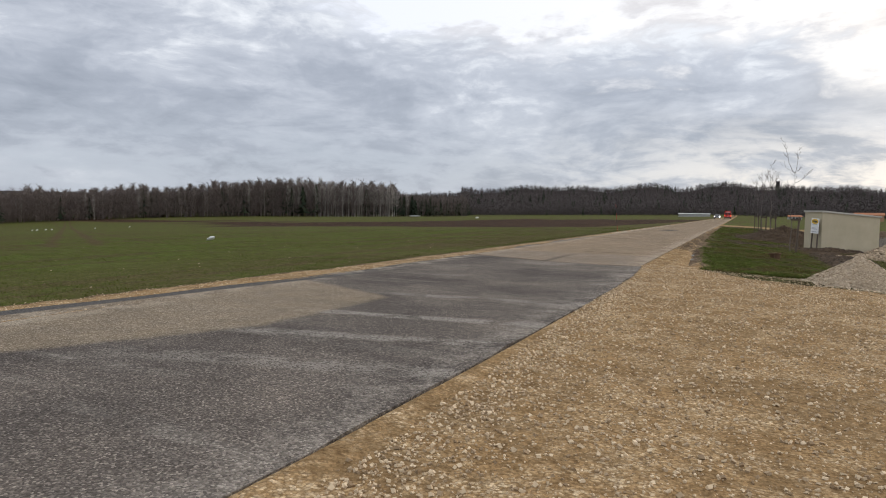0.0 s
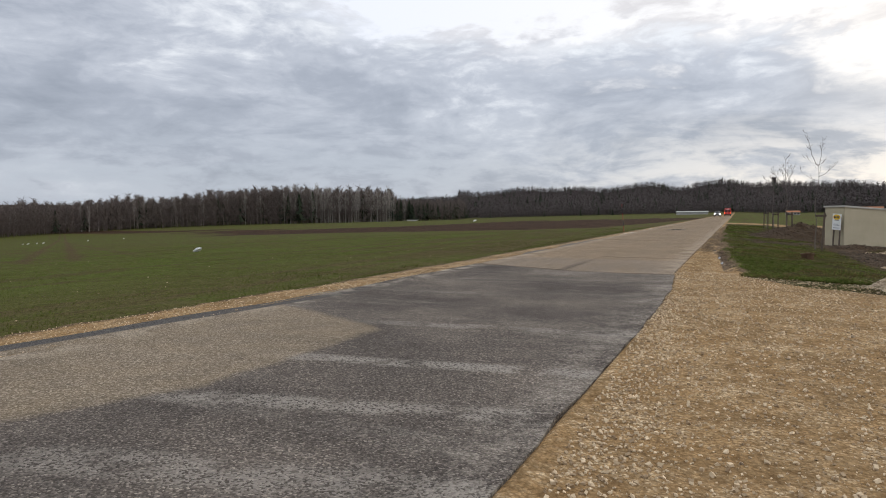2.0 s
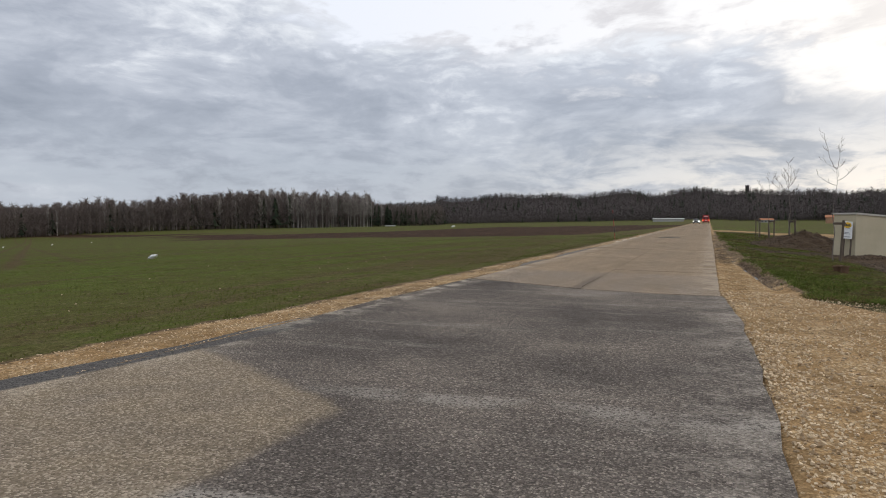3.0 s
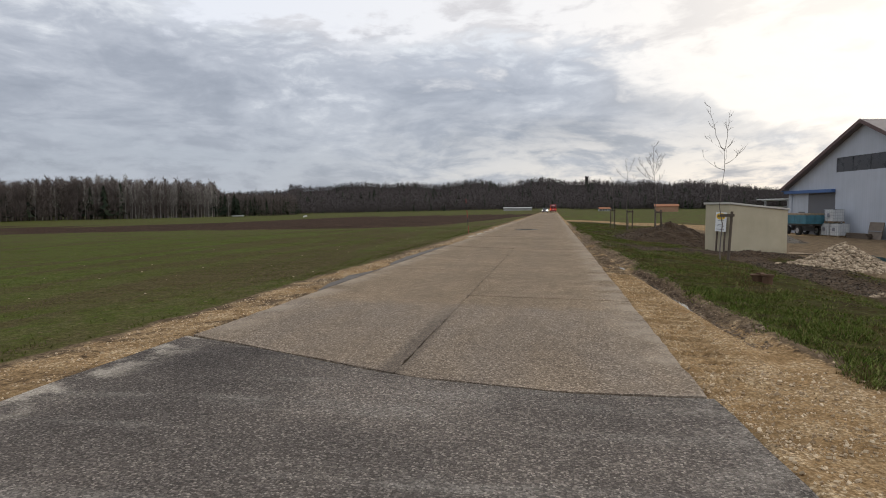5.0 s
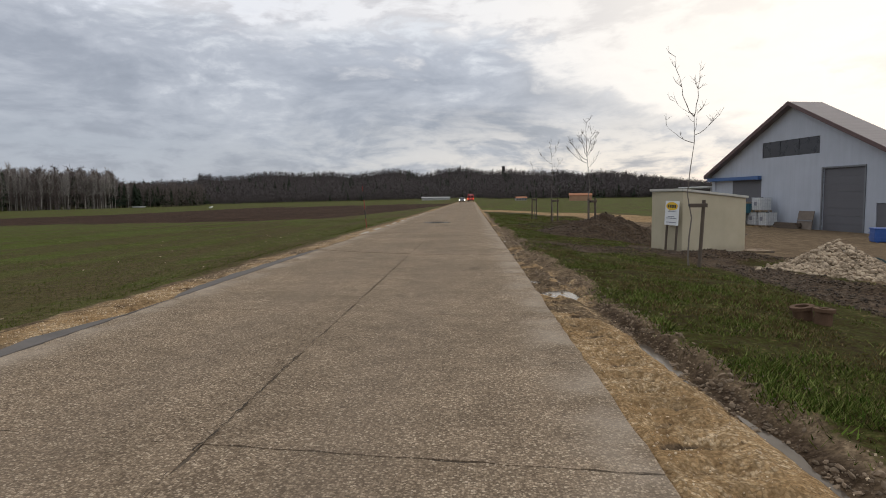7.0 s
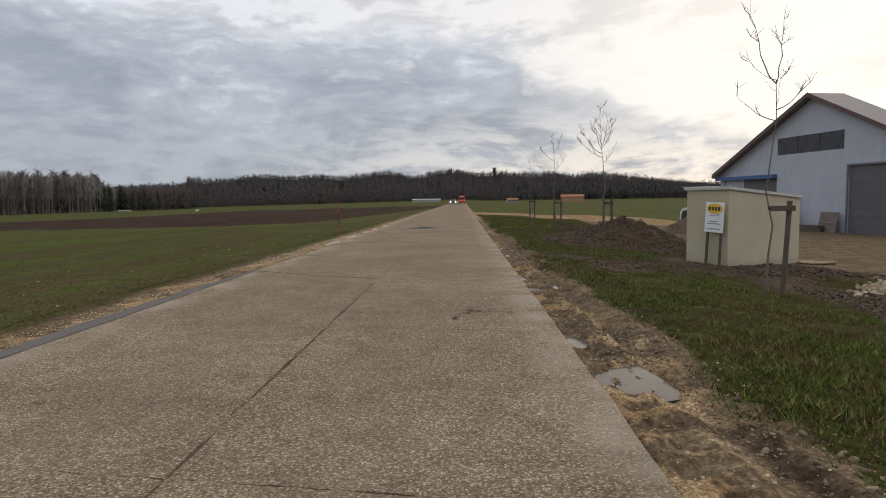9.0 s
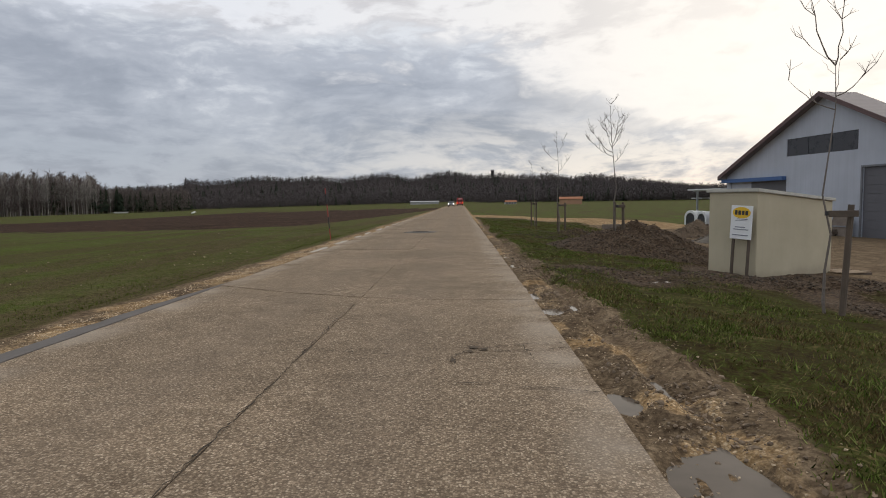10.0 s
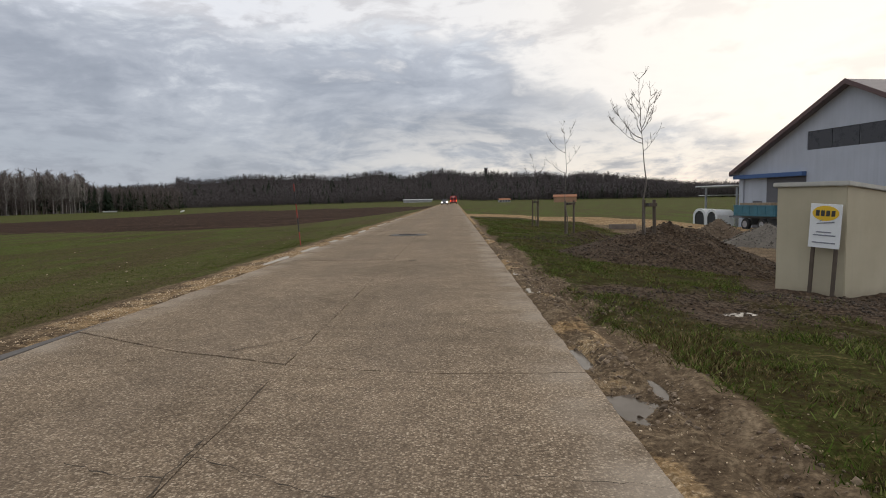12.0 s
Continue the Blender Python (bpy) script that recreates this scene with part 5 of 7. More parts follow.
# ------------------------------------------------------------- heaps of stone and gravel
def stones_mesh(name, rows, mat, seed, flat=0.7, coarse=False):
    """rows: x, y, z, size. Small faceted stones in one mesh."""
    rng = np.random.default_rng(seed)
    kits = []
    for _ in range(8):
        bm = bmesh.new()
        if coarse:
            bmesh.ops.create_cube(bm, size=1.3)
            bmesh.ops.triangulate(bm, faces=bm.faces[:])
        else:
            bmesh.ops.create_icosphere(bm, subdivisions=1, radius=1.0)
        v = np.array([q.co[:] for q in bm.verts])
        f = np.array([[q.index for q in fc.verts] for fc in bm.faces])
        bm.free()
        v = v * rng.uniform(0.62, 1.22, (len(v), 1)) * np.array([1.0, rng.uniform(0.65, 1), flat * rng.uniform(0.7, 1.1)])
        kits.append((v, f))
    VV, FF, base = [], [], 0
    for x, y, z, s in rows:
        v, f = kits[rng.integers(8)]
        e = Euler((rng.uniform(-0.6, 0.6), rng.uniform(-0.6, 0.6), rng.uniform(0, 6.28))).to_matrix()
        VV.append(v @ np.array(e).T * s + (x, y, z))
        FF.append(f + base)
        base += len(v)
    return mesh_np(name, np.concatenate(VV), np.concatenate(FF), mat)


PALE_STONE = material("pale_limestone", m_stones((0.17, 0.122, 0.074), (0.52, 0.405, 0.275)))
TAN_STONE = material("tan_gravel", m_stones((0.24, 0.160, 0.085), (0.76, 0.60, 0.40)))
GREY_STONE = material("grey_gravel", m_stones((0.34, 0.265, 0.18), (0.62, 0.51, 0.37)))
BROWN_GRIT = material("brown_grit", m_stones((0.085, 0.060, 0.038), (0.22, 0.165, 0.11)))
DULL_GRIT = material("dull_grit", m_stones((0.11, 0.095, 0.078), (0.21, 0.185, 0.152)))
BROWN_FINES = plain("brown_fines", (0.145, 0.105, 0.07), 0.95, 0, 0.3, 8.0, 0.5, 0.1)
DULL_FINES = plain("dull_fines", (0.155, 0.135, 0.11), 0.95, 0, 0.25, 8.0, 0.5, 0.1)
HEAP_CORE = plain("heap_fines", (0.34, 0.29, 0.22), 0.95, 0, 0.3, 8.0, 0.5)
HEAP_GREY = plain("heap_grey_fines", (0.46, 0.37, 0.265), 0.95, 0, 0.25, 8.0, 0.5)


def heap(name, cx, cy, rx, ry, h, turn, mat, core, size, count, seed, label):
    rng = np.random.default_rng(seed)
    z0 = gz(cx, cy)
    ob = thing(name, (cx, cy, z0), label, "heap")
    c, s = math.cos(turn), math.sin(turn)
    prof = lambda r: h * max(0.0, 1 - r) ** 1.05
    bm = bmesh.new()
    rings, segs = 9, 28
    rows = []
    for i in range(rings + 1):
        r = i / rings
        row = []
        for k in range(segs):
            a = 6.2832 * k / segs
            w = 1 + 0.1 * math.sin(3 * a + seed) + 0.06 * math.sin(7 * a)
            u, v = r * rx * w * math.cos(a), r * ry * w * math.sin(a)
            x, y = u * c - v * s, u * s + v * c
            row.append(bm.verts.new((x, y, prof(r) + gz(cx + x, cy + y) - z0 - 0.05 * r - (0.03 if i < rings else 0.08))))
        rows.append(row)
    for a, b in zip(rows, rows[1:]):
        for k in range(segs):
            j = (k + 1) % segs
            bm.faces.new((a[k], b[k], b[j], a[j]))
    bmesh.ops.remove_doubles(bm, verts=bm.verts[:], dist=1e-4)
    bmesh.ops.recalc_face_normals(bm, faces=bm.faces[:])
    part("core", bm, core, ob, smooth=True)
    pts = []
    for _ in range(count):
        r = math.sqrt(rng.uniform(0, 1.12)) if rng.random() < 0.96 else rng.uniform(1.0, 1.3)
        a = rng.uniform(0, 6.283)
        w = 1 + 0.1 * math.sin(3 * a + seed) + 0.06 * math.sin(7 * a)
        u, v = r * rx * w * math.cos(a), r * ry * w * math.sin(a)
        x, y = u * c - v * s, u * s + v * c
        sz = size * rng.uniform(0.5, 1.5)
        pts.append((x, y, prof(r) - z0 + sz * 0.15, sz))
    arr = np.array(pts)
    arr[:, 2] += height(cx + arr[:, 0], cy + arr[:, 1])
    pts = arr.tolist()
    me = stones_mesh("rubble", pts, mat, seed)
    st = new("rubble", me)
    st.parent = ob
    tagged(st, kind="stuff")
    return ob


heap("stone_heap", 9.45, 33.8, 1.35, 1.95, 0.80, radians(-38), PALE_STONE, HEAP_CORE, 0.068, 3000, 21, "heap of broken pale limestone lumps on the yard's edge")
heap("gravel_heap", 5.42, 15.5, 0.98, 1.4, 0.64, 0.2, GREY_STONE, HEAP_GREY, 0.017, 6000, 22, "low cone of fine pale beige gravel on the yard")
heap("stone_pile", 6.75, 24.7, 0.42, 0.35, 0.16, 0.3, PALE_STONE, HEAP_CORE, 0.05, 90, 25, "small pile of pale stones in the dug verge")
heap("sand_heap", 13.2, 58.8, 1.7, 1.6, 1.05, 0.2, BROWN_GRIT, BROWN_FINES, 0.04, 900, 23, "tan gravel heap behind the dark earth heap")
heap("grit_heap", 13.4, 54.2, 2.2, 2.0, 1.0, 0.5, DULL_GRIT, DULL_FINES, 0.035, 900, 24, "grey grit heap on the farmyard")


def clods():
    """Dark lumps on the earth heap, round the hut and in the ditch."""
    rng = np.random.default_rng(31)
    pts = []
    for cx, cy, rx, ry, n, s in ((5.8, 43.5, 3.2, 2.6, 2600, 0.026), (7.6, 36.9, 3.0, 1.5, 1500, 0.028), (4.8, 49.3, 2.7, 2.2, 1400, 0.032), (6.8, 29.2, 1.0, 5.0, 1800, 0.026), (4.6, 36.4, 2.4, 1.5, 900, 0.020), (3.0, 35.2, 1.7, 1.5, 500, 0.014)):
        for _ in range(n):
            r, a = math.sqrt(rng.random()), rng.uniform(0, 6.283)
            x, y = cx + rx * r * math.cos(a), cy + ry * r * math.sin(a)
            if x < 1.05:
                continue
            pts.append((x, y, 0.0, s * rng.uniform(0.4, 1.6)))
    zs = height(np.array([p[0] for p in pts]), np.array([p[1] for p in pts]))
    pts = [(x, y, float(z) + s * 0.2, s) for (x, y, _, s), z in zip(pts, zs)]
    me = stones_mesh("earth_clods", pts, material("dark_clods", m_stones((0.030, 0.020, 0.012), (0.115, 0.078, 0.047))), 32)
    tagged(new("earth_clods", me), "dark wet clods of dug earth", "earth", kind="stuff")


clods()


def verge_crumbs():
    """Crumbs and clods of the brown wheel-churned verge."""
    rng = np.random.default_rng(35)
    n = 26000
    y = 17 + 30 * rng.random(n) ** 1.3
    mid = np.interp(y, *RUT) - 0.08
    x = mid + rng.normal(-0.05, 0.25, n)
    keep = (x > 1.06) & ((y > 26) | (x > np.interp(y, *RUT) - 0.05)) & (rough_noise(x, y, 1.3, 3, 71) + 0.6 * rng.random(n) > 0.15)
    x, y = x[keep], y[keep]
    s = 0.005 + 0.008 * rng.exponential(0.8, len(x))
    s = np.minimum(s, 0.034)
    z = height(x, y) + 0.1 * s
    rows = np.stack([x, y, z, s], 1).tolist()
    me = stones_mesh("verge_crumbs", rows, material("brown_crumbs", m_stones((0.095, 0.066, 0.040), (0.29, 0.21, 0.135))), 36)
    tagged(new("verge_crumbs", me), "brown crumbs of churned verge soil", "earth", kind="stuff")


verge_crumbs()


def loose_gravel():
    rng = np.random.default_rng(41)
    pts = []
    for _ in range(62000):
        x, y = rng.uniform(1.0, 8.5), 16.5 * rng.random() ** 1.5
        if x < 1.3 + 0.25 * rng.random() and y < 9:
            continue
        pts.append((x, y, min(0.022, 0.004 + 0.0055 * rng.exponential(0.9))))
    for _ in range(3200):
        y = rng.uniform(0.5, 12)
        x = np.interp(y, [0, 6, 12], [1.5, 1.3, 1.15]) + abs(rng.normal(0, 0.28))
        pts.append((x, y, rng.uniform(0.006, 0.018)))
    for _ in range(7000):
        y = 3 + 45 * rng.random() ** 1.2
        x = -3.96 - rng.random() * np.interp(y, [5, 11, 20, 26, 33, 41], [1.6, 1.0, 0.8, 0.7, 0.6, 0.55])
        pts.append((x, y, rng.uniform(0.005, 0.015)))
    for _ in range(7000):
        y = 14.5 + 33 * rng.random() ** 1.6
        x = 1.03 + abs(rng.normal(0.25, 0.45))
        pts.append((x, y, min(0.016, 0.003 + 0.003 * rng.exponential(0.9))))
    zs = height(np.array([p[0] for p in pts]), np.array([p[1] for p in pts]))
    rows = [(x, y, float(z) + s * 0.25, s) for (x, y, s), z in zip(pts, zs)]
    tagged(new("loose_gravel", stones_mesh("loose_gravel", rows, TAN_STONE, 42, 0.7, True)), "loose sandy limestone gravel along the road and yard", "gravel", kind="stuff")
    big = []
    for _ in range(70):
        x, y = rng.uniform(1.8, 8.0), rng.uniform(0.5, 15)
        big.append((x, y, rng.uniform(0.015, 0.026)))
    for _ in range(150):
        y = rng.uniform(4, 70)
        big.append((-5.2 - rng.exponential(7), y, rng.uniform(0.012, 0.028)))
    zs = height(np.array([p[0] for p in big]), np.array([p[1] for p in big]))
    rows = [(x, y, float(z) + s * 0.2, s) for (x, y, s), z in zip(big, zs)]
    tagged(new("field_stones", stones_mesh("field_stones", rows, PALE_STONE, 43)), "scattered pale stones on gravel and field", "stone", kind="stuff")


loose_gravel()


# ------------------------------------------------------------- grass
def blades(name, xs, ys, hs, mat, seed, label, lean=0.9, width=0.006):
    """Small leaning blades of grass."""
    rng = np.random.default_rng(seed)
    n = len(xs)
    z = height(xs, ys) - 0.01
    a = rng.uniform(0, 6.283, n)
    side = np.stack([np.cos(a), np.sin(a), np.zeros(n)], 1) * (width * rng.uniform(0.6, 1.5, n))[:, None]
    b = rng.uniform(0, 6.283, n)
    bend = np.stack([np.cos(b), np.sin(b), np.zeros(n)], 1) * (hs * lean * rng.uniform(0.3, 1.3, n))[:, None]
    root = np.stack([xs, ys, z], 1)
    tip = root + bend + np.stack([np.zeros(n), np.zeros(n), hs], 1)
    V = np.stack([root - side, root + side, tip], 1).reshape(-1, 3)
    T = np.arange(n)[:, None] * 3 + [0, 1, 2]
    tagged(new(name, mesh_np(name, V, T, mat)), label, "grass", kind="stuff")


GRASS = material("verge_grass", m_blades((0.022, 0.035, 0.006), (0.074, 0.108, 0.017), (0.25, 0.265, 0.078)))
DRY = material("dry_grass", m_blades((0.050, 0.036, 0.015), (0.125, 0.088, 0.037), (0.30, 0.225, 0.11)))
TUFT = material("tuft_grass", m_blades((0.050, 0.090, 0.014), (0.125, 0.185, 0.030), (0.31, 0.32, 0.11)))
CROP = material("winter_crop", m_blades((0.060, 0.070, 0.017), (0.082, 0.106, 0.022), (0.12, 0.125, 0.036)))


def make_grass():
    rng = np.random.default_rng(51)
    n = 1200000
    x = 1.4 + 9.5 * rng.random(n) ** 1.15
    y = 16 + 56 * rng.random(n) ** 1.75
    m = ground_masks(x, y)
    clump = 0.56 + 0.65 * rough_noise(x, y, 0.9, 3, 61) - 0.35 * sm(x, 4.0, 6.0) * (1 - sm(y, 33, 37)) + 0.4 * rough_noise(x, y, 3.5, 2, 62)
    keep = (m["lawn"] > 0.04 + 0.6 * rng.random(n)) & (m["mud"] < 0.30 + 0.3 * rng.random(n)) & (clump > 0.17 + rng.random(n) * 0.80)
    x, y, clump = x[keep], y[keep], clump[keep]
    tuft = rough_noise(x, y, 2.4, 2, 67)
    h = (0.020 + 0.050 * rng.random(len(x))) * (0.45 + 0.6 * np.clip(clump, 0, 1.2) + 1.6 * np.clip(tuft - 0.15, 0, 1))
    dry = (rough_noise(x, y, 0.8, 3, 63) + 0.08 * (x - 4.2) > 0.04) & (rng.random(len(x)) < 0.75) | (rng.random(len(x)) < 0.22)
    blades("verge_grass", x[~dry], y[~dry], h[~dry], GRASS, 52, "patchy rough green grass on the verge", 1.0, 0.0055)
    blades("dry_grass", x[dry], y[dry], h[dry] * 0.9, DRY, 53, "withered straw-coloured grass in the verge", 0.9)
    pick = rng.random(len(x)) < 0.14
    pick = pick & (tuft > -0.05)
    blades("grass_tufts", x[pick], y[pick], 0.04 + 0.05 * rng.random(pick.sum()), TUFT, 55, "longer bright grass tufts on the verge", 1.0, 0.006)
    n = 240000
    x = -5.0 - 34 * rng.random(n) ** 2.0
    y = 3 + 60 * rng.random(n) ** 1.35
    m = ground_masks(x, y)
    clump = 0.46 - 0.18 * sm(x, -9, -5.5) + 0.6 * rough_noise(x, y, 0.35, 3, 64) + 0.4 * rough_noise(x, y, 2.2, 3, 65)
    keep = (m["crop"] > 0.5) & (clump > rng.random(n) * 0.95)
    x, y = x[keep], y[keep]
    x = np.round(x / 0.13) * 0.13 + rng.normal(0, 0.022, len(x))
    h = 0.015 + 0.035 * rng.random(len(x))
    blades("winter_crop", x, y, h, CROP, 54, "short green winter crop in thin rows", 0.7, 0.007)


make_grass()


# ------------------------------------------------------------- puddles
def m_water(g, p):
    n = g.noise(where(g), 3.0, 4)
    g.put(p.inputs["Base Color"], g.ramp(n, [(0.3, (0.085, 0.068, 0.052)), (0.7, (0.13, 0.105, 0.082))]))
    p.inputs["Roughness"].default_value = 0.14
    p.inputs["IOR"].default_value = 1.33
    p.inputs["Specular IOR Level"].default_value = 0.08
    bump(g, p, g.noise(where(g), 22.0, 2), 0.02, 0.01)


WATER = material("muddy_water", m_water)


def puddle(cx, cy, a, b, low, seed):
    rng = random.Random(seed)
    bm = bmesh.new()
    ring = []
    for k in range(40):
        t = 6.2832 * k / 40
        w = 1 + 0.12 * math.sin(2 * t + seed) + 0.10 * math.sin(5 * t + seed * 2) + rng.uniform(-0.03, 0.03)
        ring.append((max(a * 1.18 * w * math.cos(t), 1.005 - cx), b * 1.18 * w * math.sin(t)))
    level = water_level(cx, cy, low)
    vs = [bm.verts.new((x, y, 0)) for x, y in ring]
    bm.faces.new(vs)
    ob = part("puddle", bm, WATER)
    ob.location = (cx, cy, level)
    tagged(ob, "shallow brown rain puddle in the soft verge", "puddle", "puddles", "structure")


for k, (cx, cy, a, b, dep) in enumerate(PUDDLES):
    puddle(cx, cy, a, b, dep, k + 1)


# ------------------------------------------------------------- farmyard things
TRAILER_BLUE = plain("trailer_blue", (0.045, 0.155, 0.20), 0.55, 0, 0.25, 2.0)
IBC_WHITE = plain("tank_plastic", (0.62, 0.63, 0.62), 0.5, 0, 0.12, 3.0)
GALV = plain("galvanised_steel", (0.42, 0.43, 0.45), 0.4, 0.7, 0.12, 6.0)
RUBBER = plain("tyre_rubber", (0.028, 0.027, 0.026), 0.85, 0, 0.2, 12.0)
PALLET = plain("pallet_wood", (0.30, 0.22, 0.14), 0.85, 0, 0.25, 5.0, 0.4)
BARREL_BLUE = plain("crate_blue", (0.025, 0.09, 0.32), 0.45, 0, 0.15, 4.0)
TARP = plain("tarpaulin_green", (0.018, 0.036, 0.036), 0.85, 0, 0.25, 6.0, 0.4, 0.1)
CLAY = plain("clay_pipe", (0.125, 0.075, 0.047), 0.9, 0, 0.3, 8.0, 0.3, 0.1)
HUTCH = plain("hutch_plastic", (0.72, 0.72, 0.70), 0.5, 0, 0.1, 3.0)
RUSTY = plain("rusty_plate", (0.17, 0.135, 0.105), 0.8, 0, 0.3, 3.0)

BARN_M = pose(24.2, 67.0, -1.25, 0, 0, -80.0)


def by_barn(u, v):
    """A spot u along the gable wall and v in front of it (metres)."""
    p = BARN_M @ Vector((u, -v, 0))
    return p.x, p.y, gz(p.x, p.y)


def wheel(parent, at, r, w):
    bm = bmesh.new()
    bmesh.ops.create_cone(bm, cap_ends=True, segments=20, radius1=r, radius2=r, depth=w, matrix=Matrix.Translation(at) @ Matrix.Rotation(radians(90), 4, "Y"))
    bmesh.ops.bevel(bm, geom=[e for e in bm.edges if len(e.link_faces) == 2 and any(len(f.verts) > 5 for f in e.link_faces)], offset=0.04, segments=2, affect="EDGES")
    wh = part("wheel", bm, RUBBER, parent)
    bm = bmesh.new()
    bmesh.ops.create_cone(bm, cap_ends=True, segments=16, radius1=r * 0.55, radius2=r * 0.5, depth=w + 0.03, matrix=Matrix.Translation(at) @ Matrix.Rotation(radians(90), 4, "Y"))
    part("rim", bm, GALV, wh)


def make_trailer():
    t = thing("tipping_trailer", by_barn(-4.3, 2.0), "turquoise-blue farm tipping trailer with a load of pale boards", "trailer", turn=12)
    L, W, floor, top = 4.2, 2.1, 1.0, 1.75
    bm = bmesh.new()
    box(bm, (-W / 2, -L / 2, floor), (W / 2, L / 2, floor + 0.08), 0.01)
    part("bed", bm, TRAILER_BLUE, t)
    for name, lo, hi in (("side_board", (-W / 2, -L / 2, floor + 0.084), (-W / 2 + 0.05, L / 2, top)), ("side_board", (W / 2 - 0.05, -L / 2, floor + 0.084), (W / 2, L / 2, top)),
                         ("tail_board", (-W / 2 + 0.054, -L / 2, floor + 0.084), (W / 2 - 0.054, -L / 2 + 0.05, top)), ("head_board", (-W / 2 + 0.054, L / 2 - 0.05, floor + 0.084), (W / 2 - 0.054, L / 2, top))):
        bm = bmesh.new()
        box(bm, lo, hi, 0.008)
        if name == "side_board":
            x = lo[0] - 0.025 if lo[0] < 0 else hi[0]
            for k in range(6):
                y = -L / 2 + 0.1 + k * (L - 0.26) / 5
                box(bm, (x, y, floor + 0.1), (x + 0.025, y + 0.06, top - 0.02))
            box(bm, (x, -L / 2, top - 0.08), (x + 0.025, L / 2, top - 0.01))
        else:
            for k in range(4):
                xx = -W / 2 + 0.12 + k * (W - 0.3) / 3
                y = lo[1] - 0.025 if lo[1] < 0 else hi[1]
                box(bm, (xx, y, floor + 0.1), (xx + 0.06, y + 0.025, top - 0.02))
        part(name, bm, TRAILER_BLUE, t)
    bm = bmesh.new()
    for x in (-0.45, 0.37):
        box(bm, (x, -L / 2 + 0.1, floor - 0.18), (x + 0.08, L / 2 + 0.9, floor - 0.002), 0.008)
    box(bm, (-0.06, L / 2 + 0.9, floor - 0.18), (0.06, L / 2 + 1.9, floor - 0.06), 0.008)
    rod(bm, (-0.9, -0.75, 0.42), (0.9, -0.75, 0.42), 0.05)
    rod(bm, (-0.9, 0.95, 0.42), (0.9, 0.95, 0.42), 0.05)
    box(bm, (-0.5, -0.85, 0.42), (0.5, -0.65, floor - 0.182), 0.008)
    box(bm, (-0.5, 0.85, 0.42), (0.5, 1.05, floor - 0.182), 0.008)
    part("chassis", bm, DARK_STEEL, t)
    for x in (-0.85, 0.85):
        for y in (-0.75, 0.95):
            wheel(t, (x, y, 0.42), 0.42, 0.26)
    load = thing("board_stack", (t.location.x, t.location.y, t.location.z + floor + 0.08), "stack of pale boards lying in the trailer", "boards", turn=12)
    rng = random.Random(2)
    for lay in range(5):
        for k in range(5):
            bm = bmesh.new()
            x = -0.85 + k * 0.34
            box(bm, (x, -1.6 + rng.uniform(-0.2, 0.2), lay * 0.165), (x + 0.32, 1.5 + rng.uniform(-0.2, 0.3), lay * 0.165 + 0.16), 0.008)
            part("board", bm, PALLET, load)


make_trailer()


def make_ibc(at, label):
    t = thing("liquid_tank", at, label, "tank", "liquid tanks", turn=-80)
    bm = bmesh.new()
    for y in (-0.5, -0.06, 0.38):
        box(bm, (-0.6, y, 0.0), (0.6, y + 0.12, 0.022))
        for x in (-0.6, -0.07, 0.46):
            box(bm, (x, y, 0.024), (x + 0.14, y + 0.12, 0.11))
    for k in range(6):
        x = -0.6 + k * 0.21
        box(bm, (x, -0.5, 0.112), (x + 0.14, 0.5, 0.135))
    part("pallet", bm, PALLET, t)
    bm = bmesh.new()
    box(bm, (-0.56, -0.46, 0.14), (0.56, 0.46, 1.12), 0.07)
    part("bottle", bm, IBC_WHITE, t, "milky white plastic container")
    bm = bmesh.new()
    bmesh.ops.create_cone(bm, cap_ends=True, segments=18, radius1=0.12, radius2=0.12, depth=0.05, matrix=pose(0, 0, 1.14))
    part("lid", bm, BLACK_PAINT, t)
    bm = bmesh.new()
    for z in (0.16, 0.4, 0.64, 0.88, 1.12):
        for y in (-0.49, 0.49):
            rod(bm, (-0.59, y, z), (0.59, y, z), 0.011, seg=6)
        for x in (-0.59, 0.59):
            rod(bm, (x, -0.49, z), (x, 0.49, z), 0.011, seg=6)
    for k in range(6):
        x = -0.59 + k * 1.18 / 5
        for y in (-0.495, 0.495):
            rod(bm, (x, y, 0.14), (x, y, 1.14), 0.011, seg=6)
    for k in range(1, 5):
        y = -0.49 + k * 0.98 / 5
        for x in (-0.595, 0.595):
            rod(bm, (x, y, 0.14), (x, y, 1.14), 0.011, seg=6)
    part("cage", bm, GALV, t, "galvanised tube cage")
    bm = bmesh.new()
    box(bm, (-0.2, -0.512, 0.5), (0.15, -0.503, 0.8))
    part("plate", bm, GREY_INK, t)
    return t


x, y, z = by_barn(-0.75, 1.0)
make_ibc((x, y, z), "caged white liquid tank on a pallet at the barn wall")
x2, y2, z2 = by_barn(-1.45, 1.05)
make_ibc((x2, y2, z + 1.16), "caged white liquid tank stacked on another")
x3, y3, z3 = by_barn(-2.0, 1.05)
make_ibc((x3, y3, z + 0.0), "caged white liquid tank beside the trailer")


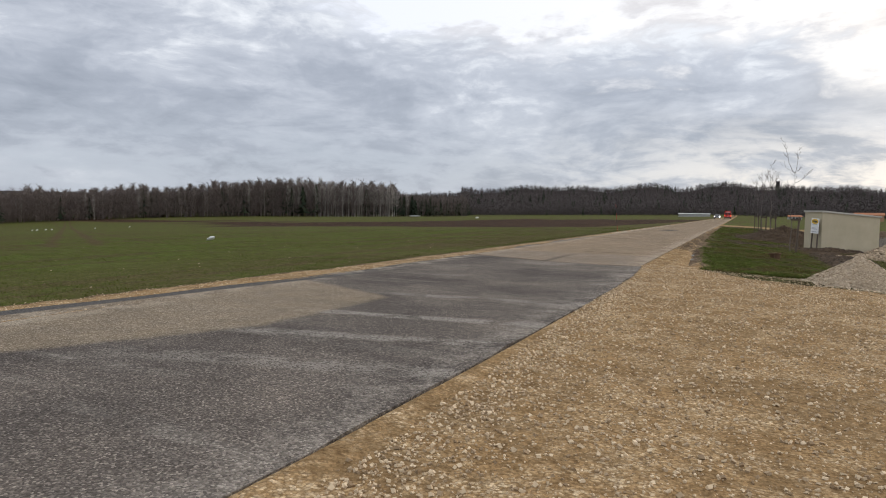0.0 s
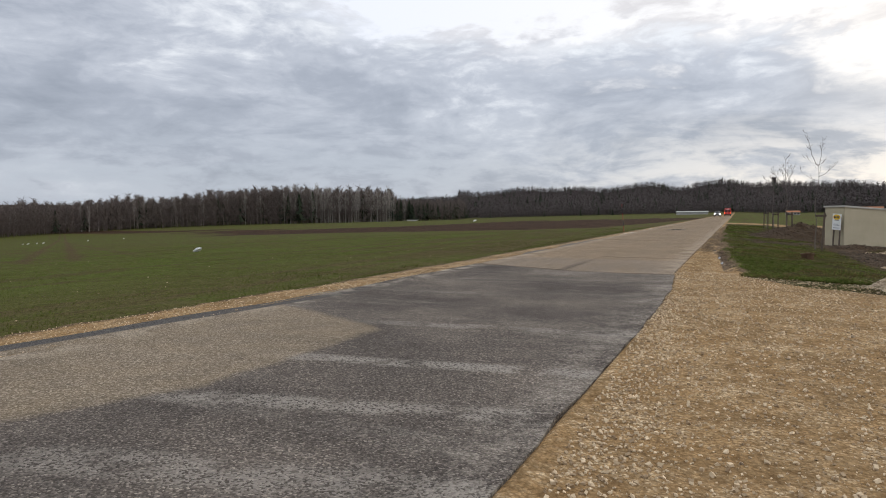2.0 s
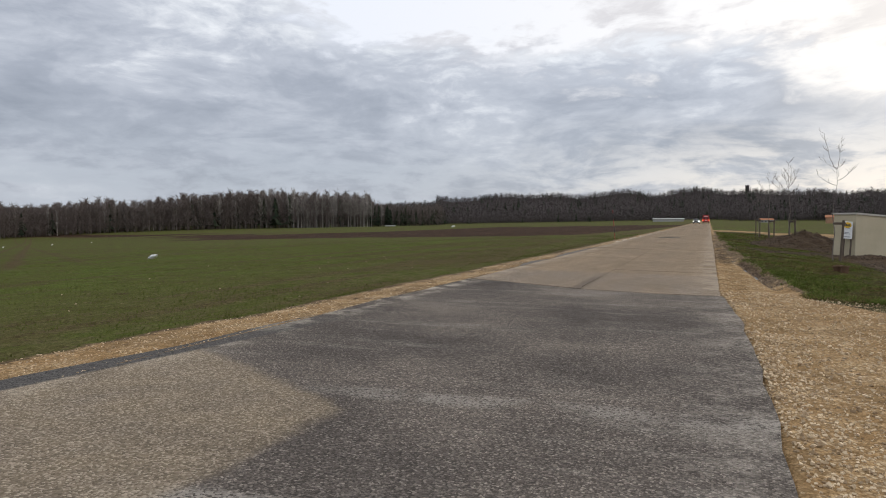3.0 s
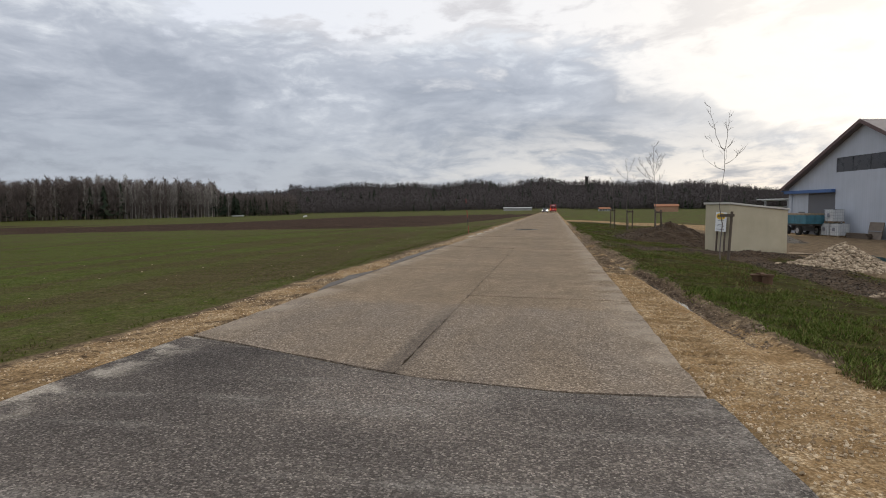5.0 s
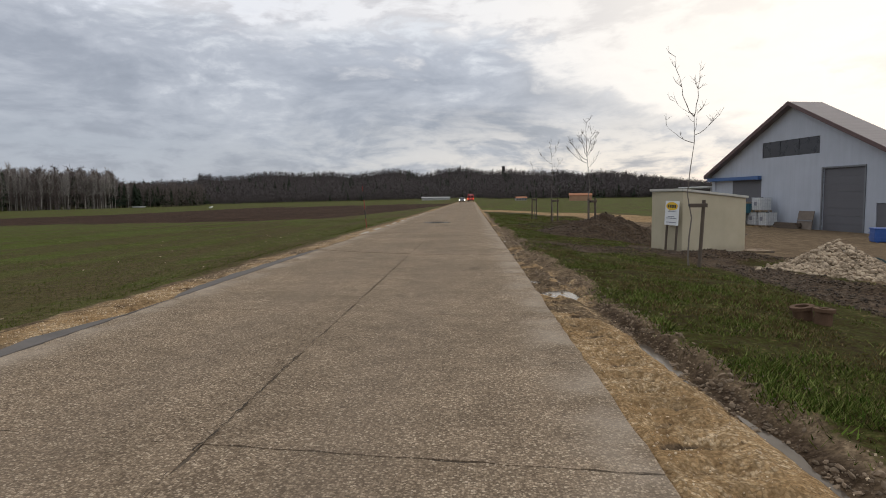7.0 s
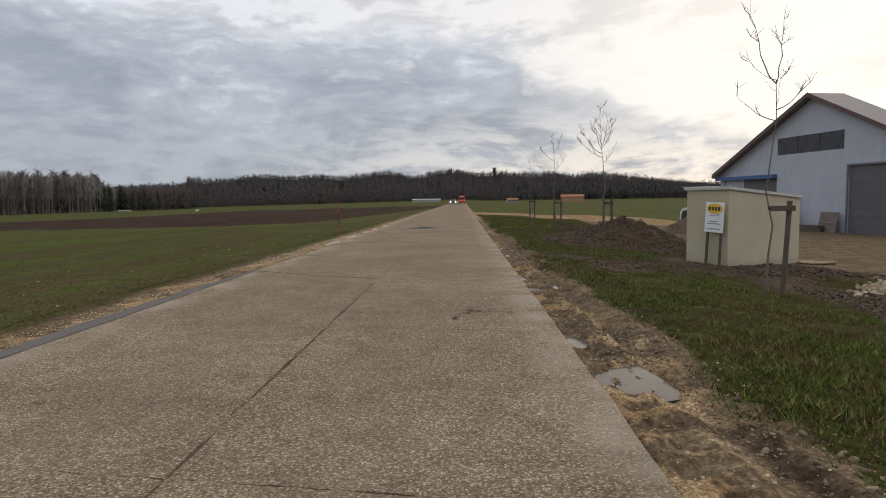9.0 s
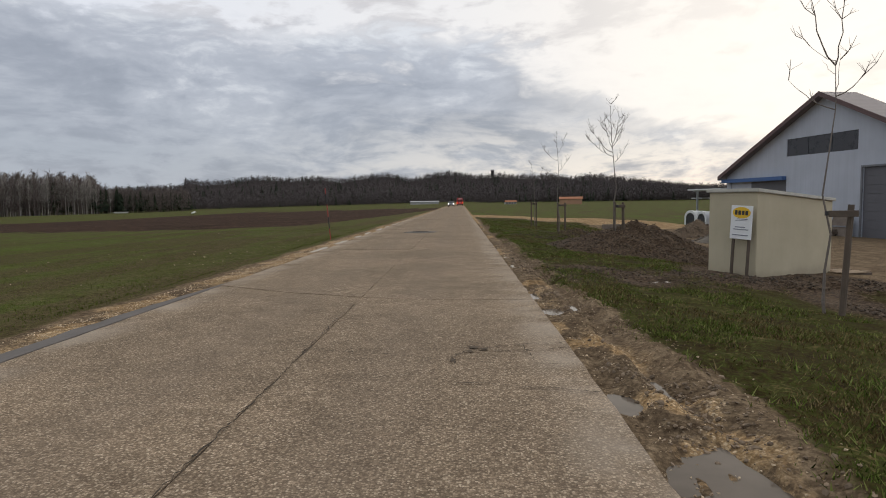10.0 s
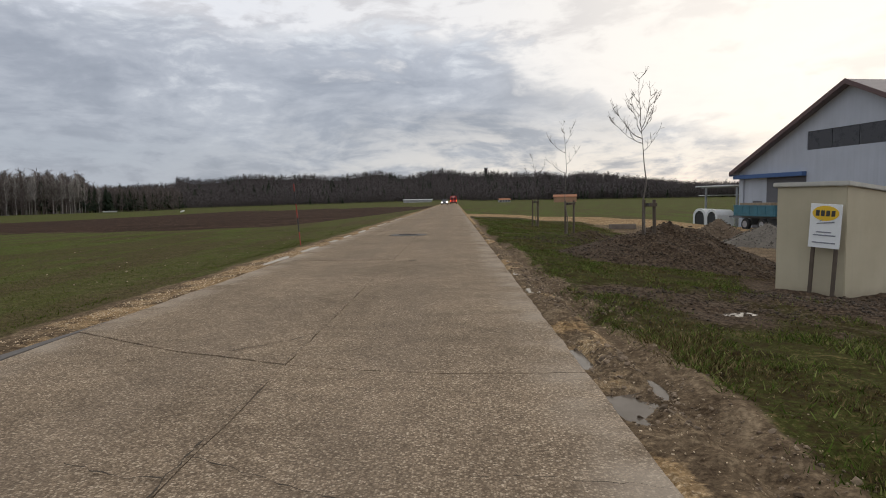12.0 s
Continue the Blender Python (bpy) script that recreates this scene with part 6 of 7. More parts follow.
def yard_bits():
    x, y, z = by_barn(2.8, 0.6)
    t = thing("leaning_panel", (x, y, z), "rusty brown panel leaning upright near the roller door", "panel", turn=-80)
    bm = bmesh.new()
    box(bm, (-0.8, -0.03, 0.0), (0.8, 0.03, 1.35), 0.01, Matrix.Rotation(radians(-10), 4, "X"))
    part("sheet", bm, RUSTY, t)
    bm = bmesh.new()
    box(bm, (-0.8, -0.07, 0.6), (0.8, -0.034, 0.68), 0.005, Matrix.Rotation(radians(-10), 4, "X"))
    part("rail", bm, DARK_STEEL, t)
    x, y, z = by_barn(1.2, 0.7)
    t = thing("timber_stack", (x, y, z), "low stack of grey beams along the barn wall", "timber", turn=-80)
    rng = random.Random(6)
    for lay in range(3):
        for k in range(3 - lay // 2):
            bm = bmesh.new()
            box(bm, (-1.2 + rng.uniform(-0.2, 0.2), -0.3 + k * 0.2, lay * 0.15), (1.3 + rng.uniform(-0.3, 0.3), -0.12 + k * 0.2, lay * 0.15 + 0.14), 0.01)
            part("beam", bm, WOOD_POST, t)
    # blue crate and what lies near it
    x, y = 20.4, 49.3
    t = thing("blue_crate", (x, y, gz(x, y)), "bright blue plastic crate on the yard", "crate", turn=-15)
    bm = bmesh.new()
    box(bm, (-0.5, -0.4, 0.03), (0.5, 0.4, 0.72), 0.04)
    for zz in (0.2, 0.43, 0.66):
        box(bm, (-0.53, -0.43, zz), (0.53, 0.43, zz + 0.05), 0.01)
    for k in range(5):
        xx = -0.48 + k * 0.225
        box(bm, (xx, -0.425, 0.05), (xx + 0.05, -0.402, 0.7))
    part("body", bm, BARREL_BLUE, t)
    for xx in (-0.42, 0.32):
        bm = bmesh.new()
        box(bm, (xx, -0.4, -0.04), (xx + 0.1, 0.4, 0.028))
        part("foot", bm, BARREL_BLUE, t)
    bm = bmesh.new()
    rod(bm, (0.4, -0.2, 0.77), (2.2, 0.1, 0.2), 0.05, 0.05, 10)
    pipe = part("plastic_pipe", bm, HUTCH)
    pipe.matrix_world = pose(x, y, gz(x, y), 0, 0, -15)
    tagged(pipe, "pale plastic pipe leaning on the blue crate", "pipe")
    # crumpled tarpaulin
    x, y = 11.5, 35.0
    bm = bmesh.new()
    n = 22
    rows = []
    for i in range(n):
        row = []
        for j in range(n):
            u, v = (i / (n - 1) - 0.5) * 3.0, (j / (n - 1) - 0.5) * 1.9
            ed = max(0, 1 - (abs(u) / 1.5) ** 4) * max(0, 1 - (abs(v) / 0.95) ** 4)
            wz = float(0.16 * abs(wave(u, v, 3.1, 2.0)) + 0.10 * abs(wave(u, v, 7.0, 1.0))) * ed + 0.22 * math.exp(-((u + 0.6) ** 2 + v * v) * 3)
            row.append(bm.verts.new((u, v, wz + 0.03 + gz(x + u, y + v) - gz(x, y))))
        rows.append(row)
    for a, b in zip(rows, rows[1:]):
        for k in range(n - 1):
            bm.faces.new((a[k], b[k], b[k + 1], a[k + 1]))
    ob = part("tarpaulin", bm, TARP, None, smooth=True)
    ob.location = (x, y, gz(x, y))
    so = ob.modifiers.new("thickness", "SOLIDIFY")
    so.thickness = 0.012
    tagged(ob, "crumpled dark green tarpaulin beside the stone heap", "tarpaulin")
    # clay pipe rings in the grass
    for x, y, r, h, tl in ((4.34, 24.95, 0.10, 0.20, 4), (4.24, 25.2, 0.115, 0.17, -9)):
        t = thing("pipe_ring", (x, y, gz(x, y)), "short brown clay pipe standing in the grass", "pipe", "pipe rings")
        bm = bmesh.new()
        segs = 24
        prof = [(r, -0.1), (r, h - 0.05), (r + 0.025, h - 0.04), (r + 0.025, h), (r - 0.035, h), (r - 0.035, h - 0.2)]
        rings = [[bm.verts.new((pr * math.cos(6.2832 * k / segs), pr * math.sin(6.2832 * k / segs), pz)) for k in range(segs)] for pr, pz in prof]
        for a, b in zip(rings, rings[1:]):
            for k in range(segs):
                j = (k + 1) % segs
                bm.faces.new((a[k], a[j], b[j], b[k]))
        bm.faces.new(rings[-1])
        bmesh.ops.rotate(bm, verts=bm.verts[:], cent=(0, 0, 0), matrix=Matrix.Rotation(radians(tl), 3, "Y"))
        part("ring", bm, CLAY, t, smooth=False)
    # planks by the hut
    x, y = 10.3, 40.3
    t = thing("plank_pile", (x, y, gz(x, y)), "pale planks and a pallet on the ground by the hut", "planks", turn=10)
    rng = random.Random(9)
    for k in range(5):
        bm = bmesh.new()
        box(bm, (-0.35 + rng.uniform(-0.15, 0.1), -0.35 + 0.16 * k, 0.03 + 0.004 * k), (0.35 + rng.uniform(-0.25, 0.3), -0.22 + 0.16 * k, 0.055 + 0.004 * k), 0.004)
        part("plank", bm, PALLET, t)
    for yy in (-0.3, 0.3):
        bm = bmesh.new()
        box(bm, (-0.3, yy, -0.05), (0.5, yy + 0.07, 0.028), 0.004)
        part("batten", bm, WOOD_POST, t)
    # flat box lying by the track
    x, y = 10.2, 65.5
    t = thing("low_trough", (x, y, gz(x, y)), "low brown trough lying by the gravel track", "trough", turn=5)
    bm = bmesh.new()
    box(bm, (-0.75, -0.3, 0), (0.75, 0.3, 0.28), 0.02)
    r = bmesh.ops.inset_region(bm, faces=[f for f in bm.faces if f.normal.z > 0.9 and f.calc_area() > 0.3], thickness=0.05, depth=-0.2)
    part("body", bm, RUSTY, t)
    # calf hutches
    for u, v, rot in ((-13.2, 1.0, -60), (-11.9, 0.6, -70)):
        x, y, z = by_barn(u, v)
        t = thing("calf_hutch", (x, y, z), "white rounded plastic calf hutch with a dark opening", "hutch", "calf hutches", turn=rot)
        bm = bmesh.new()
        segs = 14
        arc = [(-0.62, 0.0)] + [(0.62 * -math.cos(math.pi * k / segs), 0.75 + 0.62 * math.sin(math.pi * k / segs)) for k in range(segs + 1)] + [(0.62, 0.0)]
        for sc, y0, y1 in ((1.0, -0.9, 0.9),):
            a = [bm.verts.new((px, y0, pz)) for px, pz in arc]
            b = [bm.verts.new((px * 0.94, y1, pz * 0.95)) for px, pz in arc]
            for k in range(len(arc) - 1):
                bm.faces.new((a[k], a[k + 1], b[k + 1], b[k]))
            bm.faces.new(b)
            c = [bm.verts.new((px * 0.72, y0, pz * 0.85)) for px, pz in arc]
            for k in range(len(arc) - 1):
                bm.faces.new((a[k + 1], a[k], c[k], c[k + 1]))
        part("shell", bm, HUTCH, t)
        # added black plate behind the front edge, standing in for the hutch's shaded inside
        bm = bmesh.new()
        box(bm, (-0.5, -0.86, 0.02), (0.5, -0.84, 1.05))
        part("opening", bm, BLACK_PAINT, t)
    # steel canopy by the barn's side wall
    c = BARN_M @ Vector((-13.6, 3.0, 0))
    t = thing("carport", (c.x, c.y, gz(c.x, c.y)), "open steel-framed canopy with a flat pale roof beside the barn", "canopy", turn=-80)
    for px in (-2.2, 2.2):
        for py in (-2.5, 2.5):
            bm = bmesh.new()
            box(bm, (px - 0.07, py - 0.07, -0.4), (px + 0.07, py + 0.07, 3.2), 0.008)
            part("post", bm, GALV, t)
    bm = bmesh.new()
    box(bm, (-2.9, -3.1, 3.3), (2.5, 3.1, 3.4), 0.01)
    part("roof", bm, HUTCH, t, "pale flat sheet roof")
    for py in (-2.5, 2.5):
        bm = bmesh.new()
        box(bm, (-2.9, py - 0.05, 3.2), (2.5, py + 0.05, 3.298))
        part("beam", bm, GALV, t)
    bm = bmesh.new()
    box(bm, (-4.2, -2.0, 2.55), (-2.3, 2.0, 2.62), 0.01)
    part("awning", bm, HUTCH, t)


yard_bits()


# ------------------------------------------------------------- things on the road and in the field
PALE_CONCRETE = plain("pale_edge_concrete", (0.46, 0.41, 0.34), 0.9, 0, 0.2, 7.0, 0.3, 0.1)
CRACK_DIRT = plain("crack_dirt", (0.075, 0.06, 0.045), 0.95, 0, 0.3, 12.0, 0.3, 0.05)
IRON = plain("cast_iron", (0.075, 0.065, 0.058), 0.7, 0.3, 0.25, 10.0)


def road_bits():
    x, y = -1.76, 51.0
    t = thing("manhole_cover", (x, y, 0.0), "dark round iron manhole cover set in the concrete", "manhole cover")
    bm = bmesh.new()
    bmesh.ops.create_cone(bm, cap_ends=True, segments=32, radius1=0.72, radius2=0.71, depth=0.03, matrix=pose(0, 0, 0.0))
    part("frame", bm, EDGING, t, "dark round asphalt patch")
    bm = bmesh.new()
    bmesh.ops.create_cone(bm, cap_ends=True, segments=32, radius1=0.40, radius2=0.39, depth=0.03, matrix=pose(0, 0, 0.014))
    for k in range(-3, 4):
        w = math.sqrt(0.36 ** 2 - (k * 0.1) ** 2)
        box(bm, (-w, k * 0.1 - 0.015, 0.028), (w, k * 0.1 + 0.015, 0.034))
    part("lid", bm, IRON, t)
    # cracks filled with dirt
    rng = random.Random(12)
    lines = [[(-1.37, 28.82), (-1.03, 28.66), (-0.68, 28.60), (-0.22, 28.43), (-0.05, 28.36), (-0.02, 28.22)], [(-0.06, 28.45), (0.07, 28.68), (0.13, 28.63)],
             [(-1.40, 30.11), (-0.91, 29.81), (-0.58, 29.64), (-0.26, 29.42), (-0.06, 29.13), (0.12, 29.07)], [(0.20, 28.74), (0.38, 28.86), (0.60, 28.94), (0.95, 28.98)],
             [(0.58, 28.94), (0.58, 28.73), (0.63, 28.34)], [(0.30, 28.68), (0.57, 28.70), (0.79, 28.72), (0.97, 28.80)], [(-0.03, 27.69), (0.19, 27.69), (0.44, 27.59), (0.66, 27.56), (0.97, 27.45)],
             [(-1.98, 30.01), (-1.55, 29.83), (-1.39, 29.84)], [(-2.01, 32.40), (-1.75, 32.62), (-1.45, 32.95)]]
    faint = [[(0.03, 29.84), (0.50, 29.80), (0.95, 29.70)], [(0.03, 28.3), (0.5, 28.25), (0.95, 28.2)], [(-3.2, 25.4), (-2.5, 25.0)], [(-2.6, 27.2), (-2.2, 26.8)], [(-4.0, 6.6), (-2.9, 5.9), (-2.2, 5.75), (-1.75, 5.2)],
             [(0.3, 21.9), (0.95, 22.1)], [(0.4, 36.0), (0.97, 36.4)], [(-1.35, 23.0), (-0.6, 22.9)]]
    seam = [[(SEAM, 25.2), (SEAM, 26.6), (SEAM + 0.01, 27.8), (SEAM, 28.9), (SEAM - 0.02, 30.4)], [(SEAM, 20.3), (SEAM + 0.01, 21.0), (SEAM, 22.6)]]
    worn = [[(SEAM, 16.2), (SEAM, 20.2)], [(SEAM, 22.7), (SEAM, 25.1)], [(SEAM - 0.02, 30.5), (SEAM, 34.5)]]
    for way, wide in [(w, 1.0) for w in lines] + [(w, 0.45) for w in faint + worn] + [(w, 1.5) for w in seam]:
        bm = bmesh.new()
        L, R = [], []
        for a, b in zip(way, way[1:]):
            n = max(3, int(math.dist(a, b) / 0.05))
            for k in range(n + (b is way[-1])):
                f = k / n
                px = a[0] + (b[0] - a[0]) * f + rng.uniform(-0.014, 0.014)
                py = a[1] + (b[1] - a[1]) * f + rng.uniform(-0.018, 0.018)
                w = wide * (0.002 + 0.008 * rng.random() ** 2)
                L.append(bm.verts.new((px - w * 0.6, py + w, 0.0125)))
                R.append(bm.verts.new((px + w * 0.6, py - w, 0.0125)))
        for k in range(len(L) - 1):
            bm.faces.new((L[k], R[k], R[k + 1], L[k + 1]))
        part("crack", bm, CRACK_DIRT, bpy.data.objects["road"])
    # spalled spots where cracks meet
    for cx, cy, rx, ry in ((0.13, 28.82, 0.05, 0.06), (0.22, 28.74, 0.06, 0.035), (0.10, 28.66, 0.03, 0.03), (-0.05, 28.36, 0.025, 0.06), (-0.9, 40.6, 0.10, 0.12)):
        bm = bmesh.new()
        ring = []
        for k in range(18):
            a = 6.2832 * k / 18
            q = rng.uniform(0.55, 1.15)
            ring.append(bm.verts.new((cx + rx * q * math.cos(a), cy + ry * q * math.sin(a), 0.0128)))
        bm.faces.new(ring)
        part("spalled_spot", bm, JOINT_DIRT, bpy.data.objects["road"], "small broken-out spot filled with dirt")
    # broken pieces of the concrete haunch along both edges
    def edge_piece(cx, cy, rx, ry, z):
        bm = bmesh.new()
        top = []
        for k in range(12):
            a = 6.2832 * k / 12
            q = rng.uniform(0.72, 1.12)
            u, v = math.copysign(abs(math.cos(a)) ** 0.6, math.cos(a)), math.copysign(abs(math.sin(a)) ** 0.6, math.sin(a))
            top.append((cx + rx * q * u, cy + ry * q * v))
        up = [bm.verts.new((x, y, z)) for x, y in top]
        low = [bm.verts.new((x, y, z - 0.12)) for x, y in top]
        bm.faces.new(up)
        for k in range(12):
            bm.faces.new((low[k], low[(k + 1) % 12], up[(k + 1) % 12], up[k]))
        bmesh.ops.recalc_face_normals(bm, faces=bm.faces[:])
        bmesh.ops.bevel(bm, geom=[e for e in bm.edges if abs(e.verts[0].co.z - z) < 1e-5 and abs(e.verts[1].co.z - z) < 1e-5], offset=0.006, segments=1, affect="EDGES")
        part("edge_piece", bm, PALE_CONCRETE, bpy.data.objects["road"])

    for cy, rx, ry in ((35.85, 0.10, 0.26), (38.0, 0.06, 0.30), (40.2, 0.06, 0.32), (42.4, 0.05, 0.28), (44.6, 0.06, 0.40), (47.4, 0.05, 0.34), (50.4, 0.07, 0.5), (54.0, 0.06, 0.5), (58.2, 0.06, 0.6), (63.0, 0.06, 0.7)):
        edge_piece(ROAD_R + 0.03 + rx, cy, rx, ry, 0.014)
    for k in range(11):
        edge_piece(ROAD_L - 0.11 - rng.uniform(0, 0.03), 41.0 + 3.3 * k + rng.uniform(-0.3, 0.3), rng.uniform(0.05, 0.09), rng.uniform(0.6, 1.3), 0.008)
    # white bag in the crop
    x, y = -25.1, 27.9
    bm = bmesh.new()
    bmesh.ops.create_icosphere(bm, subdivisions=3, radius=1.0)
    for v in bm.verts:
        k = 1 + 0.25 * noise.noise(v.co * 2.2) + 0.12 * noise.noise(v.co * 5.0)
        v.co = Vector((v.co.x * 0.27 * k, v.co.y * 0.17 * k, max(-0.1, v.co.z * 0.11 * k + 0.09 * v.co.x)))
    ob = part("plastic_bag", bm, HUTCH, None, smooth=True)
    ob.location = (x, y, gz(x, y) + 0.1)
    tagged(ob, "crumpled white plastic bag lying in the crop", "bag", "white bags")
    for bx, by, turn, s in ((-118.0, 75.5, 10, 0.8), (-120.5, 78.0, 70, 0.8), (-123.0, 81.3, 30, 0.8), (-125.5, 84.2, 100, 0.8), (-140.0, 104.5, 50, 0.8), (-166.0, 135.0, 20, 0.8), (-118.0, 300.0, 40, 3.4)):
        copy_thing(ob, pose(bx, by, gz(bx, by) + 0.12 * s, 0, 0, turn) @ Matrix.Diagonal((s, s, s, 1)))


road_bits()


# ------------------------------------------------------------- vehicles
VAN_RED = plain("van_red", (0.50, 0.022, 0.018), 0.3, 0, 0.08, 2.0, 0.0)
GLASS_DARK = plain("vehicle_glass", (0.03, 0.035, 0.04), 0.08, 0, 0.05, 2.0, 0.0)
CAR_DARK = plain("car_paint", (0.03, 0.032, 0.036), 0.25, 0, 0.08, 2.0, 0.0)


def glow_mat(name, colour, strength):
    m = bpy.data.materials.new(name)
    m.use_nodes = True
    g = Net(m.node_tree)
    g.n("ShaderNodeOutputMaterial", {0: g.n("ShaderNodeEmission", {"Color": (*colour, 1), "Strength": strength})})
    return m


TAIL = glow_mat("tail_lamp_lit", (1.0, 0.10, 0.03), 2.5)
HEAD = glow_mat("head_lamp_lit", (1.0, 0.97, 0.9), 30.0)


def loft(bm, sections):
    """Joins closed rings of equal size into one skin with end caps."""
    rings = [[bm.verts.new(p) for p in s] for s in sections]
    n = len(rings[0])
    for a, b in zip(rings, rings[1:]):
        for k in range(n):
            j = (k + 1) % n
            bm.faces.new((a[k], a[j], b[j], b[k]))
    bm.faces.new(rings[0][::-1])
    bm.faces.new(rings[-1])
    bmesh.ops.recalc_face_normals(bm, faces=bm.faces[:])


def section(y, w, z0, z1, wt):
    """A body ring across the vehicle at y: width w below, wt at the roof."""
    zm = z0 + (z1 - z0) * 0.5
    return [(-w / 2 + 0.06, y, z0), (w / 2 - 0.06, y, z0), (w / 2, y, z0 + 0.1), (w / 2, y, zm), (wt / 2, y, z1 - 0.1), (wt / 2 - 0.12, y, z1), (-wt / 2 + 0.12, y, z1), (-wt / 2, y, z1 - 0.1), (-w / 2, y, zm), (-w / 2, y, z0 + 0.1)]


def make_van():
    v = thing("red_van", (-0.2, 222.0, 0.01), "red high-roofed panel van driving away with lit tail lamps", "van")
    bm = bmesh.new()
    loft(bm, [section(-2.5, 1.94, 0.42, 2.42, 1.66), section(-2.42, 1.98, 0.36, 2.5, 1.7), section(0.9, 1.98, 0.36, 2.5, 1.7), section(1.5, 1.96, 0.36, 2.25, 1.62), section(2.0, 1.92, 0.36, 1.25, 1.6), section(2.6, 1.8, 0.4, 1.0, 1.5)])
    part("body", bm, VAN_RED, v)
    for x in (-0.43, 0.43):
        bm = bmesh.new()
        box(bm, (x - 0.31, -2.53, 1.35), (x + 0.31, -2.5, 1.98), 0.03)
        part("rear_window", bm, GLASS_DARK, v)
        bm = bmesh.new()
        box(bm, (x - 0.40, -2.515, 0.55), (x + 0.40, -2.498, 2.2), 0.02)
        d = part("rear_door", bm, VAN_RED, v)
        bm = bmesh.new()
        box(bm, (math.copysign(0.87, x) - 0.08, -2.54, 0.78), (math.copysign(0.87, x) + 0.08, -2.49, 1.2), 0.02)
        part("tail_lamp", bm, TAIL, v, "lit red tail lamp")
    bm = bmesh.new()
    box(bm, (-0.96, -2.62, 0.38), (0.96, -2.5, 0.6), 0.03)
    part("bumper", bm, BLACK_PAINT, v)
    bm = bmesh.new()
    box(bm, (-0.26, -2.545, 0.9), (0.26, -2.535, 1.01))
    part("number_plate", bm, WHITE_PAINT, v)
    bm = bmesh.new()
    box(bm, (-0.55, -2.525, 2.12), (0.55, -2.512, 2.24))
    part("lettering_bar", bm, WHITE_PAINT, v)
    for x in (-0.82, 0.82):
        for y in (-1.5, 1.75):
            wheel(v, (x, y, 0.33), 0.33, 0.22)


def make_car():
    v = thing("oncoming_car", (-2.55, 196.0, 0.01), "dark car approaching with bright headlamps", "car")
    bm = bmesh.new()
    loft(bm, [section(-2.1, 1.6, 0.35, 0.72, 1.4), section(-1.9, 1.76, 0.28, 0.85, 1.5), section(-0.95, 1.78, 0.26, 1.0, 1.5), section(-0.3, 1.78, 0.26, 1.42, 1.2), section(0.9, 1.78, 0.26, 1.45, 1.2), section(1.7, 1.76, 0.28, 1.05, 1.4), section(2.1, 1.6, 0.35, 0.8, 1.4)])
    part("body", bm, CAR_DARK, v)
    bm = bmesh.new()
    vs = [bm.verts.new(p) for p in ((-0.68, -0.94, 1.02), (0.68, -0.94, 1.02), (0.56, -0.33, 1.38), (-0.56, -0.33, 1.38))]
    bm.faces.new(vs)
    part("windscreen", bm, GLASS_DARK, v)
    for x in (-0.62, 0.62):
        bm = bmesh.new()
        bmesh.ops.create_uvsphere(bm, u_segments=12, v_segments=8, radius=0.17, matrix=pose(x, -2.02, 0.66) @ Matrix.Diagonal((1.0, 0.5, 0.75, 1)))
        part("headlamp", bm, HEAD, v, "brightly lit headlamp")
    bm = bmesh.new()
    box(bm, (-0.24, -2.125, 0.42), (0.24, -2.11, 0.52))
    part("number_plate", bm, WHITE_PAINT, v)
    for x in (-0.76, 0.76):
        for y in (-1.3, 1.3):
            wheel(v, (x, y, 0.31), 0.31, 0.2)


make_van()
make_car()


# ------------------------------------------------------------- far buildings
BRICK_RED = plain("orange_cladding", (0.38, 0.22, 0.13), 0.8, 0, 0.15, 0.4)
TILE_RED = plain("red_roof", (0.33, 0.13, 0.055), 0.8, 0, 0.15, 0.6)
DULL_WHITE = plain("weathered_white_sheet", (0.36, 0.355, 0.34), 0.7, 0, 0.2, 0.6)
OFF_WHITE = plain("off_white_wall", (0.62, 0.61, 0.58), 0.7, 0, 0.1, 0.3)


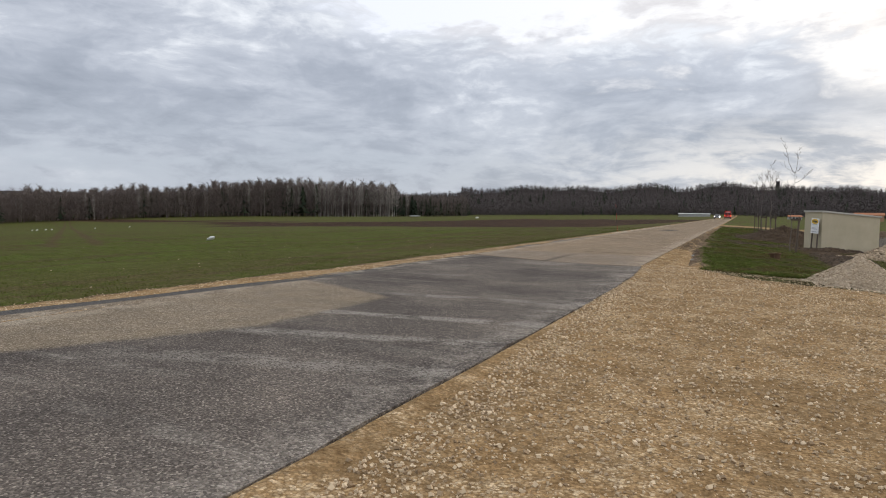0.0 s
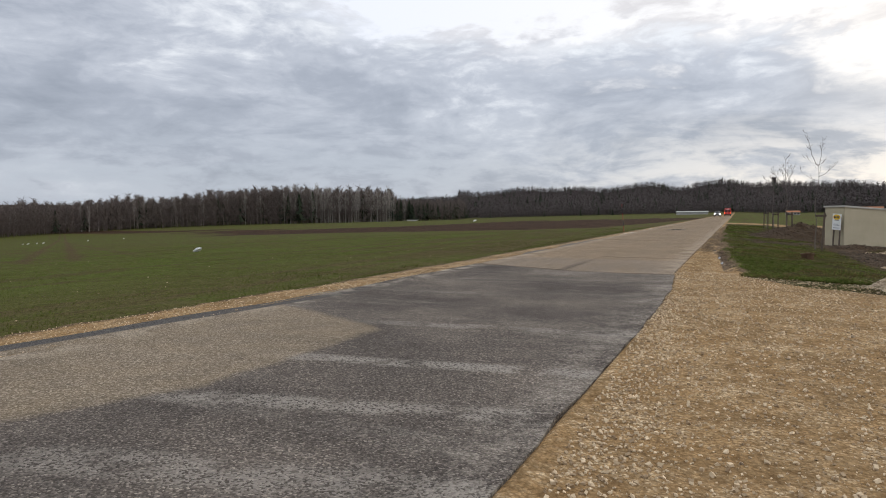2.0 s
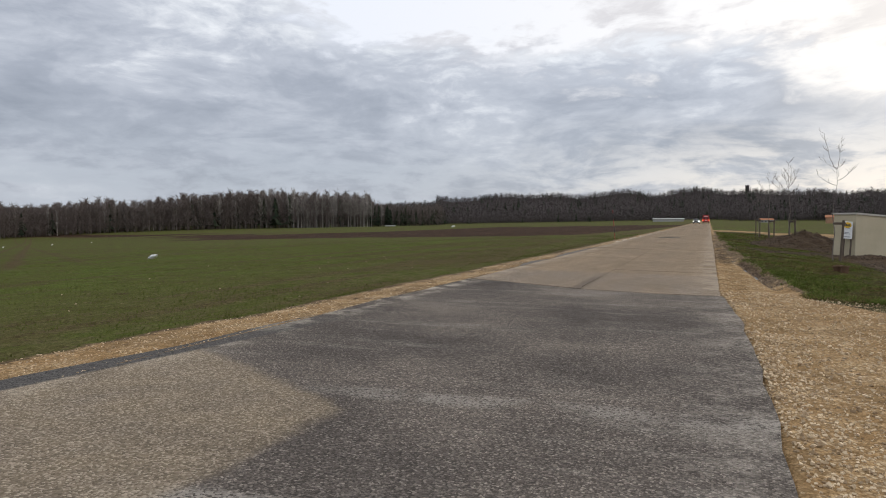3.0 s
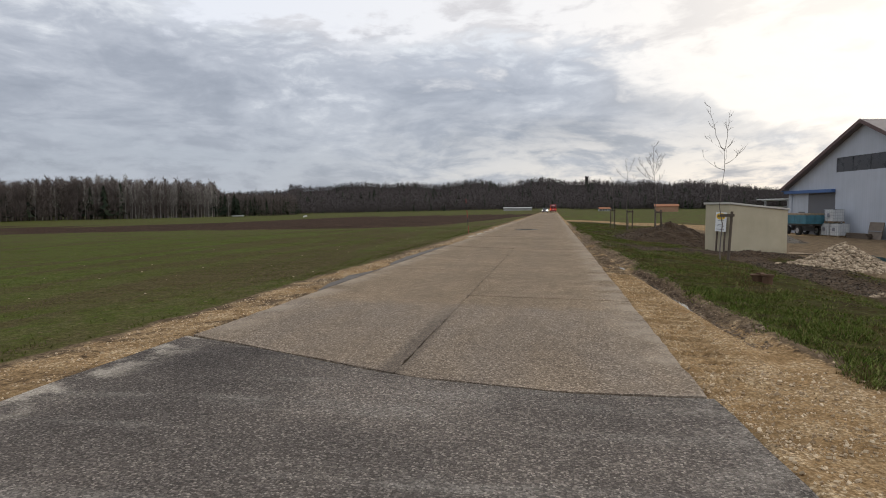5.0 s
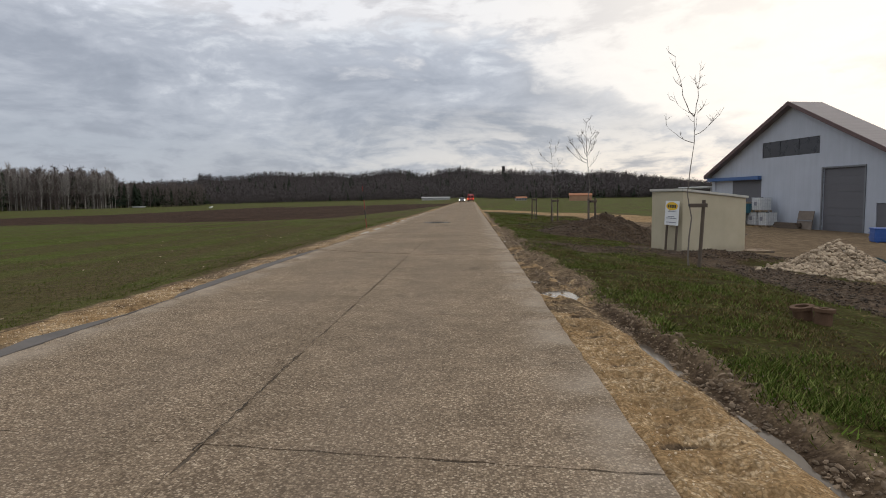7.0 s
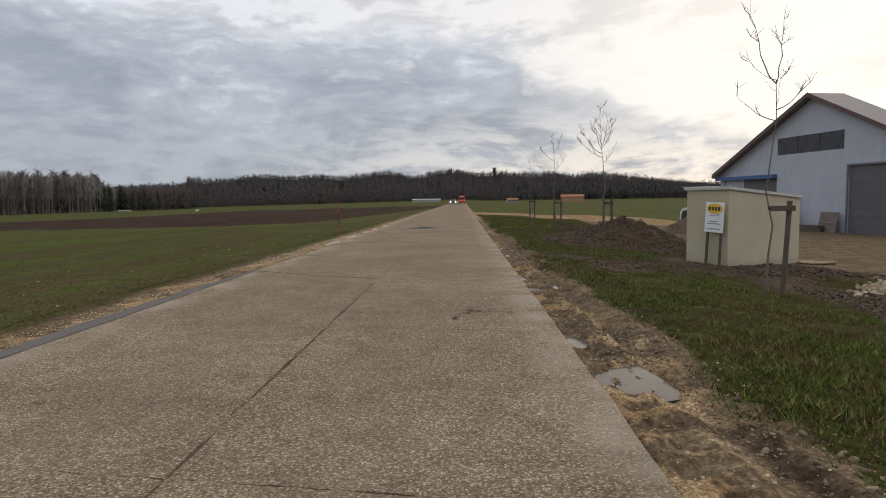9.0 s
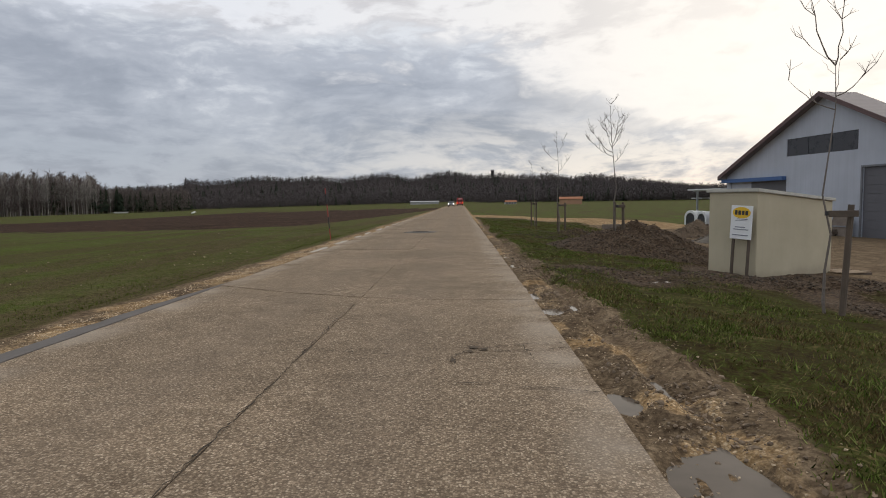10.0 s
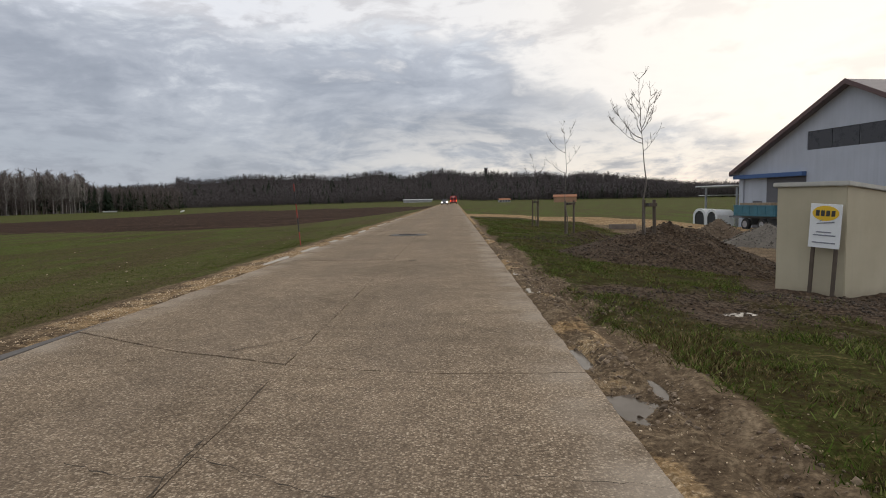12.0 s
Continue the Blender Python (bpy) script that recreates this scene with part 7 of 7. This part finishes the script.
def far_building(name, x, y, turn, w, d, h, rise, wall, roof, bays, label):
    b = thing(name, (x, y, float(lie(x, y))), label, "building", turn=turn)
    bm = bmesh.new()
    box(bm, (-w / 2, -d / 2, -1.0), (w / 2, d / 2, h))
    part("wall", bm, wall, b)
    bm = bmesh.new()
    prof = [(-d / 2 - 0.4, h - 0.1), (0, h + rise), (d / 2 + 0.4, h - 0.1), (d / 2 + 0.4, h + 0.1), (0, h + rise + 0.2), (-d / 2 - 0.4, h + 0.1)]
    loft(bm, [[(-w / 2 - 0.4, q, z) for q, z in prof], [(w / 2 + 0.4, q, z) for q, z in prof]])
    part("roof", bm, roof, b)
    for k in range(bays):
        bm = bmesh.new()
        xx = -w / 2 + (k + 0.5) * w / bays
        box(bm, (xx - w / bays * 0.3, -d / 2 - 0.05, h * 0.25), (xx + w / bays * 0.3, -d / 2 - 0.002, h * 0.72))
        part("window", bm, GLASS_DARK, b)
    return b


far_building("orange_shed", 70.5, 432.0, -8, 14, 8, 3.4, 1.3, BRICK_RED, TILE_RED, 0, "orange-clad shed with a pale red roof in the meadow")
far_building("low_white_hall", -30.5, 560.0, 3, 24, 8, 2.0, 0.6, DULL_WHITE, DULL_WHITE, 0, "long low white hall beyond the fields")
far_building("small_farmhouse", 42.0, 560.0, 5, 9, 7, 1.9, 1.1, DULL_WHITE, TILE_RED, 4, "small distant farmhouse with a reddish roof")
far_building("field_shed", -233.0, 452.0, 28, 8, 3, 0.5, 0.2, DULL_WHITE, DULL_WHITE, 0, "low pale shed before the wood")


def make_tower():
    x, y = polar(2.83, 1325)
    z = 1.3 + math.tan(radians(2.35)) * 1325 - 8
    t = thing("lookout_tower", (x, y, z), "dark square lookout tower above the wooded hill", "tower")
    bm = bmesh.new()
    box(bm, (-3, -3, -8), (3, 3, 15), 0.2)
    part("shaft", bm, HILL, t)
    bm = bmesh.new()
    box(bm, (-3.6, -3.6, 15.05), (3.6, 3.6, 16.2), 0.2)
    for k in (-1, 0, 1):
        box(bm, (k * 2.6 - 0.8, -3.6, 16.1), (k * 2.6 + 0.8, 3.6, 17.6))
    part("crown", bm, HILL, t)


make_tower()
